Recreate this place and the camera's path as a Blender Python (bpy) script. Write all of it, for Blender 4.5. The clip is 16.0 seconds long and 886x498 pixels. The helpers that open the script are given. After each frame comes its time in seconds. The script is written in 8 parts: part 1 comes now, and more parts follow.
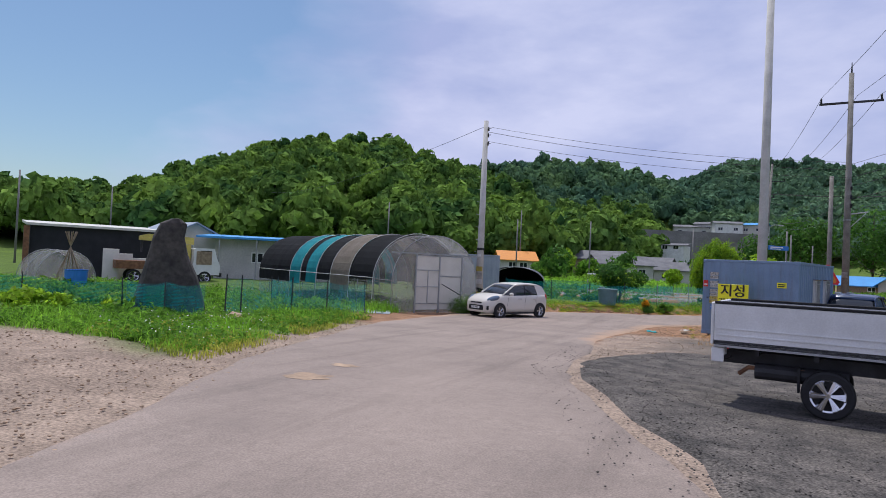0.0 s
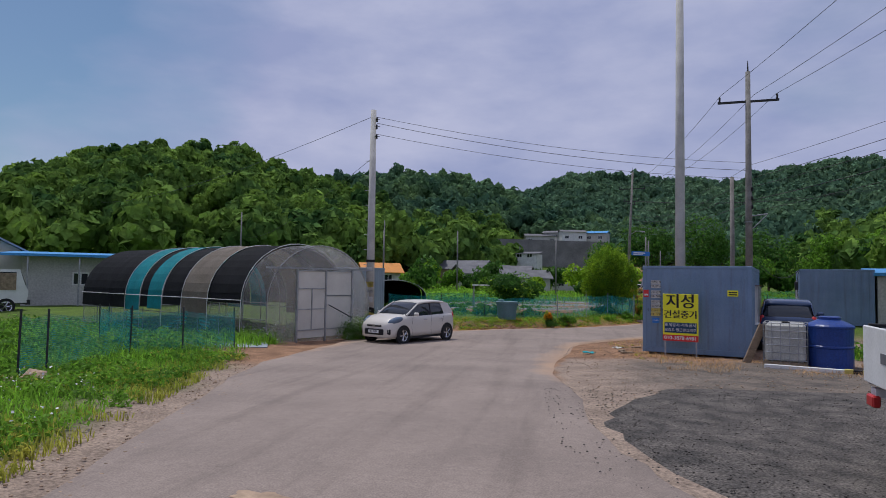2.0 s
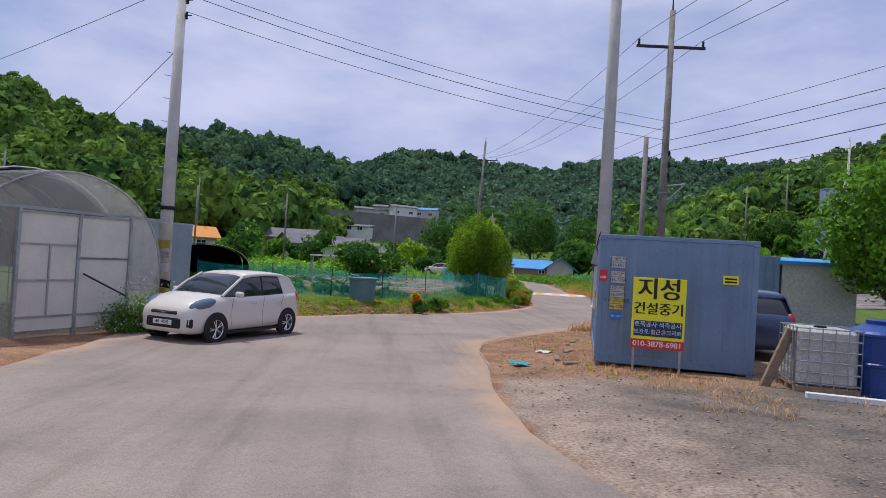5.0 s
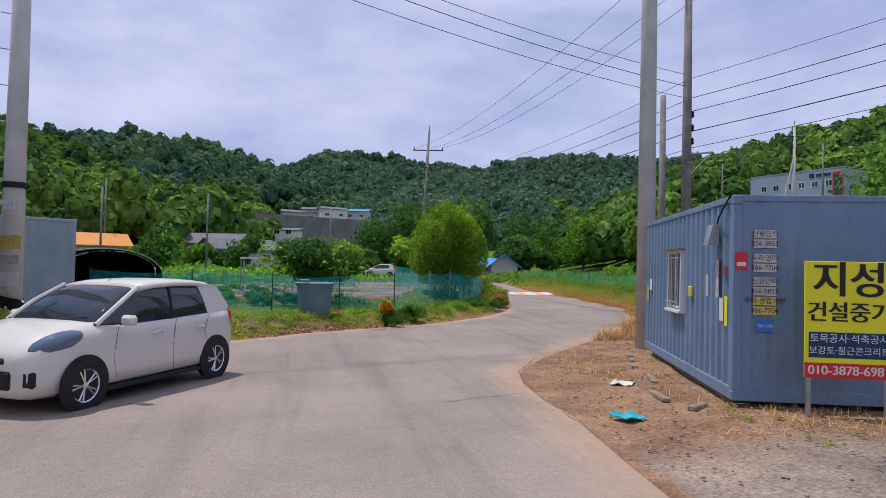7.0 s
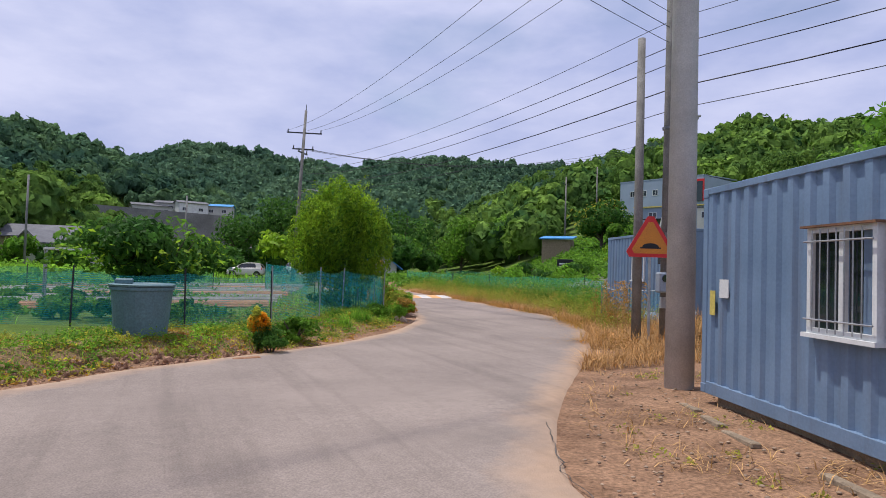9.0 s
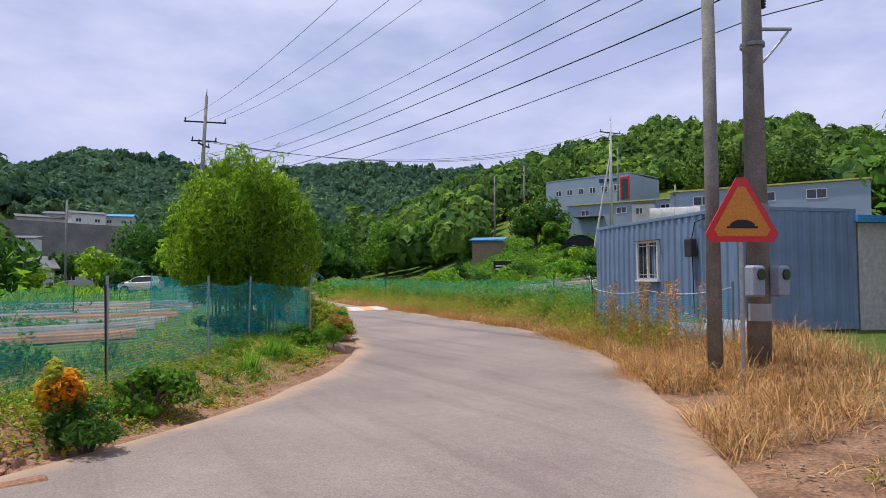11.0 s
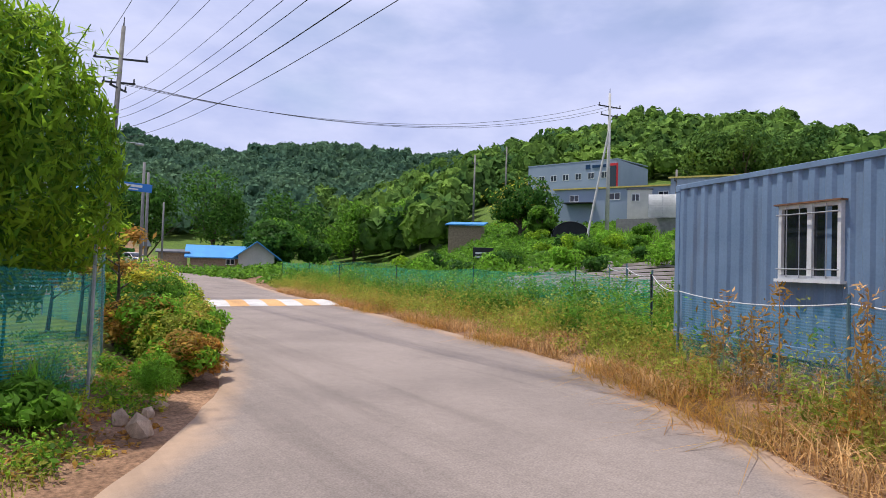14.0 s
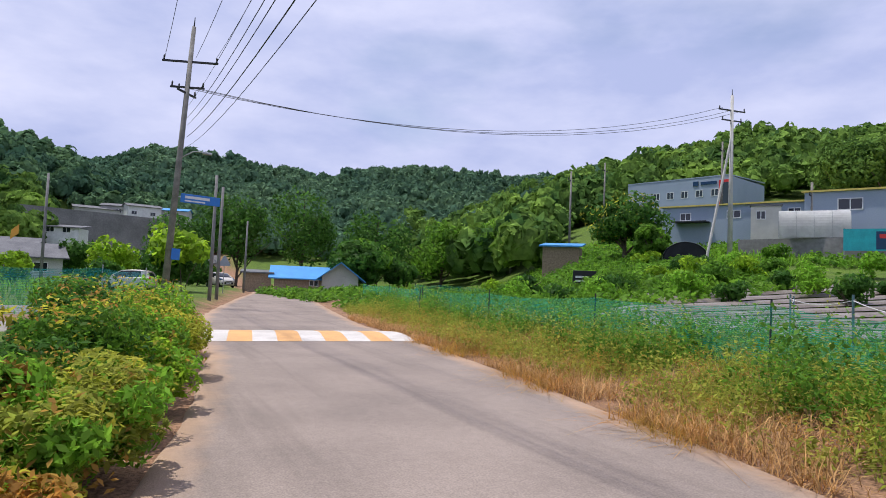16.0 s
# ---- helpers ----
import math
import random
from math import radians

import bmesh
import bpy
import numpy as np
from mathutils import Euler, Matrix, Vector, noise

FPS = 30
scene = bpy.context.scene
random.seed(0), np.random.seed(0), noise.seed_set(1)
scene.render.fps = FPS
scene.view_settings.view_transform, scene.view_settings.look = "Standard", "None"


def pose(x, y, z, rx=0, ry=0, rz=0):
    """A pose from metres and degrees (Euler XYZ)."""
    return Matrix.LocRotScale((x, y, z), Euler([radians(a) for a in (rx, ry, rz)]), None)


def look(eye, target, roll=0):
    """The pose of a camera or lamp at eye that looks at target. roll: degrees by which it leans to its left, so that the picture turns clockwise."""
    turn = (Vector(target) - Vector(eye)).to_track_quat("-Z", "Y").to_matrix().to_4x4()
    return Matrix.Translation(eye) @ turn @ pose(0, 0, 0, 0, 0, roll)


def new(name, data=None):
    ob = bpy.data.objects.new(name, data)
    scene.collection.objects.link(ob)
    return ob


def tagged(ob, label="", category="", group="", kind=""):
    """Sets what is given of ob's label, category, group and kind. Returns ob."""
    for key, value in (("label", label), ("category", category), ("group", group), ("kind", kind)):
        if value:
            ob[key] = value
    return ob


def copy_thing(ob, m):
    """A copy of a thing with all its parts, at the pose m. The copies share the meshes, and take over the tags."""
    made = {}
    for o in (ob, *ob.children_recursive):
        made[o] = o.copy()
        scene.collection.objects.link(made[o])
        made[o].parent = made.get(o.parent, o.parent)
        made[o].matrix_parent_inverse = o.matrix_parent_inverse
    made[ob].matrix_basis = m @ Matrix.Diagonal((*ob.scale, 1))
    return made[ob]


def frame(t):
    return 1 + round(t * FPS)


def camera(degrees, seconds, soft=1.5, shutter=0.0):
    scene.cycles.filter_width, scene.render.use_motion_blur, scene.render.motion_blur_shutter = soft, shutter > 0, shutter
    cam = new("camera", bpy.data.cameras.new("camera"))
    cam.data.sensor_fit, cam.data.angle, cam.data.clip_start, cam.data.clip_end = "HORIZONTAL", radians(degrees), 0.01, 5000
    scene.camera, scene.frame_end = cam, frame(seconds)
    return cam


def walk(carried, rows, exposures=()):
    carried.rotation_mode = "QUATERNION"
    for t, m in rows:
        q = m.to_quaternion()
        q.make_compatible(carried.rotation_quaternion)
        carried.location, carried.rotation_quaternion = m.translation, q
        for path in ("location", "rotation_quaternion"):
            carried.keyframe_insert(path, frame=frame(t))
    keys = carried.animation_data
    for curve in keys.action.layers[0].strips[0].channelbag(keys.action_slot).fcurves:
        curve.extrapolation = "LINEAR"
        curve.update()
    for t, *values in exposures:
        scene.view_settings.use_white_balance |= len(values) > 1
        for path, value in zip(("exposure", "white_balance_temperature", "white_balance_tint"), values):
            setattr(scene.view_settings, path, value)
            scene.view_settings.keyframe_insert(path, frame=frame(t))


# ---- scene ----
cam = camera(69.7, 16.0, 0.9)
METRES, EYE, TILT, LEAN, TURN = 43.0, 1.848, 0.0, 0.0, 23.3
ROWS = [
    (0.0, 0.0, 0.0, 0.0, -0.06, 1.27, -2.63),
    (0.5, -0.0099, 0.0263, 0.0004, -2.28, 2.26, -2.77),
    (1.0, -0.0186, 0.0533, 0.0014, -4.82, 3.66, -2.14),
    (1.5, -0.0254, 0.0801, 0.001, -8.47, 4.08, -1.43),
    (2.0, -0.0286, 0.1097, 0.001, -13.25, 2.76, -0.89),
    (2.5, -0.0274, 0.1374, -0.0, -17.42, 2.22, -2.95),
    (3.0, -0.0233, 0.1677, -0.001, -20.26, 1.76, -2.49),
    (3.5, -0.0173, 0.1971, -0.0023, -24.05, 0.97, -5.05),
    (4.0, -0.0104, 0.2283, -0.0028, -26.77, 0.55, -5.49),
    (6.5, 0.0244, 0.3789, -0.0081, -32.16, 1.86, -0.67),
    (7.0, 0.0353, 0.4116, -0.0095, -35.4, 1.46, -1.29),
    (7.5, 0.0483, 0.4436, -0.0106, -37.44, 1.58, -1.19),
    (8.0, 0.0626, 0.4751, -0.0115, -39.98, 2.3, -2.39),
    (8.5, 0.0815, 0.504, -0.0125, -45.06, 2.21, -2.99),
    (9.0, 0.1012, 0.5323, -0.0133, -47.14, 1.88, -1.74),
    (9.5, 0.1216, 0.5602, -0.0138, -48.33, 1.81, -0.27),
    (10.0, 0.1425, 0.5877, -0.0143, -50.23, 2.1, 0.54),
    (12.5, 0.262, 0.6884, -0.015, -57.87, 2.76, -1.62),
    (13.0, 0.2887, 0.7053, -0.0154, -56.95, 2.88, -2.83),
    (13.5, 0.3158, 0.7217, -0.0157, -57.12, 2.28, -1.89),
    (14.0, 0.3403, 0.7401, -0.0156, -56.75, 1.46, -1.68),
    (14.5, 0.365, 0.7568, -0.0153, -55.7, 1.11, -1.47),
    (15.0, 0.3894, 0.7745, -0.0152, -55.18, 1.78, -1.31),
    (15.5, 0.4109, 0.7945, -0.0145, -52.24, 2.96, -2.06),
    (16.0, 0.4326, 0.8147, -0.0144, -48.82, 3.27, -2.41),
]
EXPOSURES = [(0.0, -0.1, 6150, 10), (0.5, -0.03, 6150, 10), (1.0, -0.15, 6150, 10), (2.0, -0.55, 6150, 10), (3.0, -0.48, 6150, 10), (3.5, -0.36, 6150, 10), (4.1, -0.15, 6150, 10), (6.5, -0.18, 6150, 10), (7.6, 0.04, 6200, 10), (9.0, 0.02, 6350, 10), (12.5, 0.12, 6350, 10), (14.5, 0.2, 6350, 10), (16.0, 0.12, 6350, 10)]
walk(cam, [(t, pose(0, 0, EYE, TILT, LEAN, TURN) @ pose(METRES * x, METRES * y, METRES * z, 90 + pitch, roll, yaw)) for t, x, y, z, yaw, pitch, roll in ROWS], EXPOSURES)

# ---- world, sun ----
SUN_EL, SUN_AZ = 70.0, -48.0
world = bpy.data.worlds.new("sky_world")
scene.world = world
world.use_nodes = True
wn, wl = world.node_tree.nodes, world.node_tree.links
wn.clear()
w_out = wn.new("ShaderNodeOutputWorld")
w_bg = wn.new("ShaderNodeBackground")
w_sky = wn.new("ShaderNodeTexSky")
w_sky.sky_type = "NISHITA"
w_sky.sun_disc = False
w_sky.sun_elevation, w_sky.sun_rotation = radians(SUN_EL), radians(SUN_AZ)
w_sky.air_density, w_sky.dust_density, w_sky.ozone_density = 1.2, 0.8, 4.5
w_gain = wn.new("ShaderNodeVectorMath")
w_gain.operation = "SCALE"
w_gain.inputs["Scale"].default_value = 0.105
wl.new(w_sky.outputs[0], w_gain.inputs[0])
w_tc = wn.new("ShaderNodeTexCoord")
w_map = wn.new("ShaderNodeMapping")
w_map.inputs["Scale"].default_value = (1.0, 1.0, 2.6)
w_map.inputs["Location"].default_value = (0.6, 0.35, 0.2)
wl.new(w_tc.outputs["Generated"], w_map.inputs[0])
w_n = wn.new("ShaderNodeTexNoise")
w_n.inputs["Scale"].default_value, w_n.inputs["Detail"].default_value, w_n.inputs["Roughness"].default_value = 1.5, 6.0, 0.52
wl.new(w_map.outputs[0], w_n.inputs["Vector"])
w_r = wn.new("ShaderNodeValToRGB")
w_r.color_ramp.elements[0].position, w_r.color_ramp.elements[1].position = 0.10, 0.36
w_dot = wn.new("ShaderNodeVectorMath")
w_dot.operation = "DOT_PRODUCT"
w_dot.inputs[1].default_value = (-0.80, 0.50, 0.33)
wl.new(w_tc.outputs["Generated"], w_dot.inputs[0])
w_thin = wn.new("ShaderNodeMapRange")
w_thin.inputs["From Min"].default_value, w_thin.inputs["From Max"].default_value = 0.83, 1.0
w_thin.inputs["To Min"].default_value, w_thin.inputs["To Max"].default_value = 0.0, 0.68
wl.new(w_dot.outputs["Value"], w_thin.inputs["Value"])
w_sub = wn.new("ShaderNodeMath")
w_sub.operation = "SUBTRACT"
wl.new(w_n.outputs[0], w_sub.inputs[0])
wl.new(w_thin.outputs[0], w_sub.inputs[1])
wl.new(w_sub.outputs[0], w_r.inputs[0])
w_n2 = wn.new("ShaderNodeTexNoise")
w_n2.inputs["Scale"].default_value, w_n2.inputs["Detail"].default_value, w_n2.inputs["Roughness"].default_value = 3.2, 7.0, 0.55
wl.new(w_map.outputs[0], w_n2.inputs["Vector"])
w_r2 = wn.new("ShaderNodeValToRGB")
w_r2.color_ramp.elements[0].position, w_r2.color_ramp.elements[1].position = 0.38, 0.66
w_r2.color_ramp.elements[0].color = (0.45, 0.50, 0.765, 1)
w_r2.color_ramp.elements[1].color = (0.69, 0.705, 0.92, 1)
wl.new(w_n2.outputs[0], w_r2.inputs[0])
w_mix = wn.new("ShaderNodeMixRGB")
wl.new(w_r.outputs[0], w_mix.inputs[0])
wl.new(w_gain.outputs[0], w_mix.inputs[1])
wl.new(w_r2.outputs[0], w_mix.inputs[2])
wl.new(w_mix.outputs[0], w_bg.inputs["Color"])
w_bg.inputs["Strength"].default_value = 1.0
wl.new(w_bg.outputs[0], w_out.inputs[0])

sun_data = bpy.data.lights.new("sun", "SUN")
sun_data.energy, sun_data.angle, sun_data.color = 3.6, radians(1.5), (1.0, 0.95, 0.87)
sun = new("sun", sun_data)
sa, se = radians(SUN_AZ), radians(SUN_EL)
sun.matrix_world = look((math.sin(sa) * 80, 30 + math.cos(sa) * 80, 80 * math.tan(se)), (0, 30, 0))


# ---- materials ----
def mat(name, c1, c2=None, scale=3.0, rough=0.85, bump=0.15, bscale=40.0, metal=0.0, fine=0.18, spec=0.4, island=0.0, objrand=0.0, trans=0.0, bdist=0.02):
    """Two-scale noise colour with fine grain, bump and gloss."""
    m = bpy.data.materials.new(name)
    m.use_nodes = True
    n, l = m.node_tree.nodes, m.node_tree.links
    b = n["Principled BSDF"]
    b.inputs["Roughness"].default_value, b.inputs["Metallic"].default_value = rough, metal
    b.inputs["Specular IOR Level"].default_value = spec
    c2 = c2 or tuple(v * 0.72 for v in c1)
    tc = n.new("ShaderNodeTexCoord")
    n1 = n.new("ShaderNodeTexNoise")
    n1.inputs["Scale"].default_value, n1.inputs["Detail"].default_value, n1.inputs["Roughness"].default_value = scale, 5.0, 0.6
    l.new(tc.outputs["Object"], n1.inputs["Vector"])
    rp = n.new("ShaderNodeValToRGB")
    rp.color_ramp.elements[0].position, rp.color_ramp.elements[1].position = 0.36, 0.64
    rp.color_ramp.elements[0].color, rp.color_ramp.elements[1].color = (*c2, 1), (*c1, 1)
    l.new(n1.outputs[0], rp.inputs[0])
    col = rp.outputs[0]
    n2 = n.new("ShaderNodeTexNoise")
    n2.inputs["Scale"].default_value, n2.inputs["Detail"].default_value = bscale, 3.0
    l.new(tc.outputs["Object"], n2.inputs["Vector"])
    if fine:
        mr = n.new("ShaderNodeMapRange")
        mr.inputs["From Min"].default_value, mr.inputs["From Max"].default_value = 0.3, 0.7
        mr.inputs["To Min"].default_value, mr.inputs["To Max"].default_value = 1 - fine, 1 + fine
        l.new(n2.outputs[0], mr.inputs["Value"])
        col = scaled(n, l, col, mr.outputs[0])
    if island:
        gi = n.new("ShaderNodeNewGeometry")
        mr = n.new("ShaderNodeMapRange")
        mr.inputs["To Min"].default_value, mr.inputs["To Max"].default_value = 1 - island, 1 + island
        l.new(gi.outputs["Random Per Island"], mr.inputs["Value"])
        col = scaled(n, l, col, mr.outputs[0])
    if objrand:
        oi = n.new("ShaderNodeObjectInfo")
        mr = n.new("ShaderNodeMapRange")
        mr.inputs["To Min"].default_value, mr.inputs["To Max"].default_value = 1 - objrand, 1 + objrand
        l.new(oi.outputs["Random"], mr.inputs["Value"])
        col = scaled(n, l, col, mr.outputs[0])
    l.new(col, b.inputs["Base Color"])
    if bump:
        bp = n.new("ShaderNodeBump")
        bp.inputs["Strength"].default_value, bp.inputs["Distance"].default_value = bump, bdist
        l.new(n2.outputs[0], bp.inputs["Height"])
        l.new(bp.outputs[0], b.inputs["Normal"])
    if trans:
        tr = n.new("ShaderNodeBsdfTranslucent")
        l.new(col, tr.inputs["Color"])
        mx = n.new("ShaderNodeMixShader")
        mx.inputs[0].default_value = trans
        l.new(b.outputs[0], mx.inputs[1])
        l.new(tr.outputs[0], mx.inputs[2])
        l.new(mx.outputs[0], n["Material Output"].inputs[0])
    return m


def scaled(n, l, col, val):
    v = n.new("ShaderNodeVectorMath")
    v.operation = "SCALE"
    l.new(col, v.inputs[0])
    l.new(val, v.inputs["Scale"])
    return v.outputs[0]


def weathered(m, stain=(0.12, 0.13, 0.16), rust=(0.2, 0.1, 0.055)):
    """Adds run-down streaks and small rust spots to a paint."""
    n, l = m.node_tree.nodes, m.node_tree.links
    b = n["Principled BSDF"]
    col = b.inputs["Base Color"].links[0].from_socket
    tc = n.new("ShaderNodeTexCoord")
    for scale, size, lo, hi, c in (((1, 1, 0.08), 5.0, 0.54, 0.80, stain), ((1, 1, 0.35), 9.0, 0.68, 0.76, rust)):
        mp = n.new("ShaderNodeMapping")
        mp.inputs["Scale"].default_value = scale
        l.new(tc.outputs["Object"], mp.inputs[0])
        t = n.new("ShaderNodeTexNoise")
        t.inputs["Scale"].default_value, t.inputs["Detail"].default_value, t.inputs["Roughness"].default_value = size, 6, 0.6
        l.new(mp.outputs[0], t.inputs["Vector"])
        r = n.new("ShaderNodeMapRange")
        r.inputs["From Min"].default_value, r.inputs["From Max"].default_value = lo, hi
        r.inputs["To Max"].default_value = 0.75
        l.new(t.outputs[0], r.inputs["Value"])
        x = n.new("ShaderNodeMixRGB")
        l.new(r.outputs[0], x.inputs[0])
        l.new(col, x.inputs[1])
        x.inputs[2].default_value = (*c, 1)
        col = x.outputs[0]
    l.new(col, b.inputs["Base Color"])


def glassy(name, color, rough=0.05):
    m = bpy.data.materials.new(name)
    m.use_nodes = True
    b = m.node_tree.nodes["Principled BSDF"]
    b.inputs["Base Color"].default_value = (*color, 1)
    b.inputs["Roughness"].default_value = rough
    b.inputs["Specular IOR Level"].default_value = 0.7
    return m


def sheer(name, color, alpha, cell, rough=0.6):
    """Woven net or film: strands with open holes between them."""
    m = bpy.data.materials.new(name)
    m.use_nodes = True
    n, l = m.node_tree.nodes, m.node_tree.links
    b = n["Principled BSDF"]
    b.inputs["Base Color"].default_value = (*color, 1)
    b.inputs["Roughness"].default_value = rough
    t = n.new("ShaderNodeBsdfTransparent")
    mx = n.new("ShaderNodeMixShader")
    uv = n.new("ShaderNodeTexCoord")
    n1 = n.new("ShaderNodeTexNoise")
    n1.inputs["Scale"].default_value, n1.inputs["Detail"].default_value = 2.2, 4.0
    if not cell:
        mp = n.new("ShaderNodeMapping")
        mp.inputs["Scale"].default_value = (3.0, 3.0, 0.5)
        l.new(uv.outputs["Object"], mp.inputs[0])
        n3 = n.new("ShaderNodeTexNoise")
        n3.inputs["Scale"].default_value, n3.inputs["Detail"].default_value = 3.0, 5.0
        l.new(mp.outputs[0], n3.inputs["Vector"])
        bp = n.new("ShaderNodeBump")
        bp.inputs["Strength"].default_value, bp.inputs["Distance"].default_value = 0.9, 0.12
        l.new(n3.outputs[0], bp.inputs["Height"])
        l.new(bp.outputs[0], b.inputs["Normal"])
    l.new(uv.outputs["Object"], n1.inputs["Vector"])
    mr = n.new("ShaderNodeMapRange")
    mr.inputs["From Min"].default_value, mr.inputs["From Max"].default_value = 0.3, 0.7
    mr.inputs["To Min"].default_value, mr.inputs["To Max"].default_value = alpha * 0.7, min(1, alpha * 1.3)
    l.new(n1.outputs[0], mr.inputs["Value"])
    fac = mr.outputs[0]
    if cell:
        wv = n.new("ShaderNodeTexWave")
        wv.bands_direction = "Z"
        wv.inputs["Scale"].default_value = 0.314 / cell
        l.new(uv.outputs["Object"], wv.inputs["Vector"])
        wm = n.new("ShaderNodeMapRange")
        wm.inputs["From Min"].default_value, wm.inputs["From Max"].default_value = 0.2, 0.8
        wm.inputs["To Min"].default_value, wm.inputs["To Max"].default_value = 0.55, 1.35
        l.new(wv.outputs["Fac"], wm.inputs["Value"])
        mu = n.new("ShaderNodeMath")
        mu.operation = "MULTIPLY"
        mu.use_clamp = True
        l.new(fac, mu.inputs[0])
        l.new(wm.outputs[0], mu.inputs[1])
        fac = mu.outputs[0]
    l.new(fac, mx.inputs[0])
    body = b.outputs[0]
    if not cell:
        tl = n.new("ShaderNodeBsdfTranslucent")
        tl.inputs["Color"].default_value = (*color, 1)
        half = n.new("ShaderNodeMixShader")
        l.new(b.outputs[0], half.inputs[1])
        l.new(tl.outputs[0], half.inputs[2])
        body = half.outputs[0]
    l.new(t.outputs[0], mx.inputs[1])
    l.new(body, mx.inputs[2])
    l.new(mx.outputs[0], n["Material Output"].inputs[0])
    return m


def dusty_road():
    """Pale worn asphalt with stone grain, stains, and sandy dust blown in from the edges."""
    m = mat("worn_pale_asphalt", (0.292, 0.236, 0.202), (0.228, 0.185, 0.160), 0.45, 0.9, 0.35, 60, fine=0.2, spec=0.2)
    n, l = m.node_tree.nodes, m.node_tree.links
    b = n["Principled BSDF"]
    col = b.inputs["Base Color"].links[0].from_socket
    at = n.new("ShaderNodeAttribute")
    at.attribute_name = "edge_dust"
    tc = n.new("ShaderNodeTexCoord")
    nz = n.new("ShaderNodeTexNoise")
    nz.inputs["Scale"].default_value, nz.inputs["Detail"].default_value, nz.inputs["Roughness"].default_value = 0.9, 7, 0.65
    l.new(tc.outputs["Object"], nz.inputs["Vector"])
    ad = n.new("ShaderNodeMath")
    ad.operation = "ADD"
    l.new(at.outputs["Fac"], ad.inputs[0])
    l.new(nz.outputs[0], ad.inputs[1])
    rp = n.new("ShaderNodeMapRange")
    rp.inputs["From Min"].default_value, rp.inputs["From Max"].default_value = 0.92, 1.42
    l.new(ad.outputs[0], rp.inputs["Value"])
    mx = n.new("ShaderNodeMixRGB")
    l.new(rp.outputs[0], mx.inputs[0])
    l.new(col, mx.inputs[1])
    mx.inputs[2].default_value = (0.40, 0.275, 0.19, 1)
    # long faint wheel marks and a coarse mottling of worn stones
    out = mx.outputs[0]
    for scale, size, lo, hi, a, c in (((1.6, 0.09, 1), 1.3, 0.5, 0.72, 1.03, 0.8), ((1, 1, 1), 9.0, 0.3, 0.7, 0.92, 1.07), ((1, 1, 1), 3.1, 0.62, 0.74, 1.0, 0.84)):
        mp = n.new("ShaderNodeMapping")
        mp.inputs["Scale"].default_value = scale
        l.new(tc.outputs["Object"], mp.inputs[0])
        t = n.new("ShaderNodeTexNoise")
        t.inputs["Scale"].default_value, t.inputs["Detail"].default_value, t.inputs["Roughness"].default_value = size, 6, 0.65
        l.new(mp.outputs[0], t.inputs["Vector"])
        r = n.new("ShaderNodeMapRange")
        r.inputs["From Min"].default_value, r.inputs["From Max"].default_value = lo, hi
        r.inputs["To Min"].default_value, r.inputs["To Max"].default_value = a, c
        l.new(t.outputs[0], r.inputs["Value"])
        out = scaled(n, l, out, r.outputs[0])
    l.new(out, b.inputs["Base Color"])
    return m


M_ROAD = dusty_road()
M_GRAVEL = mat("dark_gravel", (0.135, 0.119, 0.106), (0.06, 0.055, 0.051), 2.2, 0.95, 1.0, 38, fine=0.7, spec=0.2)
M_STONE = mat("pale_stone", (0.44, 0.315, 0.215), (0.29, 0.205, 0.14), 2.0, 0.9, 0.4, 18, objrand=0.2, island=0.3)
M_RUBBLE = mat("reddish_broken_stone", (0.40, 0.235, 0.15), (0.24, 0.135, 0.085), 2.0, 0.95, 0.4, 18, objrand=0.3)
M_EARTH = mat("orange_earth", (0.36, 0.19, 0.1), (0.25, 0.13, 0.075), 1.2, 0.95, 0.6, 30, fine=0.25)
M_LEAF = mat("leaf_green", (0.177, 0.342, 0.035), (0.088, 0.206, 0.024), 0.6, 0.55, 0, 6, island=0.4, trans=0.55, spec=0.12)
M_LEAF_DARK = mat("leaf_dark", (0.100, 0.218, 0.035), (0.047, 0.130, 0.024), 0.6, 0.5, 0, 6, island=0.4, trans=0.55, spec=0.12)
M_LEAF_LIME = mat("leaf_lime", (0.354, 0.519, 0.035), (0.201, 0.354, 0.029), 0.7, 0.5, 0, 6, island=0.35, trans=0.65, spec=0.12)
M_LEAF_YELLOW = mat("leaf_yellow", (0.590, 0.519, 0.053), (0.330, 0.366, 0.047), 2.0, 0.6, 0, 6, island=0.4, trans=0.55, spec=0.12)
M_LEAF_RUST = mat("leaf_rust", (0.543, 0.260, 0.059), (0.354, 0.248, 0.059), 2.0, 0.6, 0, 6, island=0.4, trans=0.55, spec=0.12)
M_GRASS = mat("grass_blade", (0.271, 0.496, 0.047), (0.177, 0.366, 0.035), 0.5, 0.6, 0, 6, island=0.45, trans=0.55, spec=0.12)
M_STRAW = mat("dry_straw", (0.60, 0.36, 0.145), (0.42, 0.235, 0.085), 0.7, 0.75, 0, 6, island=0.4, trans=0.2)
M_OLIVE = mat("olive_weed", (0.425, 0.413, 0.071), (0.260, 0.319, 0.047), 0.8, 0.7, 0, 6, island=0.4, trans=0.55, spec=0.12)
M_BARK = mat("bark", (0.12, 0.09, 0.065), (0.06, 0.045, 0.035), 8, 0.95, 0.6, 30)
M_FLOWER = mat("orange_yellow_flower", (0.85, 0.45, 0.03), (0.75, 0.33, 0.02), 3.0, 0.7, 0, 6, island=0.3, trans=0.4, spec=0.1)
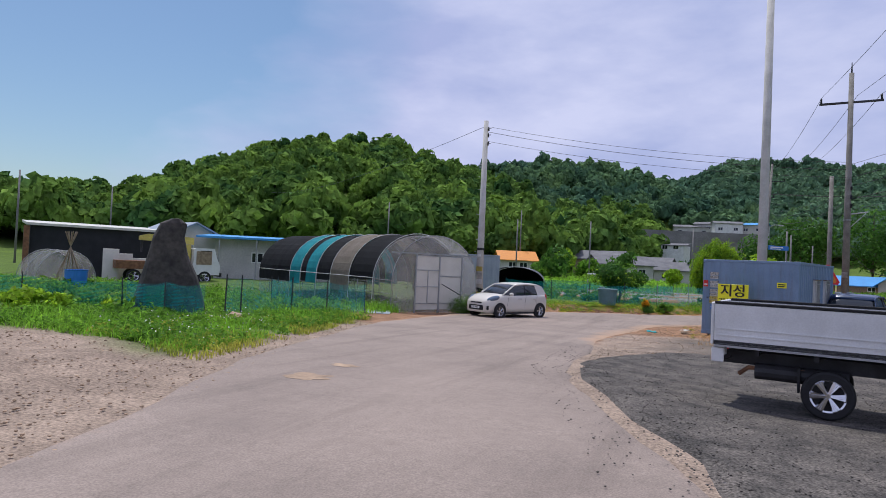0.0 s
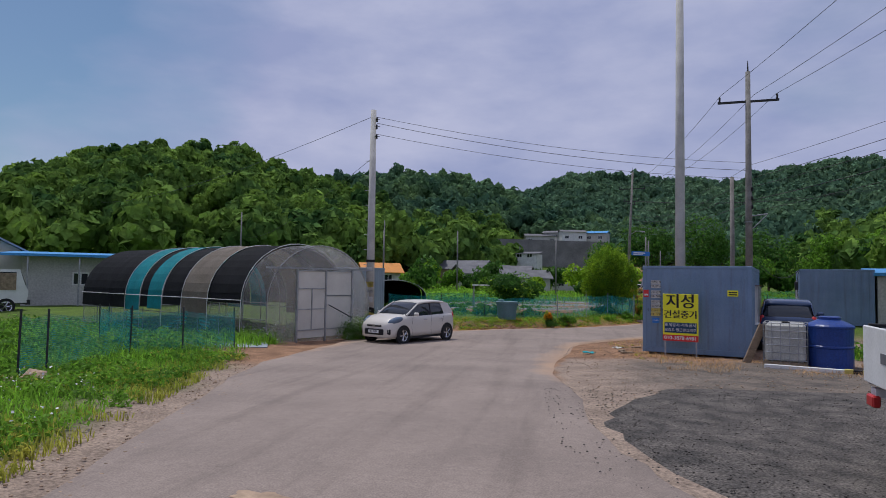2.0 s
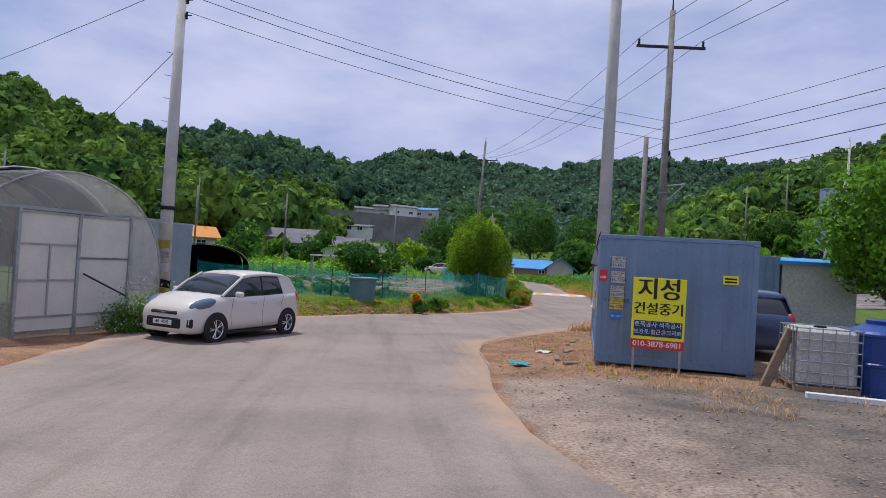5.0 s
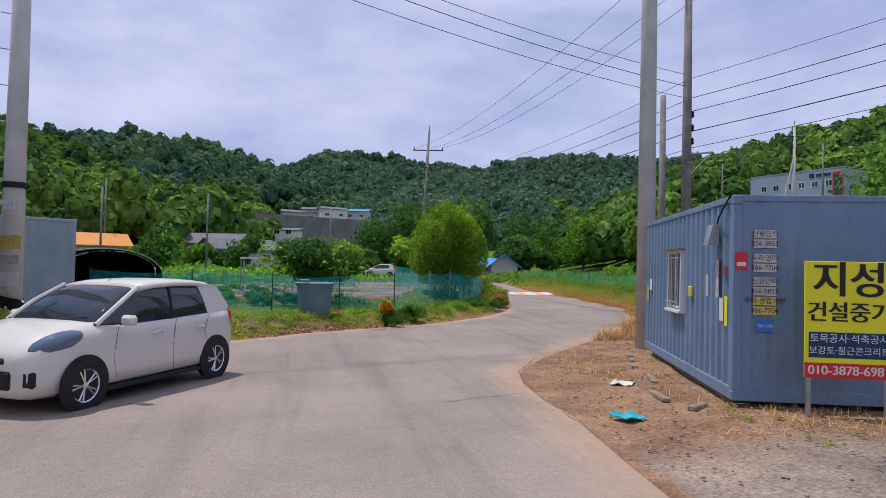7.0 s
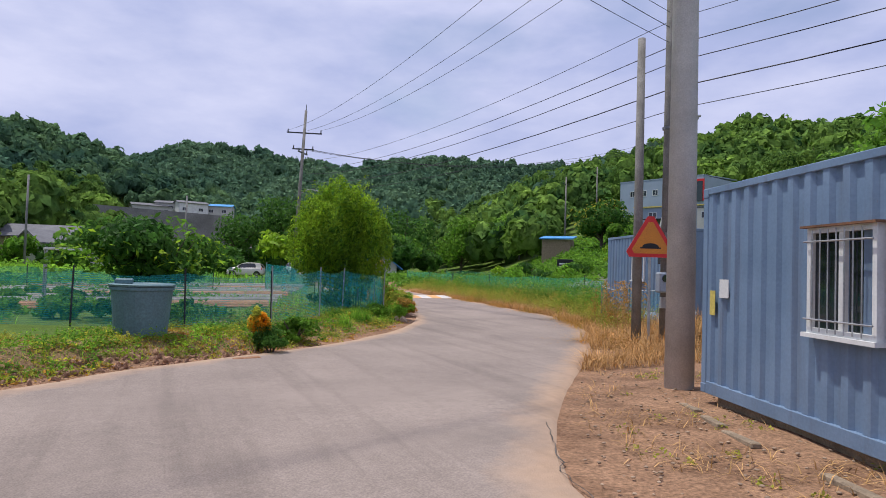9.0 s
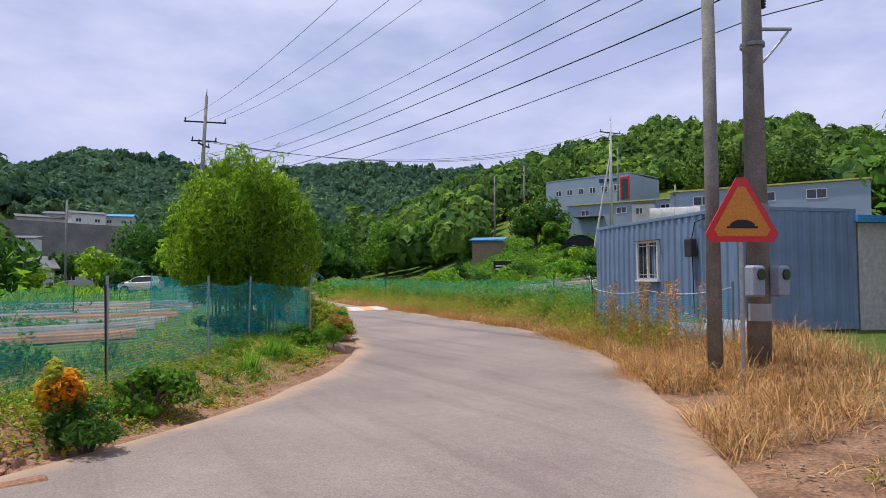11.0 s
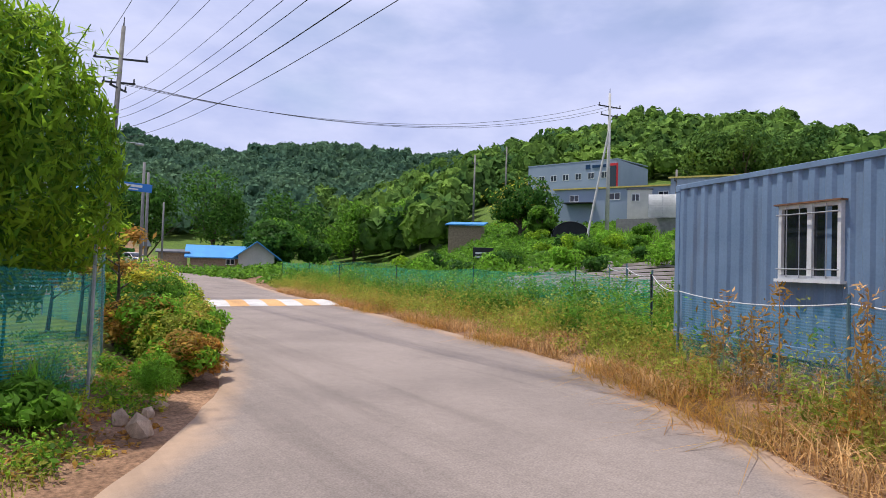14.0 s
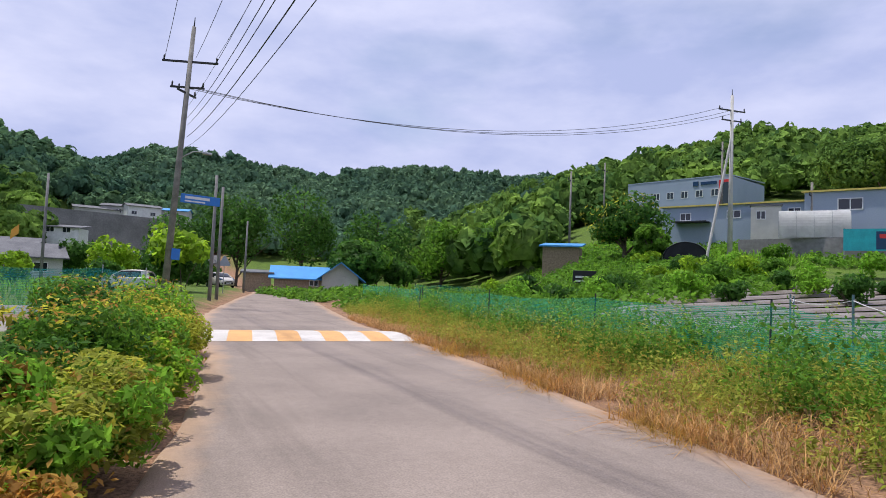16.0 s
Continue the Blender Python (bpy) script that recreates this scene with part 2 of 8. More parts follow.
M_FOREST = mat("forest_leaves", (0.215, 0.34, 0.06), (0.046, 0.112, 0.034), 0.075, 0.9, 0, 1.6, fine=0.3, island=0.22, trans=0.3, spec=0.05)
# distance haze is mixed into the next two leaf colours: bluer, less contrast
M_FOREST_MID_HAZED = mat("hazed_mid_leaves", (0.15, 0.25, 0.105), (0.066, 0.14, 0.088), 0.05, 0.9, 0, 1.2, fine=0.25, island=0.2, trans=0.28, spec=0.04)
M_FOREST_FAR_HAZED = mat("hazed_far_leaves", (0.145, 0.24, 0.13), (0.088, 0.17, 0.105), 0.03, 0.9, 0, 0.9, fine=0.22, island=0.18, trans=0.28, spec=0.03)
M_CONT = mat("blue_grey_container_paint", (0.18, 0.26, 0.378), (0.14, 0.21, 0.312), 1.1, 0.5, 0.08, 30, fine=0.07, spec=0.35)
weathered(M_CONT)
M_CONT_LT = mat("pale_grey_container_paint", (0.33, 0.37, 0.42), (0.25, 0.29, 0.35), 0.9, 0.55, 0.1, 25, fine=0.1)
M_RUST = mat("rusty_steel", (0.25, 0.12, 0.06), (0.12, 0.06, 0.035), 4, 0.85, 0.3, 60)
M_DARK = mat("dark_steel", (0.035, 0.035, 0.04), (0.02, 0.02, 0.022), 4, 0.6, 0.1, 60)
M_BLACK = mat("black_rubber", (0.018, 0.018, 0.02), (0.012, 0.012, 0.013), 6, 0.8, 0.2, 80)
M_STEEL = mat("galvanised_steel", (0.42, 0.43, 0.44), (0.3, 0.31, 0.32), 5, 0.45, 0.1, 60, metal=0.6)
M_CONC = mat("pole_concrete", (0.56, 0.54, 0.51), (0.43, 0.415, 0.39), 1.6, 0.9, 0.3, 50, fine=0.12)
M_CONC_DK = mat("weathered_dark_pole", (0.25, 0.235, 0.215), (0.155, 0.145, 0.13), 2.5, 0.9, 0.35, 40)
M_WHITE = mat("white_paint", (0.74, 0.74, 0.73), (0.6, 0.6, 0.59), 1.3, 0.5, 0.05, 40, fine=0.06)
M_CARPAINT = mat("pearl_white_car_paint", (0.62, 0.585, 0.53), (0.59, 0.555, 0.50), 0.6, 0.22, 0, 30, fine=0.01, spec=0.6)
M_CARBLUE = mat("navy_car_paint", (0.035, 0.06, 0.13), (0.03, 0.05, 0.11), 0.6, 0.2, 0, 30, fine=0.01, spec=0.6)
M_GLASS = glassy("tinted_glass", (0.018, 0.022, 0.028))
M_LAMP = glassy("lamp_lens", (0.09, 0.13, 0.19), 0.05)
M_CHROME = mat("chrome", (0.7, 0.7, 0.72), (0.6, 0.6, 0.62), 3, 0.18, 0, 30, metal=1.0, fine=0.02)
M_RED = mat("red_plastic", (0.5, 0.03, 0.03), (0.4, 0.02, 0.02), 3, 0.4, 0, 30, fine=0.03)
M_YELLOW = mat("sign_yellow", (0.8, 0.76, 0.02), (0.76, 0.72, 0.02), 3, 0.45, 0, 30, fine=0.03)
M_NAVYSIGN = mat("sign_navy", (0.008, 0.045, 0.11), (0.008, 0.04, 0.1), 3, 0.45, 0, 30, fine=0.03)
M_REDSIGN = mat("sign_red", (0.6, 0.03, 0.03), (0.55, 0.03, 0.03), 3, 0.45, 0, 30, fine=0.03)
M_INK = mat("black_ink", (0.015, 0.015, 0.018), (0.015, 0.015, 0.018), 3, 0.6, 0, 30, fine=0.0)
M_ORANGE = mat("orange_paint", (0.62, 0.24, 0.03), (0.55, 0.2, 0.03), 2, 0.6, 0.05, 40)
M_SIGNBLUE = mat("road_sign_blue", (0.03, 0.18, 0.55), (0.03, 0.16, 0.5), 3, 0.4, 0, 30, fine=0.03)
M_ROOFBLUE = mat("blue_tin_roof", (0.06, 0.3, 0.62), (0.05, 0.25, 0.55), 0.8, 0.5, 0.1, 20)
M_TANK = mat("blue_polyethylene", (0.02, 0.06, 0.26), (0.015, 0.045, 0.2), 1.5, 0.35, 0.05, 30)
M_BIN = mat("teal_grey_plastic", (0.11, 0.2, 0.22), (0.09, 0.16, 0.18), 2, 0.5, 0.05, 30)
M_IBC = mat("milky_plastic", (0.6, 0.6, 0.55), (0.45, 0.45, 0.42), 2, 0.45, 0.05, 30, trans=0.2)
M_WOOD = mat("weathered_wood", (0.33, 0.25, 0.17), (0.2, 0.15, 0.1), 6, 0.9, 0.3, 40)
M_NET = sheer("green_net", (0.012, 0.36, 0.22), 0.40, 0.035)
M_NET_TEAL = sheer("teal_net", (0.012, 0.38, 0.37), 0.36, 0.035)
M_NET_BLUE = sheer("blue_net", (0.02, 0.27, 0.40), 0.26, 0.035)
M_CLOTH_BK = mat("black_shade_cloth", (0.022, 0.023, 0.028), (0.014, 0.015, 0.018), 1.5, 0.85, 0.3, 25)
M_CLOTH_TEAL = mat("teal_shade_cloth", (0.03, 0.40, 0.45), (0.025, 0.31, 0.36), 1.5, 0.75, 0.3, 25)
M_CLOTH_TAN = mat("tan_shade_cloth", (0.34, 0.29, 0.235), (0.25, 0.21, 0.17), 1.5, 0.8, 0.3, 25)
M_FILM = sheer("cloudy_plastic_film", (0.62, 0.60, 0.58), 0.28, 0, 0.25)
M_PANEL = mat("grey_white_panel", (0.64, 0.62, 0.55), (0.54, 0.52, 0.46), 1.0, 0.5, 0.02, 20, fine=0.04)
M_WALL = mat("pale_wall", (0.52, 0.51, 0.48), (0.42, 0.41, 0.39), 0.6, 0.8, 0.1, 10)
M_WALLBLUE = mat("blue_grey_cladding", (0.31, 0.37, 0.45), (0.27, 0.33, 0.41), 0.3, 0.55, 0.05, 10, fine=0.04)
M_RETAIN = mat("retaining_wall", (0.24, 0.23, 0.23), (0.16, 0.155, 0.155), 0.25, 0.9, 0.2, 3)
M_ROOFGREY = mat("grey_roof", (0.17, 0.17, 0.18), (0.11, 0.11, 0.12), 0.6, 0.8, 0.2, 8)
M_MULCH = mat("silver_mulch_film", (0.27, 0.235, 0.205), (0.17, 0.14, 0.115), 0.8, 0.45, 0.4, 12)
M_BAND = mat("band_yellow", (0.62, 0.5, 0.12), (0.5, 0.4, 0.1), 3, 0.6, 0.1, 30)
M_BUMPY = mat("bump_yellow", (0.70, 0.39, 0.15), (0.58, 0.32, 0.13), 1.5, 0.85, 0.3, 50)
M_BUMPW = mat("bump_white", (0.62, 0.58, 0.54), (0.5, 0.46, 0.42), 1.5, 0.85, 0.3, 50)
M_ROCK = mat("dark_standing_stone", (0.075, 0.065, 0.058), (0.035, 0.032, 0.03), 1.8, 0.85, 0.8, 9, fine=0.3)


# ---- building helpers ----
def mesh_from(name, verts, faces, material, smooth=False):
    me = bpy.data.meshes.new(name)
    me.from_pydata([tuple(v) for v in verts], [], [tuple(f) for f in faces])
    me.update()
    for m in (material if isinstance(material, (list, tuple)) else [material]):
        me.materials.append(m)
    if smooth:
        me.polygons.foreach_set("use_smooth", [True] * len(me.polygons))
    return me


def big_mesh(name, verts, quads, material):
    """Fast mesh of many quads from arrays."""
    me = bpy.data.meshes.new(name)
    nv, nq = len(verts), len(quads)
    me.vertices.add(nv)
    me.vertices.foreach_set("co", np.asarray(verts, dtype=np.float32).ravel())
    me.loops.add(nq * 4)
    me.loops.foreach_set("vertex_index", np.asarray(quads, dtype=np.int32).ravel())
    me.polygons.add(nq)
    me.polygons.foreach_set("loop_start", np.arange(0, nq * 4, 4, dtype=np.int32))
    me.materials.append(material)
    me.update(calc_edges=True)
    return me


def done(bm, name, material, smooth=False):
    bmesh.ops.recalc_face_normals(bm, faces=bm.faces)
    me = bpy.data.meshes.new(name)
    bm.to_mesh(me)
    bm.free()
    me.materials.append(material)
    if smooth:
        me.polygons.foreach_set("use_smooth", [True] * len(me.polygons))
    return me


def part(name, bm, material, parent, label="", smooth=False):
    """Links a bmesh or mesh as one object under a thing or a part."""
    me = bm if isinstance(bm, bpy.types.Mesh) else done(bm, name, material, smooth)
    ob = new(name, me)
    ob.parent = parent
    if label:
        ob["label"] = label
    return ob


def thing(name, m, label, category, group="", kind=""):
    ob = new(name)
    ob.empty_display_size = 0.1
    ob.matrix_world = m
    return tagged(ob, label, category, group, kind)


def solid(name, bm, material, m, label, category, group="", kind="", smooth=False):
    me = bm if isinstance(bm, bpy.types.Mesh) else done(bm, name, material, smooth)
    ob = new(name, me)
    ob.matrix_world = m
    return tagged(ob, label, category, group, kind)


def box(bm, x0, y0, z0, x1, y1, z1, bevel=0.0, m=None):
    vs = [bm.verts.new(p) for p in ((x0, y0, z0), (x1, y0, z0), (x1, y1, z0), (x0, y1, z0), (x0, y0, z1), (x1, y0, z1), (x1, y1, z1), (x0, y1, z1))]
    fs = [bm.faces.new([vs[i] for i in f]) for f in ((3, 2, 1, 0), (4, 5, 6, 7), (0, 1, 5, 4), (1, 2, 6, 5), (2, 3, 7, 6), (3, 0, 4, 7))]
    if bevel:
        es = list({e for f in fs for e in f.edges})
        out = bmesh.ops.bevel(bm, geom=es, offset=bevel, segments=1, affect="EDGES")
        vs = list({v for f in out["faces"] for v in f.verts} | {v for v in vs if v.is_valid})
    if m is not None:
        bmesh.ops.transform(bm, matrix=m, verts=[v for v in vs if v.is_valid])
    return bm


def boxes(*args, bevel=0.0):
    bm = bmesh.new()
    for a in args:
        box(bm, *a, bevel=bevel)
    return bm


def tube(bm, pts, r0, r1=None, sides=8, caps=True):
    """A round bar along pts, tapering from r0 to r1."""
    r1 = r0 if r1 is None else r1
    pts = [Vector(p) for p in pts]
    rings = []
    for i, p in enumerate(pts):
        d = (pts[min(i + 1, len(pts) - 1)] - pts[max(i - 1, 0)]).normalized()
        a = d.cross(Vector((0, 0, 1)))
        a = a.normalized() if a.length > 1e-4 else Vector((1, 0, 0))
        b = d.cross(a).normalized()
        r = r0 + (r1 - r0) * i / max(1, len(pts) - 1)
        rings.append([bm.verts.new(p + a * (r * math.cos(k * math.tau / sides)) + b * (r * math.sin(k * math.tau / sides))) for k in range(sides)])
    for u, v in zip(rings, rings[1:]):
        for k in range(sides):
            bm.faces.new((u[k], u[(k + 1) % sides], v[(k + 1) % sides], v[k]))
    if caps:
        bm.faces.new(rings[0][::-1])
        bm.faces.new(rings[-1])
    return bm


def tubes(*args, sides=8):
    bm = bmesh.new()
    for a in args:
        tube(bm, a[0], *a[1:], sides=sides)
    return bm


def lathe(bm, profile, sides=24, centre=(0, 0)):
    rings = []
    for r, z in profile:
        rings.append([bm.verts.new((centre[0] + r * math.cos(k * math.tau / sides), centre[1] + r * math.sin(k * math.tau / sides), z)) for k in range(sides)])
    for u, v in zip(rings, rings[1:]):
        for k in range(sides):
            bm.faces.new((u[k], u[(k + 1) % sides], v[(k + 1) % sides], v[k]))
    bm.faces.new(rings[0][::-1])
    bm.faces.new(rings[-1])
    return bm


def prism(bm, outline, axis, lo, hi):
    """An outline of (u, v) pushed along an axis from lo to hi."""
    def at(u, v, w):
        return {"x": (w, u, v), "y": (u, w, v), "z": (u, v, w)}[axis]
    a = [bm.verts.new(at(u, v, lo)) for u, v in outline]
    b = [bm.verts.new(at(u, v, hi)) for u, v in outline]
    n = len(outline)
    bm.faces.new(a[::-1])
    bm.faces.new(b)
    for i in range(n):
        bm.faces.new((a[i], a[(i + 1) % n], b[(i + 1) % n], b[i]))
    return bm


def prisms(axis, *args):
    bm = bmesh.new()
    for o, lo, hi in args:
        prism(bm, o, axis, lo, hi)
    return bm


def writing(text, size, material, m, parent, align="CENTER", depth=0.002, label="", bold=0.0):
    cu = bpy.data.curves.new("lettering", "FONT")
    cu.body, cu.size, cu.align_x, cu.align_y, cu.extrude, cu.offset = text, size, align, "CENTER", depth, bold
    tmp = bpy.data.objects.new("tmp_text", cu)
    scene.collection.objects.link(tmp)
    bpy.context.view_layer.update()
    me = bpy.data.meshes.new_from_object(tmp.evaluated_get(bpy.context.evaluated_depsgraph_get()))
    bpy.data.objects.remove(tmp)
    me.materials.clear()
    me.materials.append(material)
    ob = new("lettering", me)
    ob.parent = parent
    ob.matrix_local = m
    if label:
        ob["label"] = label
    return ob


# ---- lie of the land ----
GY = [-195.45, 0.00, 3.91, 8.80, 13.19, 15.64, 19.55, 25.41, 32.25, 43.98, 879.55]
GZ = [0.29, 0.29, 0.28, 0.17, 0.00, -0.07, -0.20, -0.31, -0.36, -0.36, -0.36]
ROAD_L = [(-4.50, -43.98), (-4.10, -5.86), (-4.50, 2.54), (-6.74, 7.92), (-9.09, 15.15), (-9.87, 18.08), (-10.16, 23.45), (-9.97, 27.85), (-8.40, 30.49), (-6.65, 31.96), (-5.47, 33.23), (-3.42, 34.60), (-1.17, 36.45), (0.68, 38.70), (2.25, 41.44), (3.32, 44.95), (4.30, 51.31), (5.47, 65.48), (9.38, 86.00), (14.17, 109.45), (16.61, 136.82)]
ROAD_R = [(1.17, -43.98), (0.98, -5.86), (0.59, 2.93), (-0.98, 7.33), (-2.25, 10.75), (-2.54, 14.66), (-3.03, 19.06), (-2.54, 23.65), (-2.15, 26.78), (-0.39, 29.42), (1.66, 31.86), (3.52, 34.11), (5.28, 36.45), (6.74, 38.90), (8.31, 42.61), (9.28, 48.38), (10.16, 54.73), (11.14, 64.50), (16.03, 90.89), (20.52, 111.41), (23.45, 136.82)]


def smooth01(v, a, b):
    v = np.clip((np.asarray(v, dtype=float) - a) / (b - a), 0, 1)
    return v * v * (3 - 2 * v)


def edge_x(line, y):
    return np.interp(y, [p[1] for p in line], [p[0] for p in line])


def off_road(x, y):
    """Signed distance outside the road: left and right."""
    return 0.75 * (edge_x(ROAD_L, y) - x), 0.75 * (x - edge_x(ROAD_R, y))


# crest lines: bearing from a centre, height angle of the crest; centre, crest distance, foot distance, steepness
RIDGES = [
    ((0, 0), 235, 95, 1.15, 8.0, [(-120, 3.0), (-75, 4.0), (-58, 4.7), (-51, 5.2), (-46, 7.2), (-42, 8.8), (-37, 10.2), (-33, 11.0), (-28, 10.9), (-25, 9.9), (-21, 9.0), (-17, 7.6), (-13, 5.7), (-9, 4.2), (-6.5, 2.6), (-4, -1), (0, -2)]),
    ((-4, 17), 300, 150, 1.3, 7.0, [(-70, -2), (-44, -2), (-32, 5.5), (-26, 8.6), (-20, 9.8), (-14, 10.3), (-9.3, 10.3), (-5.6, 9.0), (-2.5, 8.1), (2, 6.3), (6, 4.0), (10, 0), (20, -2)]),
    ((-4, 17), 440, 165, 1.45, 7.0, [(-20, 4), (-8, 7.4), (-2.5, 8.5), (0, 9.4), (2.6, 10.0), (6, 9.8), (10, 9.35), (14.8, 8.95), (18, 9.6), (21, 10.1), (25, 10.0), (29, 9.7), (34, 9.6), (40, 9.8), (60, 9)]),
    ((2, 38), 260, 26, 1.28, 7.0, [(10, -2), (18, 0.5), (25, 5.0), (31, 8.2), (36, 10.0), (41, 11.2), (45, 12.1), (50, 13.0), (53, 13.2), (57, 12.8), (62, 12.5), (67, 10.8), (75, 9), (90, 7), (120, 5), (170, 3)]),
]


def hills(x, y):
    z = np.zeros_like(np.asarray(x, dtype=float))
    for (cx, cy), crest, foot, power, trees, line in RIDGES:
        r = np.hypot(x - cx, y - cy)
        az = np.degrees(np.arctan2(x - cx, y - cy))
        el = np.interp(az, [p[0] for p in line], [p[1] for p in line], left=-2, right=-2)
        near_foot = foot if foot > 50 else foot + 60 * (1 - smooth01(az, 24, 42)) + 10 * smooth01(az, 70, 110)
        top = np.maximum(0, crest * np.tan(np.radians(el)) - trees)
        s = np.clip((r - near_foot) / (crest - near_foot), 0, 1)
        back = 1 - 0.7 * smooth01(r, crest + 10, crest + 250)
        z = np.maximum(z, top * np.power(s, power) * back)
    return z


def lie(x, y):
    """Height of the ground at x, y."""
    x, y = np.asarray(x, dtype=float), np.asarray(y, dtype=float)
    base = sum(np.interp(y + d, GY, GZ) for d in (-2.5, -1.2, 0, 1.2, 2.5)) / 5
    dl, dr = off_road(x, y)
    up_r = smooth01(y, 30, 37) * 0.42 * smooth01(dr, 0.5, 3.2) + 0.05 * smooth01(dr, 0.2, 2)
    up_l = smooth01(y, 27, 32) * 0.34 * smooth01(dl, 0.1, 1.4) + (1 - smooth01(y, 18, 27)) * 0.12 * smooth01(dl, 0.3, 2.0)
    dip = 0.17 * smooth01(dr, 0.2, 2.2) * (1 - smooth01(y, 11.5, 15.5))
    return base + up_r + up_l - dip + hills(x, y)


def zat(x, y):
    return float(lie(x, y))


def ground_sheet():
    cx, cy = 0.0, 31.0
    rs = [0.0]
    r = 0.0
    while r < 2400:
        r += 0.4 if r < 26 else 0.4 + (r - 26) * 0.022
        rs.append(r)
    na = 400
    ang = np.arange(na) * math.tau / na
    rr = np.array(rs[1:])
    X = cx + np.outer(rr, np.sin(ang))
    Y = cy + np.outer(rr, np.cos(ang))
    Z = lie(X, Y)
    dl, dr = off_road(X, Y)
    d = np.maximum(dl, dr)
    bumps = np.array([[noise.noise((x * 0.9, y * 0.9, 0)) for x, y in zip(a, b)] for a, b in zip(X[:110], Y[:110])])
    Z[:110] += bumps * 0.05 * smooth01(d[:110], 0.1, 0.8)
    Z -= 0.03 * (1 - smooth01(d, -0.6, -0.1)) * (np.hypot(X, Y - 30) < 150)
    nr = len(rr)
    verts = np.vstack([[[cx, cy, zat(cx, cy) - 0.03]], np.stack([X, Y, Z], -1).reshape(-1, 3)])
    idx = 1 + np.arange(nr * na).reshape(nr, na)
    quads = np.stack([idx[:-1], np.roll(idx[:-1], -1, 1), np.roll(idx[1:], -1, 1), idx[1:]], -1).reshape(-1, 4)[:, ::-1]
    me = big_mesh("ground", verts, quads, ground_material())
    bm = bmesh.new()
    bm.from_mesh(me)
    bm.verts.ensure_lookup_table()
    for k in range(na):
        bm.faces.new((bm.verts[0], bm.verts[1 + (k + 1) % na], bm.verts[1 + k]))
    bm.to_mesh(me)
    bm.free()
    # cover of grass and of bare orange earth, by the verges' own strips
    gx, gy = verts[:, 0], verts[:, 1]
    dl, dr = off_road(gx, gy)
    wob = np.array([noise.noise((x * 0.5, y * 0.5, 3)) if abs(x) < 90 and abs(y - 30) < 90 else 0 for x, y in zip(gx, gy)])
    left = smooth01(dl + wob * 0.7, 0.4, 1.3)
    gap = smooth01(gy, 18.5, 20) * (1 - smooth01(gy, 28, 30)) * (1 - smooth01(dl, 2.0, 4.5))
    left = left * (1 - gap) * np.maximum(smooth01(gy + wob, 7.0, 8.4), smooth01(-gx, 13, 16))
    left = left * (1 - 0.75 * smooth01(gy, 30, 32) * (1 - smooth01(gy, 43, 46)) * (1 - smooth01(dl + wob, 2.0, 3.2)))
    right = smooth01(dr + wob * 0.9, 1.2, 3.0) * smooth01(gy, 30, 34) + smooth01(dr + wob * 1.5, 7.0, 9.5) * (1 - smooth01(gy, 30, 34))
    lot = (1 - smooth01(gy, 21.5, 24)) * (gx > 0) * (1 - smooth01(gx, 14, 18))
    cover = np.clip(np.maximum(left, right * (1 - lot)), 0, 1)
    orange = np.clip(np.where(dr > 0, smooth01(gy + wob, 21.2, 23.2), smooth01(gy, 16, 19)) * (1 - smooth01(np.maximum(dl, dr), 3, 7)), 0, 1)
    stony = smooth01(dr + wob * 0.8, 0.5, 2.2) * (1 - smooth01(gy, 21, 23))
    for nm, val in (("grass_cover", cover), ("orange_earth", orange), ("stony_ground", stony)):
        me.attributes.new(nm, "FLOAT", "POINT").data.foreach_set("value", val.astype(np.float32))
    me.polygons.foreach_set("use_smooth", [True] * len(me.polygons))
    return tagged(new("ground", me), "uneven ground of sandy earth, grass and wooded hills", "ground", kind="structure")


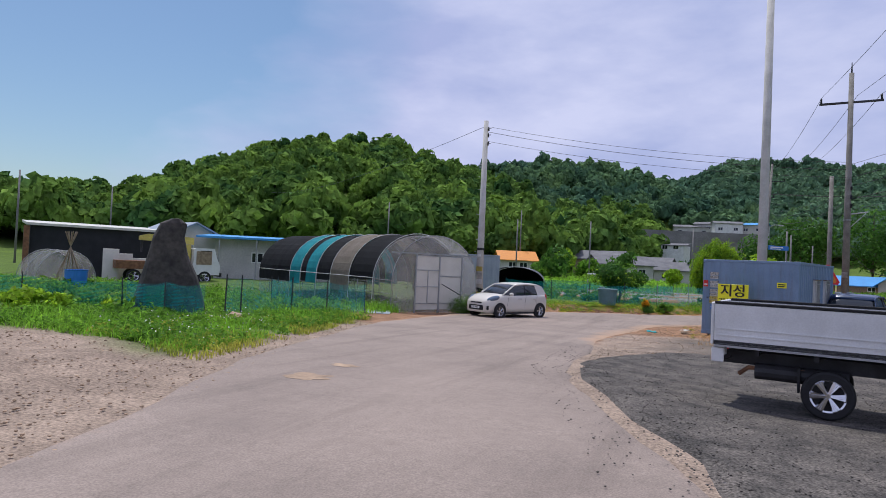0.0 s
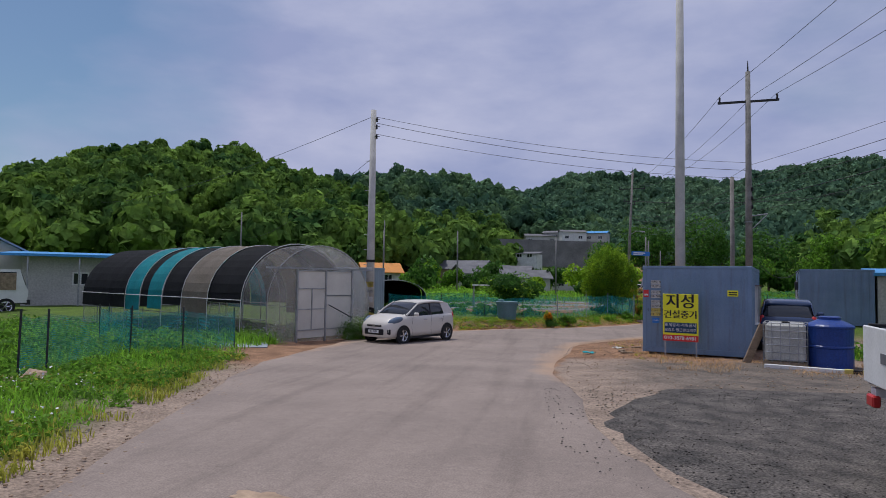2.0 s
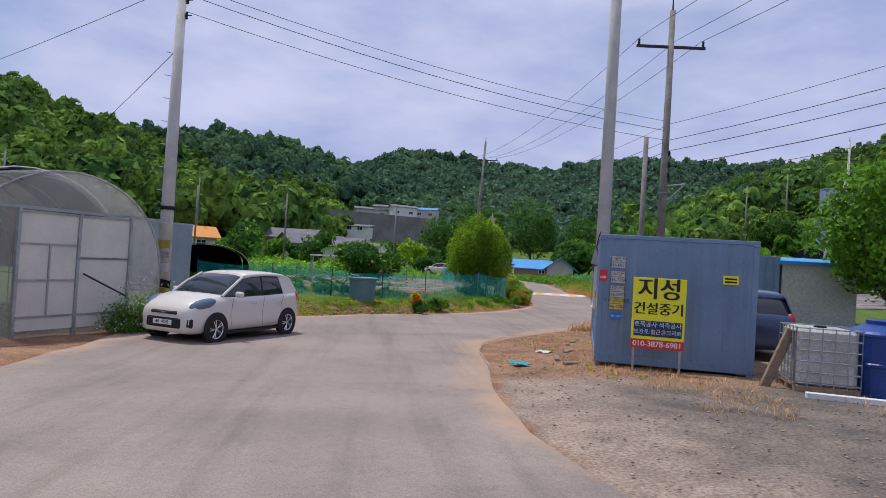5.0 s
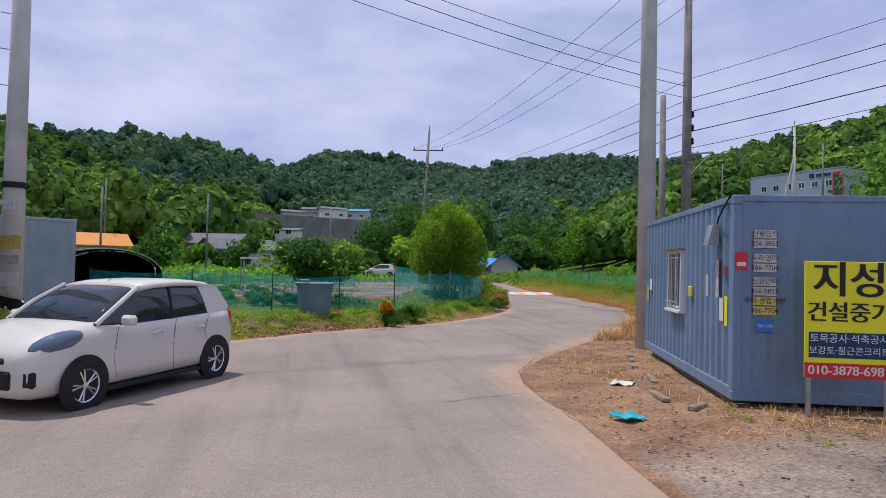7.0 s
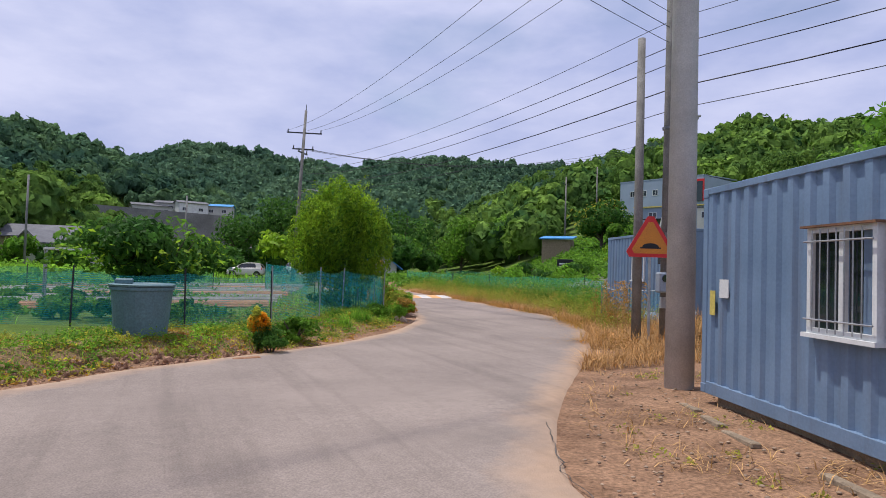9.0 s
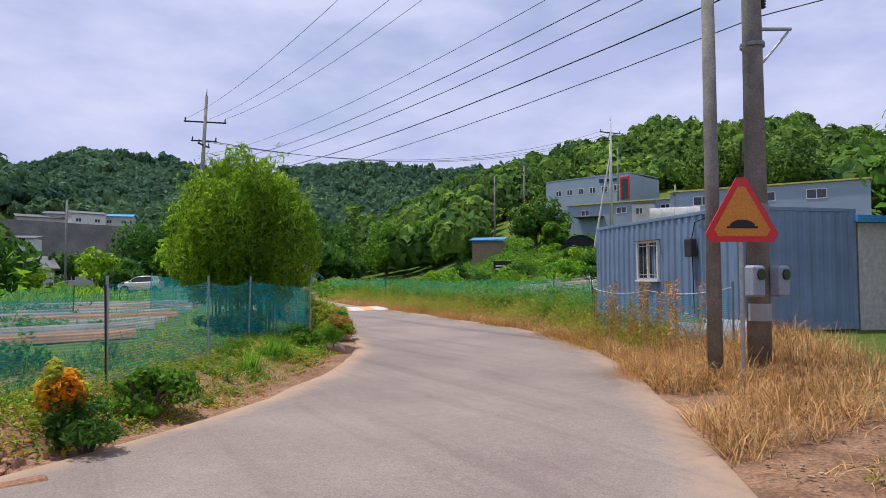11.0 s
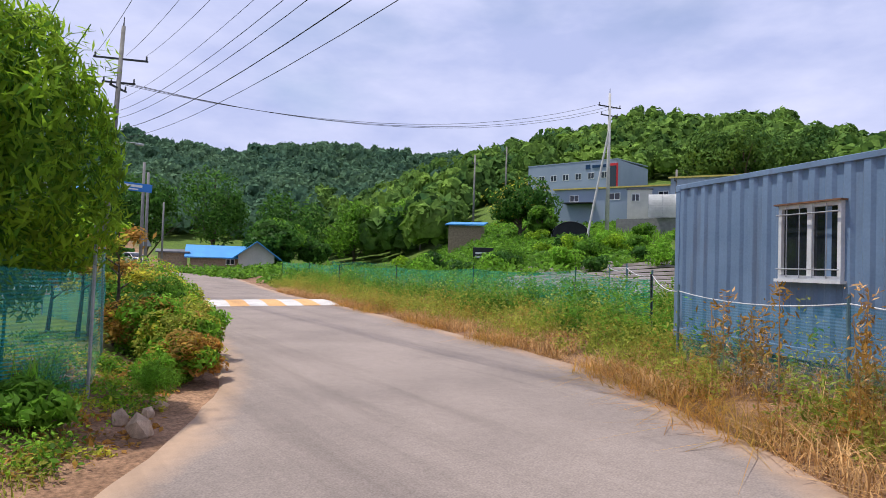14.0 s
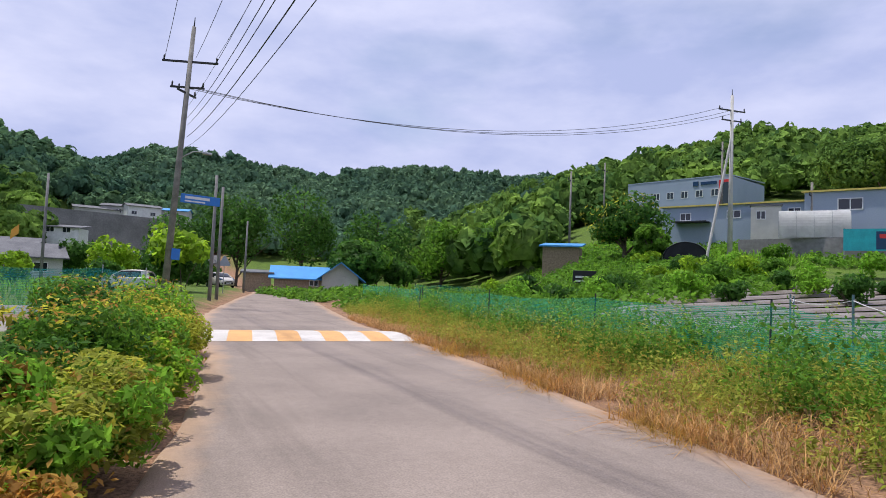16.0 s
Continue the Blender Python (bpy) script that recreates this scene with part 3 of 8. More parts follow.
def ground_material():
    m = bpy.data.materials.new("ground_cover")
    m.use_nodes = True
    n, l = m.node_tree.nodes, m.node_tree.links
    b = n["Principled BSDF"]
    b.inputs["Roughness"].default_value = 0.95
    b.inputs["Specular IOR Level"].default_value = 0.2
    tc = n.new("ShaderNodeTexCoord")

    def ramp(scale, ca, cb, lo=0.35, hi=0.65):
        t = n.new("ShaderNodeTexNoise")
        t.inputs["Scale"].default_value, t.inputs["Detail"].default_value, t.inputs["Roughness"].default_value = scale, 6, 0.62
        l.new(tc.outputs["Object"], t.inputs["Vector"])
        r = n.new("ShaderNodeValToRGB")
        r.color_ramp.elements[0].position, r.color_ramp.elements[1].position = lo, hi
        r.color_ramp.elements[0].color, r.color_ramp.elements[1].color = (*ca, 1), (*cb, 1)
        l.new(t.outputs[0], r.inputs[0])
        return r.outputs[0], t.outputs[0]
    sand, _ = ramp(1.6, (0.25, 0.19, 0.148), (0.385, 0.295, 0.228))
    soil, fine = ramp(1.8, (0.215, 0.12, 0.07), (0.38, 0.222, 0.132))
    stony, _ = ramp(1.2, (0.10, 0.087, 0.077), (0.22, 0.18, 0.145))
    grass, _ = ramp(0.7, (0.075, 0.12, 0.022), (0.12, 0.19, 0.025))

    def mixed(f, a, c):
        x = n.new("ShaderNodeMixRGB")
        l.new(f, x.inputs[0])
        l.new(a, x.inputs[1])
        l.new(c, x.inputs[2])
        return x.outputs[0]
    a1, a2, a3 = n.new("ShaderNodeAttribute"), n.new("ShaderNodeAttribute"), n.new("ShaderNodeAttribute")
    a1.attribute_name, a2.attribute_name, a3.attribute_name = "grass_cover", "orange_earth", "stony_ground"
    col = mixed(a1.outputs["Fac"], mixed(a2.outputs["Fac"], mixed(a3.outputs["Fac"], sand, stony), soil), grass)
    g, gf = ramp(26, (0.42, 0.42, 0.42), (1.3, 1.3, 1.3), 0.3, 0.68)
    x = n.new("ShaderNodeMixRGB")
    x.blend_type = "MULTIPLY"
    x.inputs[0].default_value = 1
    l.new(col, x.inputs[1])
    l.new(g, x.inputs[2])
    l.new(x.outputs[0], b.inputs["Base Color"])
    bp = n.new("ShaderNodeBump")
    bp.inputs["Strength"].default_value, bp.inputs["Distance"].default_value = 0.7, 0.03
    l.new(gf, bp.inputs["Height"])
    l.new(bp.outputs[0], b.inputs["Normal"])
    return m


def strip(name, left, right, material, dz, cross=10, step=0.8):
    """A paved band between two edge lines, laid on the ground, with ragged edges."""
    def resample(line, k):
        out = []
        for i in range(len(line) - 1):
            p0, p1, p2, p3 = (np.array(line[min(max(i + j, 0), len(line) - 1)]) for j in (-1, 0, 1, 2))
            for t in np.linspace(0, 1, k[i], endpoint=False):
                out.append(0.5 * (2 * p1 + (p2 - p0) * t + (2 * p0 - 5 * p1 + 4 * p2 - p3) * t * t + (3 * p1 - p0 - 3 * p2 + p3) * t ** 3))
        out.append(np.array(line[-1]))
        return np.array(out)
    k = [max(2, int(max(math.dist(left[i], left[i + 1]), math.dist(right[i], right[i + 1])) / step)) for i in range(len(left) - 1)]
    L, R = resample(left, k), resample(right, k)
    for i in range(len(L)):
        L[i] += [0.16 * noise.noise((i * 0.55, 0, 0)) + 0.14 * noise.noise((i * 1.9, 4, 0)), 0]
        R[i] += [0.16 * noise.noise((i * 0.55, 9, 0)) + 0.08 * noise.noise((i * 1.9, 7, 0)), 0]
    s = np.concatenate([[0, 0.012], np.linspace(0.05, 0.95, cross - 3), [0.988, 1]])[None, :, None]
    P = L[:, None] * (1 - s) + R[:, None] * s
    Z = lie(P[..., 0], P[..., 1]) + dz
    Z[:, 0] -= dz * 1.6
    Z[:, -1] -= dz * 1.6
    verts = np.concatenate([P, Z[..., None]], -1).reshape(-1, 3)
    idx = np.arange(len(verts)).reshape(len(L), cross + 1)
    quads = np.stack([idx[:-1, :-1], idx[:-1, 1:], idx[1:, 1:], idx[1:, :-1]], -1).reshape(-1, 4)
    me = big_mesh(name, verts, quads, material)
    dust = np.clip(1 - np.minimum(s[0, :, 0], 1 - s[0, :, 0]) * 6.5, 0, 1)
    dust = dust[None, :] * (0.35 + 0.65 * smooth01(L[:, 1], 17, 25) + 0.12 * smooth01(L[:, 1], 33, 38))[:, None]
    me.attributes.new("edge_dust", "FLOAT", "POINT").data.foreach_set("value", dust.ravel().astype(np.float32))
    me.polygons.foreach_set("use_smooth", [True] * len(me.polygons))
    return new(name, me)


ground = ground_sheet()
road = tagged(strip("road", ROAD_L, ROAD_R, M_ROAD, 0.03, 20), "pale worn asphalt lane with dusty edges", "road", kind="structure")
LOT_L = [(1.15, -30), (1.0, -4), (0.55, 3.2), (-0.85, 7.4), (-2.1, 10.8), (-2.25, 13.4), (-1.05, 15.9)]
LOT_R = [(18, -30), (18, -4), (18, 3.2), (17, 7.4), (14, 10.8), (9, 13.6), (4.2, 16.5)]
lot = tagged(strip("gravel_lot", LOT_L, LOT_R, M_GRAVEL, 0.045, 24), "dark gravel parking ground beside the lane", "gravel", kind="structure")


# ---- plants ----
def crown_template(rng, n, inner=True, leaf=0.22, flat=0.8):
    """A crown of radius 1 made of several leafy lobes, open towards the ground, with leaf tufts on each."""
    k = 8
    c = rng.normal(size=(k, 3))
    c[:, 2] = np.abs(c[:, 2]) * 0.8 - 0.2
    c = c / np.linalg.norm(c, axis=1)[:, None] * rng.uniform(0.4, 0.62, (k, 1))
    r = rng.uniform(0.34, 0.52, k)
    d = rng.normal(size=(n * 3, 3))
    d /= np.linalg.norm(d, axis=1)[:, None]
    w = rng.integers(0, k, n * 3)
    p = c[w] + d * (r[w] * rng.uniform(0.88, 1.1, n * 3))[:, None]
    deep = np.min(np.linalg.norm(p[:, None] - c[None], axis=2) / r[None], axis=1)
    ok = (deep > 0.86) & (p[:, 2] > -0.45)
    p, d = p[ok][:n], d[ok][:n]
    n = len(p)
    p = p * [1, 1, flat]
    nrm = d + rng.normal(0, 0.45, (n, 3))
    nrm /= np.linalg.norm(nrm, axis=1)[:, None]
    u = np.cross(nrm, rng.normal(size=(n, 3)))
    u /= np.linalg.norm(u, axis=1)[:, None] + 1e-9
    v = np.cross(nrm, u)
    s = leaf * rng.uniform(0.55, 1.4, n)[:, None]
    q = np.stack([p - u * s, p - v * s * 0.75 + nrm * s * 0.2, p + u * s, p + v * s * 0.75 + nrm * s * 0.2], 1)
    verts = q.reshape(-1, 3)
    quads = np.arange(n * 4).reshape(n, 4)
    if inner:
        seg, ring = 10, 6
        iv = []
        for i in range(ring + 1):
            th = math.pi * 0.72 * i / ring
            for j in range(seg):
                ph = math.tau * (j + 0.5 * (i % 2)) / seg
                dd = np.array([math.sin(th) * math.cos(ph), math.sin(th) * math.sin(ph), math.cos(th)])
                t = c @ dd
                reach = np.max(t + np.sqrt(np.maximum(0, r ** 2 - (np.sum(c * c, axis=1) - t * t)))) if np.any(r ** 2 > np.sum(c * c, axis=1) - t * t) else 0.5
                iv.append(dd * max(0.45, reach * 0.86) * [1, 1, flat])
        iq = [[len(verts) + a for a in (i * seg + j, (i + 1) * seg + j, (i + 1) * seg + (j + 1) % seg, i * seg + (j + 1) % seg)] for i in range(ring) for j in range(seg)]
        verts, quads = np.vstack([verts, iv]), np.vstack([quads, iq])
    return verts, quads


def pebble_template(seed):
    """A small rounded stone."""
    r = np.random.default_rng(seed)
    iv = []
    for i in range(5):
        for j in range(6):
            th, ph = math.pi * i / 4, math.tau * (j + 0.5 * (i % 2)) / 6
            f = r.uniform(0.75, 1.05) if 0 < i < 4 else 0.8
            iv.append((math.sin(th) * math.cos(ph) * f, math.sin(th) * math.sin(ph) * f, math.cos(th) * 0.7 * f))
    iq = [(i * 6 + j, (i + 1) * 6 + j, (i + 1) * 6 + (j + 1) % 6, i * 6 + (j + 1) % 6) for i in range(4) for j in range(6)]
    return np.array(iv), np.array(iq)


def scatter(name, spots, templates, material, label, category="trees"):
    vs, qs, base = [], [], 0
    for i, (x, y, z, sx, sz, rot) in enumerate(spots):
        tv, tq = templates[i % len(templates)]
        c, s = math.cos(rot), math.sin(rot)
        v = np.stack([(tv[:, 0] * c - tv[:, 1] * s) * sx + x, (tv[:, 0] * s + tv[:, 1] * c) * sx + y, tv[:, 2] * sz + z], 1)
        vs.append(v)
        qs.append(tq + base)
        base += len(v)
    return tagged(new(name, big_mesh(name, np.vstack(vs), np.vstack(qs), material)), label, category, kind="stuff")


rng = np.random.default_rng(5)


def wood(name, centre, a0, a1, r0, r1, gap, size, tuft, material, label, keep=None, grow=0.0, leaf=0.1):
    temps = [crown_template(rng, tuft, True, leaf, rng.uniform(0.8, 1.15)) for _ in range(7)]
    spots = []
    r = r0
    while r < r1:
        g = gap * (1 + grow * (r - r0) / (r1 - r0))
        n = max(1, int(math.radians(a1 - a0) * r / g))
        for i in range(n):
            a = math.radians(a0 + (a1 - a0) * (i + rng.uniform(-0.5, 0.5)) / n)
            q = r + rng.uniform(-0.5, 0.5) * g
            x, y = centre[0] + q * math.sin(a), centre[1] + q * math.cos(a)
            if keep and not keep(x, y, math.degrees(a), q):
                continue
            s = size * rng.uniform(0.6, 1.25) * (1 + grow * 0.5 * (r - r0) / (r1 - r0))
            spots.append((x, y, zat(x, y) + s * rng.uniform(0.75, 1.25), s, s * rng.uniform(0.9, 1.3), rng.uniform(0, 6.28)))
        r += g * 0.85
    return scatter(name, spots, temps, material, label)


def clear_near(x, y, a, r):
    if -34 < a < -29 and 118 < r < 150:
        return False
    return hills(x, y) > 1.5


def clear_right(x, y, a, r):
    h = hills(x, y)
    if 36 < a < 66 and r < 128:
        return False
    return h > 1.2 and not (12 < a < 30 and r < 92)


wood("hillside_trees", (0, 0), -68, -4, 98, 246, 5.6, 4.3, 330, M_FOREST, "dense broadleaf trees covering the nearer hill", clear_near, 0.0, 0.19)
# the middle and far ridges take leaf colours with haze painted in
wood("mid_ridge_trees", (-4, 17), -24, 9, 170, 312, 5.6, 4.0, 150, M_FOREST_MID_HAZED, "dense woods on the middle ridge", lambda x, y, a, r: hills(x, y) > 8 and not (-5.5 < a < 4.6 and r < 235) and math.hypot(x, y) > 235, 0.15, 0.25)
wood("ridge_trees", (-4, 17), -6, 46, 225, 452, 5.6, 3.9, 80, M_FOREST_FAR_HAZED, "dense green woods on the far ridges", lambda x, y, a, r: hills(x, y) > 6 and not (-5.5 < a < 4.6 and r < 245) and not (a < 3 and r < 296), 0.2, 0.32)
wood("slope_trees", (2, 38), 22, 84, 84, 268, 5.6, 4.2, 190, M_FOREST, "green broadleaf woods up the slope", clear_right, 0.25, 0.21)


# ---- containers ----
def corrugated(length, height, depth=0.036, pitch=0.26, phase=0.0):
    """A pressed steel wall along x, its face at y = 0 looking to -y, ribs set back."""
    xs = []
    x = 0.0
    while x < length - 1e-6:
        for f, d in ((0, 0), (0.34, 0), (0.5, depth), (0.84, depth)):
            if x + f * pitch < length - 0.01:
                xs.append((x + f * pitch, d))
        x += pitch
    front = xs + [(length, 0)]
    bm = bmesh.new()
    rows = []
    for y_add in (0.0, 0.02):
        for z in (0.0, height):
            rows.append([bm.verts.new((a, d + y_add, z)) for a, d in front])
    n = len(front)
    for i in range(n - 1):
        bm.faces.new((rows[0][i], rows[0][i + 1], rows[1][i + 1], rows[1][i]))
        bm.faces.new((rows[2][i + 1], rows[2][i], rows[3][i], rows[3][i + 1]))
        bm.faces.new((rows[1][i], rows[1][i + 1], rows[3][i + 1], rows[3][i]))
    return bm


def container(name, m, length, width, height, label, paint, long_ribs=True, end_ribs=0.012):
    """Origin at one lower corner; x across the end, y along the side."""
    c = thing(name, m, label, "container")
    p = 0.11
    for x, y in ((0, 0), (width - p, 0), (0, length - p), (width - p, length - p)):
        part("corner_post", boxes((x, y, 0.12, x + p, y + p, height - 0.12), bevel=0.008), paint, c)
        for z in (0.0, height - 0.12):
            part("corner_casting", boxes((x - 0.006, y - 0.006, z, x + p + 0.006, y + p + 0.006, z + 0.12), bevel=0.01), paint, c)
    for x in (0.0, width - 0.08):
        part("bottom_rail", boxes((x, p, 0.0, x + 0.08, length - p, 0.15), bevel=0.006), paint, c)
        part("top_rail", boxes((x, p, height - 0.08, x + 0.08, length - p, height), bevel=0.006), paint, c)
    for y in (0.0, length - 0.08):
        part("bottom_rail", boxes((p, y, 0.0, width - p, y + 0.08, 0.15), bevel=0.006), paint, c)
        part("top_rail", boxes((p, y, height - 0.08, width - p, y + 0.08, height), bevel=0.006), paint, c)
    side_l, end_l, hh = length - 2 * p, width - 2 * p, height - 0.23
    w = part("side_wall", corrugated(side_l, hh, 0.036 if long_ribs else 0.01), paint, c)
    w.matrix_local = pose(0.012, length - p, 0.15, 0, 0, -90)
    w = part("side_wall", corrugated(side_l, hh, 0.036), paint, c)
    w.matrix_local = pose(width - 0.012, p, 0.15, 0, 0, 90)
    w = part("end_wall", corrugated(end_l, hh, end_ribs, 0.31), paint, c)
    w.matrix_local = pose(p, 0.012, 0.15)
    w = part("end_wall", corrugated(end_l, hh, end_ribs, 0.31), paint, c)
    w.matrix_local = pose(width - p, length - 0.012, 0.15, 0, 0, 180)
    part("roof", boxes((0.08, 0.08, height - 0.05, width - 0.08, length - 0.08, height - 0.012)), paint, c)
    part("floor", boxes((0.08, 0.08, 0.06, width - 0.08, length - 0.08, 0.14)), M_WOOD, c)
    return c


def container_window(c, m, w, h, mullions=1, bars=7):
    """A white sliding window with steel bars; x along the wall, face looking to -y."""
    win = new("window")
    win.parent = c
    win.matrix_local = m
    f = 0.05
    part("window_frame", boxes((0, -0.05, 0, w, 0.06, f), (0, -0.05, h - f, w, 0.06, h), (0, -0.05, f, f, 0.06, h - f), (w - f, -0.05, f, w, 0.06, h - f), (w / 2 - 0.035, -0.03, f, w / 2 + 0.035, 0.05, h - f)), M_WHITE, win)
    part("pane", boxes((f, 0.0, f, w / 2 - 0.035, 0.012, h - f)), M_GLASS, win)
    part("pane", boxes((w / 2 + 0.035, 0.015, f, w - f, 0.027, h - f)), M_GLASS, win)
    part("hood", boxes((-0.04, -0.1, h, w + 0.04, 0.05, h + 0.02)), M_RUST, win)
    part("window_sill", boxes((-0.03, -0.09, -0.04, w + 0.03, 0.05, 0.0)), M_WHITE, win)
    args = []
    for i in range(bars):
        x = f + 0.02 + (w - 2 * f - 0.04) * (i + 0.5) / bars
        args.append(([(x, -0.085, 0.02), (x, -0.085, h - 0.02)], 0.007))
    for z in (0.13, h - 0.13):
        args.append(([(0.0, -0.085, z), (w, -0.085, z)], 0.009))
    for i, a in enumerate(args):
        part("bar", tubes(a, sides=5), M_STEEL, win)
    return win


K1 = pose(-0.41, 23.85, -0.157, 0, 0, -18.4)
K1_L, K1_W, K1_H = 5.24, 2.97, 2.56
kont = container("site_office_container", K1, K1_L, K1_W, K1_H, "blue-grey corrugated steel site office container with pasted notices", M_CONT)
container_window(kont, pose(0.0, 3.17, 0.95, 0, 0, -90), 0.86, 0.98)
for yy in (2.0, 3.6):
    container_window(kont, pose(K1_W, yy, 0.85, 0, 0, 90), 0.7, 1.15)

K2 = pose(8.23, 36.1, 0.10, 0, 0, -17.5)
kont2 = container("storage_container", K2, 6.01, 2.93, 2.54, "weathered blue-grey corrugated container with a barred window", M_CONT)
container_window(kont2, pose(0.0, 3.72, 1.03, 0, 0, -90), 0.96, 0.97, bars=4)

kont3 = container("grey_container", pose(-13.6, 34.2, -0.3, 0, 0, 40), 6.0, 2.45, 2.75, "pale grey steel container behind the plastic greenhouse", M_CONT_LT)


# ---- utility poles ----
def pole(name, x, y, top, r0, r1, material, label, sides=16):
    z = zat(x, y)
    p = thing(name, pose(x, y, z - 0.25), label, "utility pole", "utility poles")
    part("shaft", tubes(([(0, 0, 0), (0, 0, top - z + 0.25)], r0, r1), sides=sides), material, p, smooth=True)
    return p, z - 0.25


def insulator(p, x, y, z, h=0.25, r=0.055):
    bm = bmesh.new()
    prof = [(0.02, 0)]
    for i in range(4):
        prof += [(r, h * (0.1 + i * 0.22)), (r * 0.55, h * (0.2 + i * 0.22))]
    prof.append((0.02, h))
    lathe(bm, [(a, z + b) for a, b in prof], 10, (x, y))
    part("insulator", bm, M_DARK, p)


def crossarm(p, z, half, yaw, material=M_DARK, n=3, drop=False):
    c, s = math.cos(radians(yaw)), math.sin(radians(yaw))
    bm = bmesh.new()
    box(bm, -half, -0.045, z - 0.045, half, 0.045, z + 0.045)
    bmesh.ops.transform(bm, matrix=pose(0, 0, 0, 0, 0, yaw), verts=bm.verts)
    part("crossarm", bm, material, p)
    for i in range(n):
        u = -half + 0.08 + (2 * half - 0.16) * i / (n - 1)
        if abs(u) > 0.05:
            insulator(p, u * c, u * s, z - 0.3 if drop else z + 0.04)


poleA, zA = pole("concrete_pole", -10.36, 28.6, 8.75, 0.185, 0.11, M_CONC, "grey concrete pole with pasted flyers and a striped guard band")
poleB, zB = pole("concrete_pole", 1.74, 29.7, 14.9, 0.205, 0.135, M_CONC, "tall plain concrete pole beside the site container")
pylon, zP = pole("crossarm_pole", 5.4, 33.85, 11.4, 0.17, 0.10, M_CONC_DK, "dark weathered pole with a crossarm and meter boxes")
poleC, zC = pole("slim_pole", 4.78, 34.14, 6.7, 0.11, 0.085, M_CONC_DK, "slim dark concrete pole in dry grass")
pylon2, zQ = pole("crossarm_pole", 4.35, 73.2, 13.6, 0.18, 0.10, M_CONC_DK, "weathered pole with crossarms, lamp bracket and street sign")
pylon3, zR = pole("crossarm_pole", 44.2, 74.3, 17.0, 0.2, 0.11, M_CONC, "tall concrete pole with a crossarm on the slope")
pylon2.matrix_basis = pose(4.35, 73.2, zQ, 0, 2.4, 0)
for pp, z0, top, down, half, yaw in ((pylon, zP, 11.4, 1.35, 1.25, -8), (pylon2, zQ, 13.6, 1.8, 1.4, -26), (pylon3, zR, 17.0, 1.2, 1.25, -8)):
    crossarm(pp, top - z0 - down, half, yaw, n=3)
    part("tip", tubes(([(0, 0, top - z0), (0, 0, top - z0 + 0.5)], 0.04, 0.015)), M_DARK, pp)
crossarm(pylon2, 13.6 - zQ - 3.1, 0.85, -26, n=2)
crossarm(pylon2, 13.6 - zQ - 3.4, 0.7, 50, n=2)
crossarm(pylon3, 17.0 - zR - 2.0, 0.95, -8, n=2)
for zz in (5.2, 5.6, 6.0):
    insulator(pylon, 0.12, -0.1, zz - zP, 0.2)
part("bracket", tubes(([(0, 0, 4.9 - zP), (0.75, -0.15, 5.0 - zP)], 0.03), ([(0.1, 0, 4.3 - zP), (0.7, -0.14, 4.95 - zP)], 0.02)), M_STEEL, pylon)


def sag(a, b, drop, n=14):
    a, b = Vector(a), Vector(b)
    return [a.lerp(b, i / n) - Vector((0, 0, 4 * drop * (i / n) * (1 - i / n))) for i in range(n + 1)]


def wire(a, b, drop, r=0.011):
    bm = bmesh.new()
    tube(bm, sag(a, b, drop), r, sides=4)
    return solid("overhead_cable", bm, M_DARK, pose(0, 0, 0), "thin black overhead cable strung between poles", "cable", "overhead cables")


P1, P2, P3 = (5.4, 33.85), (4.85, 73.2), (44.2, 74.3)
for du in (-1.15, 0.25, 1.15):
    wire((P1[0] + du, P1[1], 10.35), (P2[0] + du, P2[1] - 0.45 * du, 12.0), 0.9)
    wire((P1[0] + du, P1[1], 10.35), (9.5 + du * 2, -14, 12.0), 0.9)
    wire((P2[0] + du * 0.7, P2[1], 10.5), (P3[0] + du * 0.9, P3[1], 15.9), 2.1, 0.014)
for i, (h, r) in enumerate(((7.2, 0.008), (6.6, 0.011), (6.2, 0.011), (5.6, 0.014), (5.1, 0.009))):
    wire((P1[0] + 0.1, P1[1], h), (P2[0] + 0.05, P2[1], h + 2.4), 0.8, r)
    wire((P1[0] + 0.1, P1[1], h), (17 + i, 0, h + 4.2 + 0.4 * i), 1.0, r)
for h, e, r in ((8.45, 7.3, 0.008), (8.2, 6.95, 0.010), (7.75, 6.6, 0.008)):
    wire((-10.2, 28.55, h), (P1[0], P1[1], e), 0.35, r)
wire((-10.36, 28.6, 8.5), (-60, 75, 11), 1.0)
wire((-10.36, 28.6, 6.8), (-50, 95, 8), 1.0)


# ---- vehicles ----
def ring_loft(bm, rings, cap=True):
    vs = [[bm.verts.new(p) for p in r] for r in rings]
    n = len(rings[0])
    for a, b in zip(vs, vs[1:]):
        for k in range(n):
            bm.faces.new((a[k], a[(k + 1) % n], b[(k + 1) % n], b[k]))
    if cap:
        bm.faces.new(vs[0][::-1])
        bm.faces.new(vs[-1])
    return bm


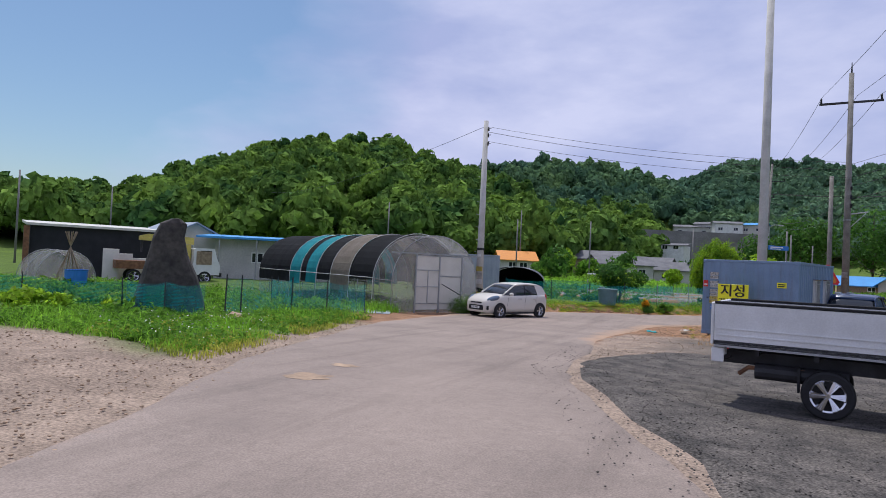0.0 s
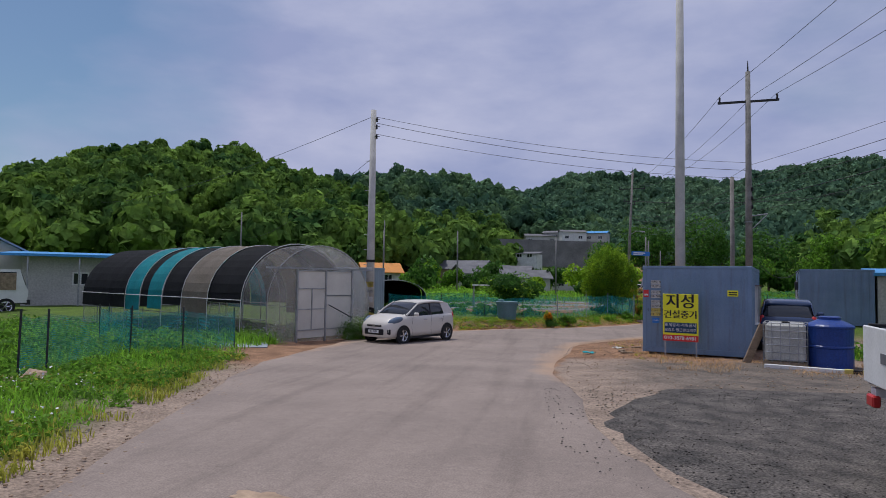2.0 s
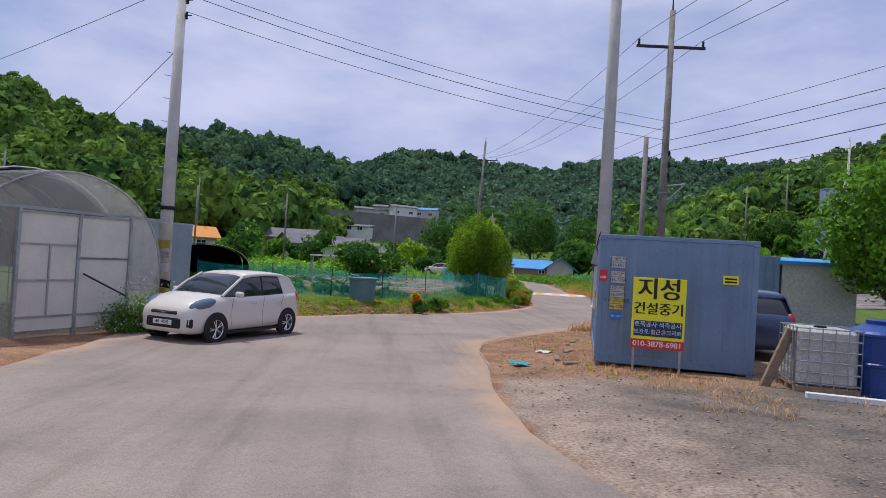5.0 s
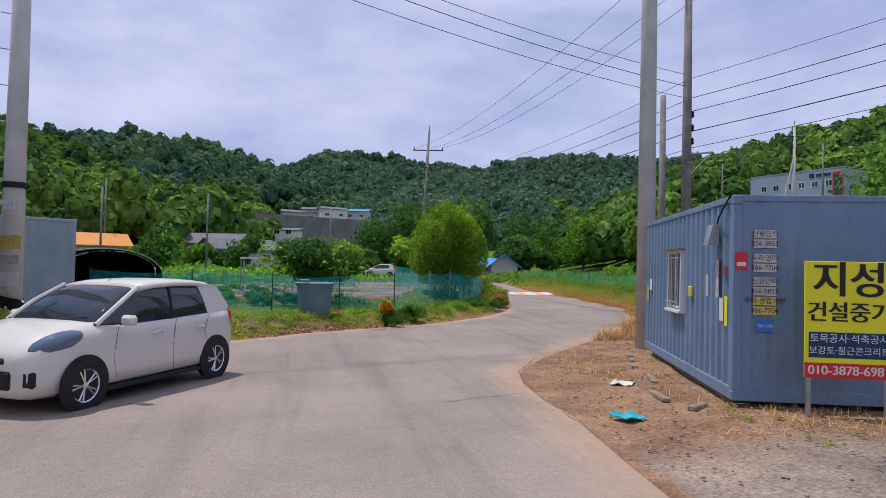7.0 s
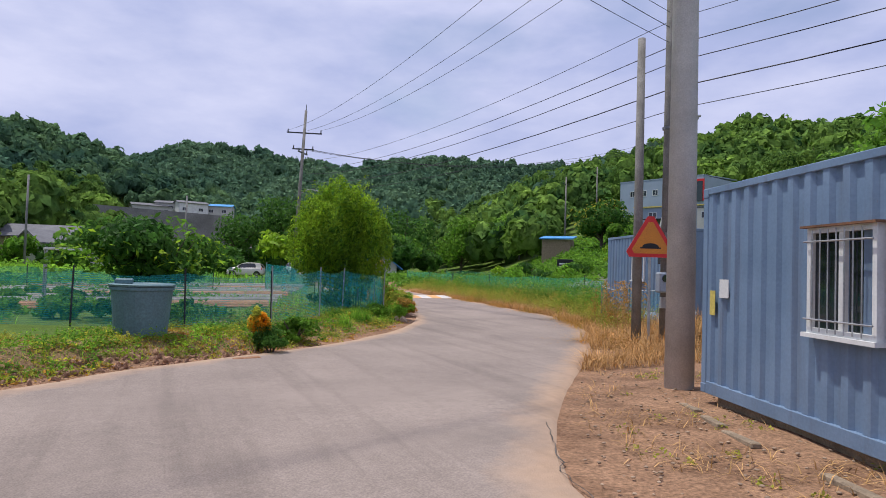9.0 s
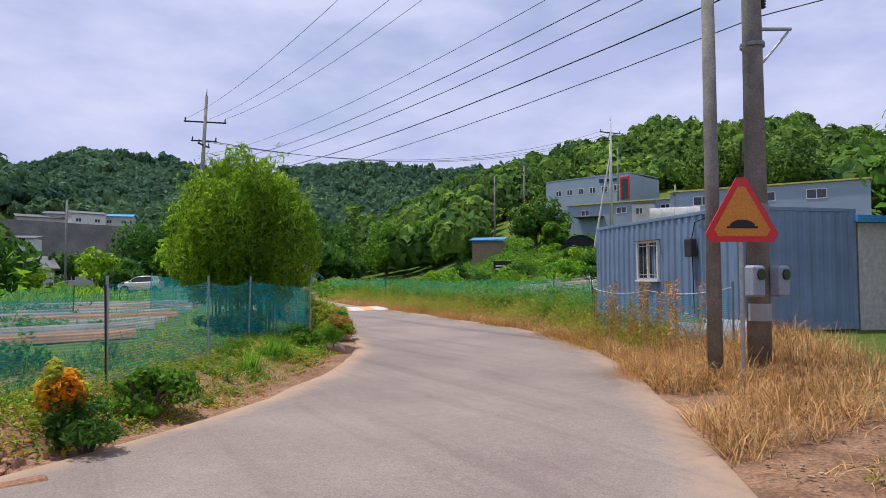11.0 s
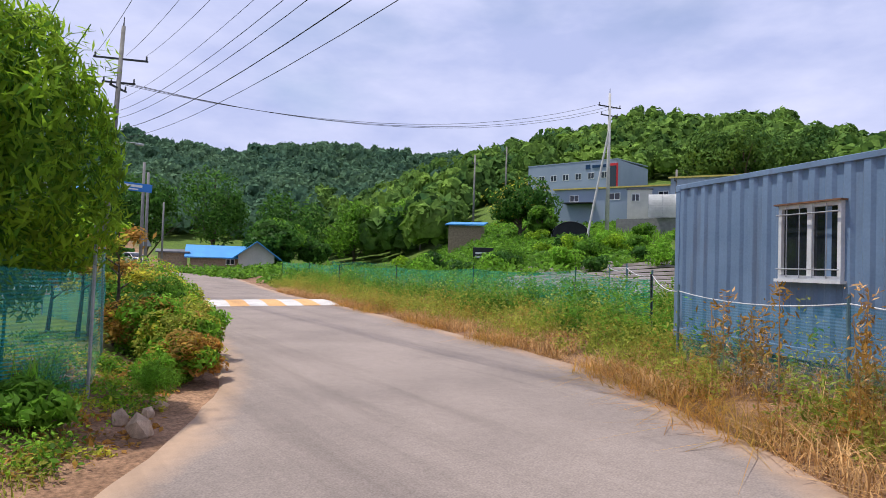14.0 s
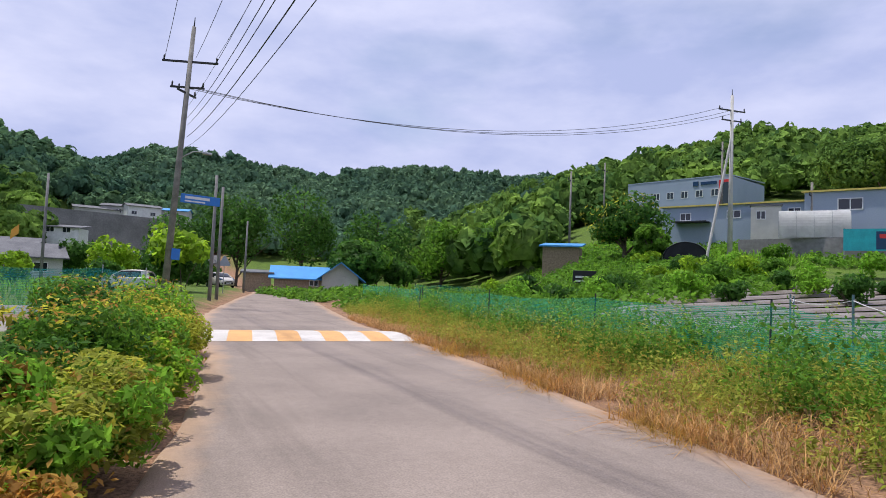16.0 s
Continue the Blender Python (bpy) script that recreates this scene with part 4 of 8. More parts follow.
def wheel(parent, x, y, r, width, side, spokes=5, cover=False):
    w = new("wheel")
    w.parent = parent
    w.matrix_local = pose(x, y, r, 0 if side < 0 else 180, 0, 0) @ pose(0, 0, 0, 90)
    bm = bmesh.new()
    h = width / 2
    lathe(bm, [(r * 0.66, -h * 0.9), (r * 0.9, -h), (r * 0.98, -h * 0.8), (r, -h * 0.4), (r, h * 0.4), (r * 0.98, h * 0.8), (r * 0.9, h), (r * 0.68, h * 0.95), (r * 0.64, h * 0.6)], 32)
    part("tyre", bm, M_BLACK, w, smooth=False)
    bm = bmesh.new()
    lathe(bm, [(r * 0.60, h * 0.1), (r * 0.60, h * 0.3)], 24)
    part("brake_disc", bm, M_DARK, w)
    bm = bmesh.new()
    for k in range(32):
        a0, a1 = k * math.tau / 32, (k + 1) * math.tau / 32
        q = []
        for rad, zz in ((r * 0.6, h * 0.8), (r * 0.67, h * 0.97)):
            q.append([(rad * math.cos(a), rad * math.sin(a), zz) for a in (a0, a1)])
        bm.faces.new([bm.verts.new(p) for p in (q[0][0], q[0][1], q[1][1], q[1][0])])
    for k in range(spokes):
        for da in (-0.16, 0.16) if not cover else (-0.14, 0.0, 0.14):
            a = k * math.tau / spokes
            c0 = Vector((r * 0.1 * math.cos(a), r * 0.1 * math.sin(a), h * 0.78))
            c1 = Vector((r * 0.63 * math.cos(a + da), r * 0.63 * math.sin(a + da), h * 0.85))
            tube(bm, [c0, c1], r * 0.055 if not cover else r * 0.085, r * 0.045 if not cover else r * 0.09, sides=5)
    lathe(bm, [(r * 0.15, h * 0.6), (r * 0.15, h * 0.85), (r * 0.1, h * 0.9)], 12)
    part("rim", bm, M_CHROME, w, "silver alloy rim")
    return w


def hatchback(m, label, paint, scale=1.0, detail=True):
    car = thing("car", m @ Matrix.Scale(scale, 4), label, "car")
    # x, half width, sill height, shoulder height, crown height
    st = [(1.84, 0.52, 0.28, 0.62, 0.65), (1.80, 0.64, 0.22, 0.69, 0.72), (1.68, 0.72, 0.20, 0.77, 0.82), (1.45, 0.775, 0.19, 0.86, 0.92), (1.15, 0.795, 0.20, 0.92, 0.985), (0.92, 0.80, 0.20, 0.945, 1.01), (0.5, 0.80, 0.20, 0.945, 0.98), (-0.3, 0.80, 0.20, 0.965, 0.99), (-0.9, 0.80, 0.20, 0.985, 1.0), (-1.35, 0.785, 0.21, 1.0, 1.02), (-1.62, 0.745, 0.24, 1.0, 1.02), (-1.73, 0.68, 0.32, 0.95, 0.98), (-1.77, 0.56, 0.42, 0.84, 0.86)]
    rings = []
    for x, w, z0, zs, zc in st:
        half = [(w * 0.80, z0), (w * 0.96, z0 + 0.06), (w, z0 + 0.2), (w, (z0 + zs) / 2 + 0.06), (w * 0.975, zs - 0.12), (w * 0.93, zs - 0.02), (w * 0.8, zc - 0.015), (w * 0.4, zc)]
        rings.append([(x, -y, z) for y, z in half] + [(x, y, z) for y, z in reversed(half)])
    part("body", ring_loft(bmesh.new(), rings), paint, car, smooth=True)
    # glasshouse
    gs = [(0.98, 0.70, 0.66, 0.985, 0.99), (0.72, 0.715, 0.64, 0.96, 1.15), (0.42, 0.72, 0.61, 0.95, 1.325), (0.18, 0.725, 0.595, 0.95, 1.415), (-0.3, 0.725, 0.59, 0.96, 1.45), (-0.9, 0.72, 0.58, 0.97, 1.44), (-1.3, 0.70, 0.56, 0.98, 1.395), (-1.5, 0.68, 0.57, 0.98, 1.24), (-1.68, 0.66, 0.6, 0.96, 1.0)]
    rings = []
    for x, wb, wt, zb, zt in gs:
        zt = max(zt, zb + 0.01)
        half = [(wb, zb - 0.04), (wb, zb), (wt + (wb - wt) * 0.45, zb + (zt - zb) * 0.55), (wt, zt - 0.03), (wt * 0.85, zt), (wt * 0.4, zt + 0.012)]
        rings.append([(x, -y, z) for y, z in half] + [(x, y, z) for y, z in reversed(half)])
    part("glasshouse", ring_loft(bmesh.new(), rings), M_GLASS, car, "dark tinted windows", smooth=True)
    rr = [(0.24, 0.60, 1.405), (-0.05, 0.605, 1.45), (-0.5, 0.605, 1.47), (-0.95, 0.60, 1.46), (-1.25, 0.58, 1.425), (-1.42, 0.57, 1.37)]
    rings = []
    for x, w, z in rr:
        half = [(w + 0.012, z - 0.075), (w + 0.015, z - 0.03), (w * 0.88, z + 0.004), (w * 0.4, z + 0.018)]
        rings.append([(x, -y, q) for y, q in half] + [(x, y, q) for y, q in reversed(half)])
    part("roof", ring_loft(bmesh.new(), rings), paint, car, smooth=True)
    for s in (-1, 1):
        part("windscreen_pillar", tubes(([(0.97, s * 0.70, 0.965), (0.62, s * 0.685, 1.19), (0.22, s * 0.61, 1.40)], 0.03), sides=6), paint, car)
        part("door_pillar", tubes(([(-0.32, s * 0.722, 0.95), (-0.36, s * 0.60, 1.39)], 0.024), sides=6), M_BLACK, car)
        bm = prisms("y", ([(-1.10, 0.95), (-1.64, 0.96), (-1.67, 1.05), (-1.46, 1.35), (-1.3, 1.40), (-0.97, 1.415), (-1.04, 1.22)], -0.012, 0.012))
        for v in bm.verts:
            v.co.y += s * (0.712 - 0.30 * (v.co.z - 0.97) - 0.10 * max(0, -1.3 - v.co.x))
        part("rear_pillar", bm, paint, car)
        for x in (1.19, -1.195):
            # no wheel well is cut; a black disc stands for its shaded hollow
            bm = bmesh.new()
            lathe(bm, [(0.345, -0.004), (0.345, 0.008), (0.33, 0.012)], 28)
            part("dark_arch_disc", bm, M_BLACK, car).matrix_local = pose(x, s * 0.796, 0.30, -90 * s)
            wheel(car, x, s * 0.735, 0.29, 0.17, s)
        mi = part("mirror", boxes((-0.06, -0.1, -0.06, 0.06, 0.1, 0.07), bevel=0.035), paint, car)
        mi.matrix_local = pose(0.66, s * 0.90, 1.0)
        part("mirror_arm", tubes(([(0.68, s * 0.78, 0.96), (0.67, s * 0.84, 0.98)], 0.02)), M_BLACK, car)
        for x in (0.05, -0.85):
            part("door_handle", tubes(([(x - 0.09, s * 0.803, 0.80), (x - 0.03, s * 0.822, 0.81), (x + 0.06, s * 0.822, 0.81), (x + 0.1, s * 0.803, 0.80)], 0.014), sides=6), M_CHROME, car)
        for line in ([(0.72, 0.30), (0.78, 0.55), (0.70, 0.93)], [(-0.28, 0.26), (-0.26, 0.60), (-0.33, 0.95)], [(-1.0, 0.56), (-0.92, 0.72), (-1.03, 0.95)]):
            part("door_seam", tubes(([(x, s * (0.8005 if z < 0.75 else 0.783), z) for x, z in line], 0.0035), sides=4), M_BLACK, car)
        bm = bmesh.new()
        bmesh.ops.create_uvsphere(bm, u_segments=14, v_segments=8, radius=1)
        bmesh.ops.transform(bm, matrix=pose(1.47, s * 0.645, 0.795, 0, 17, -s * 20) @ Matrix.Diagonal((0.31, 0.13, 0.115, 1)), verts=bm.verts)
        head = part("headlight", bm, M_LAMP, car, "clear headlight lens", smooth=True)
        bm = bmesh.new()
        bmesh.ops.create_uvsphere(bm, u_segments=10, v_segments=6, radius=1)
        bmesh.ops.transform(bm, matrix=pose(-1.64, s * 0.64, 0.86) @ Matrix.Diagonal((0.08, 0.1, 0.18, 1)), verts=bm.verts)
        part("tail_light", bm, M_RED, car, smooth=True)
        fog = part("fog_lamp_surround", boxes((-0.05, -0.07, -0.10, 0.035, 0.07, 0.10), bevel=0.03), M_BLACK, car)
        fog.matrix_local = pose(1.765, s * 0.625, 0.43, 0, 0, s * 32)
        bm = bmesh.new()
        lathe(bm, [(0.05, 0.0), (0.05, 0.04), (0.03, 0.05)], 14)
        fl = part("fog_lamp", bm, M_CHROME, car)
        fl.matrix_local = fog.matrix_local @ pose(0, 0, 0, 0, 90)
    part("grille", boxes((1.70, -0.36, 0.585, 1.862, 0.36, 0.655), bevel=0.025), M_BLACK, car)
    part("lower_grille", boxes((1.66, -0.5, 0.27, 1.868, 0.5, 0.56), bevel=0.07), M_BLACK, car)
    part("badge", boxes((1.855, -0.06, 0.60, 1.87, 0.06, 0.64), bevel=0.005), M_CHROME, car)
    pl = part("number_plate", boxes((1.866, -0.25, 0.375, 1.878, 0.25, 0.475), bevel=0.004), M_WHITE, car)
    writing("48  4509", 0.1, M_INK, pose(1.8795, 0.0, 0.426, 90, 0, 90), pl)
    part("sill", boxes((-0.85, -0.802, 0.17, 0.85, 0.802, 0.22)), M_BLACK, car)
    part("wiper", tubes(([(0.98, -0.1, 1.0), (0.92, 0.5, 1.045)], 0.008), sides=4), M_BLACK, car)
    part("aerial", tubes(([(0.1, 0, 1.45), (-0.1, 0, 1.62)], 0.005), sides=4), M_BLACK, car)
    return car


CAR_YAW = math.degrees(math.atan2(-1.9, -1.05))
car = hatchback(pose(-8.12, 26.1, zat(-8.0, 26.2) + 0.03, 0, 0, CAR_YAW), "small pearl-white hatchback parked on the lane beside the pole", M_CARPAINT, 0.97)
suv = hatchback(pose(4.9, 27.7, zat(4.9, 27.7) + 0.01, 0, 0, 72), "dark blue car parked behind the site container", M_CARBLUE, 1.14)


def pickup(m):
    t = thing("pickup_truck", m, "white flatbed pickup truck parked on the gravel", "truck")
    W, L = 1.66, 2.95
    part("bed_floor", boxes((0.0, 0.0, 0.84, L, W, 0.90)), M_DARK, t)
    for y in (0.0, W - 0.04):
        s = part("side_gate", boxes((0.0, y, 0.84, L, y + 0.04, 1.40), bevel=0.008), M_WHITE, t)
        o = -0.012 if y == 0 else 0.04
        for z in (0.97, 1.06):
            part("rib", boxes((0.03, y + o, z, L - 0.03, y + o + 0.012, z + 0.012)), M_WHITE, s)
        part("top_rail", boxes((0.0, y - 0.008, 1.40, L, y + 0.048, 1.44), bevel=0.008), M_BLACK, s)
        part("lower_lip", boxes((0.0, y - 0.006, 0.81, L, y + 0.046, 0.84)), M_STEEL, s)
    tg = part("tailgate", boxes((-0.045, 0.0, 0.84, -0.005, W, 1.42), bevel=0.01), M_WHITE, t)
    part("marking", boxes((-0.05, 0.5, 1.08, -0.044, 1.1, 1.18)), M_ROOFGREY, tg)
    for y in (0.06, W - 0.26):
        lamp = part("tail_lamp", boxes((-0.04, y, 0.60, 0.04, y + 0.2, 0.72), bevel=0.015), M_RED, t, "red tail lamp")
        part("lamp_bracket", boxes((0.0, y + 0.02, 0.70, 0.14, y + 0.18, 0.79)), M_WHITE, t)
    part("bumper_corner", boxes((-0.03, 0.02, 0.60, 0.13, 0.05, 0.80), bevel=0.01), M_WHITE, t)
    part("tow_hook", tubes(([(0.14, 0.3, 0.72), (0.05, 0.3, 0.58), (0.2, 0.3, 0.66)], 0.018)), M_DARK, t)
    for y in (0.42, W - 0.5):
        part("chassis_rail", boxes((0.05, y, 0.56, 4.6, y + 0.08, 0.74)), M_DARK, t)
    for x in (0.5, 1.2, 2.0, 2.7):
        part("cross_member", boxes((x, 0.1, 0.72, x + 0.06, W - 0.1, 0.79)), M_DARK, t)
    part("exhaust", tubes(([(0.30, 0.25, 0.44), (0.42, 0.25, 0.54), (1.1, 0.25, 0.56)], 0.03)), M_RUST, t)
    bm = bmesh.new()
    tube(bm, [(0.5, 0.3, 0.5), (0.62, 0.3, 0.5), (1.5, 0.3, 0.5), (1.6, 0.3, 0.5)], 0.11, sides=12)
    part("spare_tank", bm, M_DARK, t)
    part("mud_flap", boxes((1.02, 0.08, 0.30, 1.05, 0.30, 0.62)), M_BLACK, t)
    part("axle", tubes(([(1.37, 0.1, 0.33), (1.37, W - 0.1, 0.33)], 0.06)), M_DARK, t)
    for x, cover in ((1.37, True), (3.75, True)):
        wheel(t, x, 0.12, 0.31, 0.2, -1, 6, cover)
        wheel(t, x, W - 0.12, 0.31, 0.2, 1, 6, cover)
    cab = part("cab", prisms("y", ([(3.05, 0.5), (4.75, 0.5), (4.8, 0.95), (4.65, 1.2), (4.3, 1.9), (4.1, 1.96), (3.15, 1.96), (3.05, 1.85)], 0.02, W - 0.02)), M_WHITE, t)
    part("windscreen", prisms("y", ([(4.62, 1.26), (4.345, 1.83), (4.36, 1.84), (4.64, 1.27)], 0.12, W - 0.12)), M_GLASS, cab)
    for y in (0.014, W - 0.026):
        part("side_window", prisms("y", ([(3.4, 1.25), (4.5, 1.25), (4.22, 1.8), (3.4, 1.8)], y, y + 0.012)), M_GLASS, cab)
    return t


pickup(pose(0.0, 9.62, zat(0.6, 9.8) + 0.045, 0, 0, -8.4))


# ---- plastic greenhouse by the lane ----
def arch_pts(half, wall, top, n=18, grow=0.0):
    pts = [(-half - grow, -0.35), (-half - grow, wall)]
    for i in range(1, n):
        a = math.pi * (1 - i / n)
        pts.append(((half + grow) * math.cos(a), wall + (top - wall + grow) * math.sin(a)))
    return pts + [(half + grow, wall), (half + grow, -0.35)]


def arch_skin(half, wall, top, y0, y1, grow=0.0, lift=0.0, wave=0.012, sweep=None):
    """A cloth over hoops from y0 to y1; lift raises its hem."""
    pts = arch_pts(half, wall, top, 20, grow)
    if lift:
        pts[0], pts[-1] = (pts[0][0], lift), (pts[-1][0], lift)
    bm = bmesh.new()
    ny = max(2, int((y1 - y0) / 0.3))
    rows = []
    for j in range(ny + 1):
        y = y0 + (y1 - y0) * j / ny
        rows.append([bm.verts.new((u * (1 + wave * noise.noise((u, y * 3, v))), y, v + 0.5 * wave * noise.noise((u * 2, y * 4, 7)) * (v > 0.1))) for u, v in pts])
    for a, b in zip(rows, rows[1:]):
        for k in range(len(pts) - 1):
            bm.faces.new((a[k], a[k + 1], b[k + 1], b[k]))
    bmesh.ops.solidify(bm, geom=bm.faces[:], thickness=0.008)
    return bm


def greenhouse(m, length, half, wall, top):
    g = thing("greenhouse", m, "arched plastic greenhouse with black, teal and tan shade cloths", "greenhouse")
    n = int(length / 1.3)
    for i in range(n + 1):
        y = 0.02 + (length - 0.04) * i / n
        bm = bmesh.new()
        tube(bm, [(u, y, v) for u, v in arch_pts(half, wall, top)], 0.018, sides=6)
        part("hoop", bm, M_STEEL, g)
    for u, v in ((-half, 0.45), (-half, 1.0), (half, 0.6), (0, top)):
        part("purlin", tubes(([(u, 0, v), (u, length, v)], 0.016), sides=5), M_STEEL, g)
    part("plastic_cover", arch_skin(half, wall, top, 0.0, length, 0.025), M_FILM, g, "cloudy grey plastic film")
    segs = [(1.35, 3.3, M_CLOTH_BK, 0.95), (3.3, 5.0, M_CLOTH_TAN, 0.35), (5.0, 6.4, M_CLOTH_BK, 0.75), (6.4, 7.5, M_CLOTH_TEAL, 0.55), (7.5, 8.1, M_CLOTH_BK, 0.6), (8.1, 9.3, M_CLOTH_TEAL, 0.45), (9.3, length, M_CLOTH_BK, 0.5)]
    for a, b, mt, lift in segs:
        part("shade_cloth", arch_skin(half, wall, top, a, b, 0.06 if mt is M_CLOTH_BK else 0.085, lift), mt, g, {"black_shade_cloth": "black woven shade cloth", "tan_shade_cloth": "tan woven shade cloth", "teal_shade_cloth": "teal woven shade cloth"}[mt.name])
    for a in (1.3, 3.3, 5.0, 6.4, 8.1, 9.3):
        bm = bmesh.new()
        tube(bm, [(u, a, v) for u, v in arch_pts(half, wall, top, 18, 0.1)], 0.012, sides=5)
        part("strap", bm, M_WHITE, g)
    part("hem_rope", tubes(([(-half - 0.1, 1.3, 1.05), (-half - 0.1, length, 1.05)], 0.014), sides=5), M_WHITE, g)
    # front wall
    pts = arch_pts(half, wall, top, 20, 0.02)
    bm = bmesh.new()
    prism(bm, pts, "y", 0.0, 0.02)
    part("front_film", bm, M_FILM, g, "sagging grey plastic film")
    d0, d1, dm, dt = -1.15, 1.35, 0.1, 2.12
    for a, b in ((d0, dm), (dm, d1)):
        d = part("door", boxes((a + 0.03, -0.05, -0.2, b - 0.03, -0.02, dt - 0.04)), M_PANEL, g, "pale sheet door panel")
        for z in (0.05, 0.75 if a < 0 else 1.2, 1.45 if a < 0 else 1.2, dt - 0.06):
            part("door_rail", boxes((a + 0.02, -0.075, z, b - 0.02, -0.05, z + 0.035)), M_STEEL, d)
        if a < 0:
            part("door_stile", boxes(((a + b) / 2, -0.075, 0.05, (a + b) / 2 + 0.035, -0.05, 1.45)), M_STEEL, d)
    for x in (d0, dm, d1):
        part("door_post", boxes((x - 0.03, -0.09, -0.35, x + 0.03, -0.015, dt)), M_STEEL, g)
    part("door_track", boxes((-half - 0.1, -0.1, dt, half + 0.1, -0.03, dt + 0.06)), M_STEEL, g)
    part("prop", tubes(([(dm + 0.1, -0.12, 0.9), (d1 - 0.4, -0.5, 0.45)], 0.02), sides=5), M_DARK, g)
    return g


GH = pose(-11.02, 25.03, 0.05, 0, 0, 62.0)
greenhouse(GH, 13.3, 2.3, 0.95, 2.95)


def film_tunnel(name, m, half, top, length, material, label, wall=0.3):
    g = thing(name, m, label, "greenhouse")
    part("cover", arch_skin(half, wall, top, 0.0, length, 0.0, 0, 0.02), material, g)
    for k in range(int(length / 1.2) + 1):
        bm = bmesh.new()
        tube(bm, [(u, 0.02 + (length - 0.04) * k / int(length / 1.2), v) for u, v in arch_pts(half, wall, top, 14, 0.02)], 0.014, sides=5)
        part("hoop", bm, M_STEEL, g)
    bm = bmesh.new()
    prism(bm, arch_pts(half * 0.97, wall, top * 0.98, 14), "y", length - 0.1, length - 0.08)
    part("end_cover", bm, material, g)
    return g


film_tunnel("dome_tunnel", pose(-13.8, 45.6, zat(-13.8, 46) - 0.02, 0, 0, 14), 2.2, 1.85, 7, M_CLOTH_BK, "black shade-cloth tunnel beyond the garden", 0.8)
film_tunnel("small_tunnel", pose(-28.4, 20.8, zat(-28.4, 20.8), 0, 0, 70), 1.3, 1.75, 3.2, M_FILM, "small rounded plastic-film tunnel in the vegetable patch")


# ---- sign board and things round the site container ----
def sign_board():
    s = thing("sign_board", pose(0.07, 23.22, 0.0, 0, 0, -19.5), "yellow sign board on two steel posts with black lettering", "sign")
    z0, z1, w = 0.235, 1.585, 0.965
    part("panel", boxes((0, 0, z0, w, 0.02, z1), bevel=0.004), M_YELLOW, s)
    part("red_band", boxes((0, -0.004, z0, w, 0.0, z0 + 0.175)), M_REDSIGN, s, "red band with white digits")
    part("navy_panel", boxes((0.045, -0.004, z0 + 0.235, w - 0.045, 0.0, z0 + 0.53), bevel=0.0015), M_NAVYSIGN, s, "navy panel with white lettering")
    face = lambda x, z, dx=0: pose(x, -0.0055, z, 90, 0, 0)
    for k, dx in enumerate((-0.012, -0.006, 0.0, 0.006, 0.012)):
        writing("지성", 0.44, M_INK, pose(w / 2 + dx, -0.0055 - 0.0004 * k, z1 - 0.235, 90), s)
    for k, dx in enumerate((-0.007, 0.0, 0.007)):
        writing("건설중기", 0.25, M_INK, pose(w / 2 + dx, -0.0055 - 0.0004 * k, z1 - 0.60, 90), s)
    writing("토목공사·석축공사", 0.112, M_WHITE, face(w / 2, z0 + 0.455), s)
    writing("보강토·철근콘크리트", 0.102, M_WHITE, face(w / 2, z0 + 0.315), s)
    for k, dx in enumerate((-0.003, 0.003)):
        writing("010-3878-6981", 0.145, M_WHITE, pose(w / 2 + dx, -0.0055 - 0.0004 * k, z0 + 0.088, 90), s)
    for x in (0.06, w - 0.06):
        zz = -0.42
        part("post", boxes((x - 0.02, 0.02, zz, x + 0.02, 0.06, z1 - 0.1)), M_STEEL, s)
    return s


sign_board()


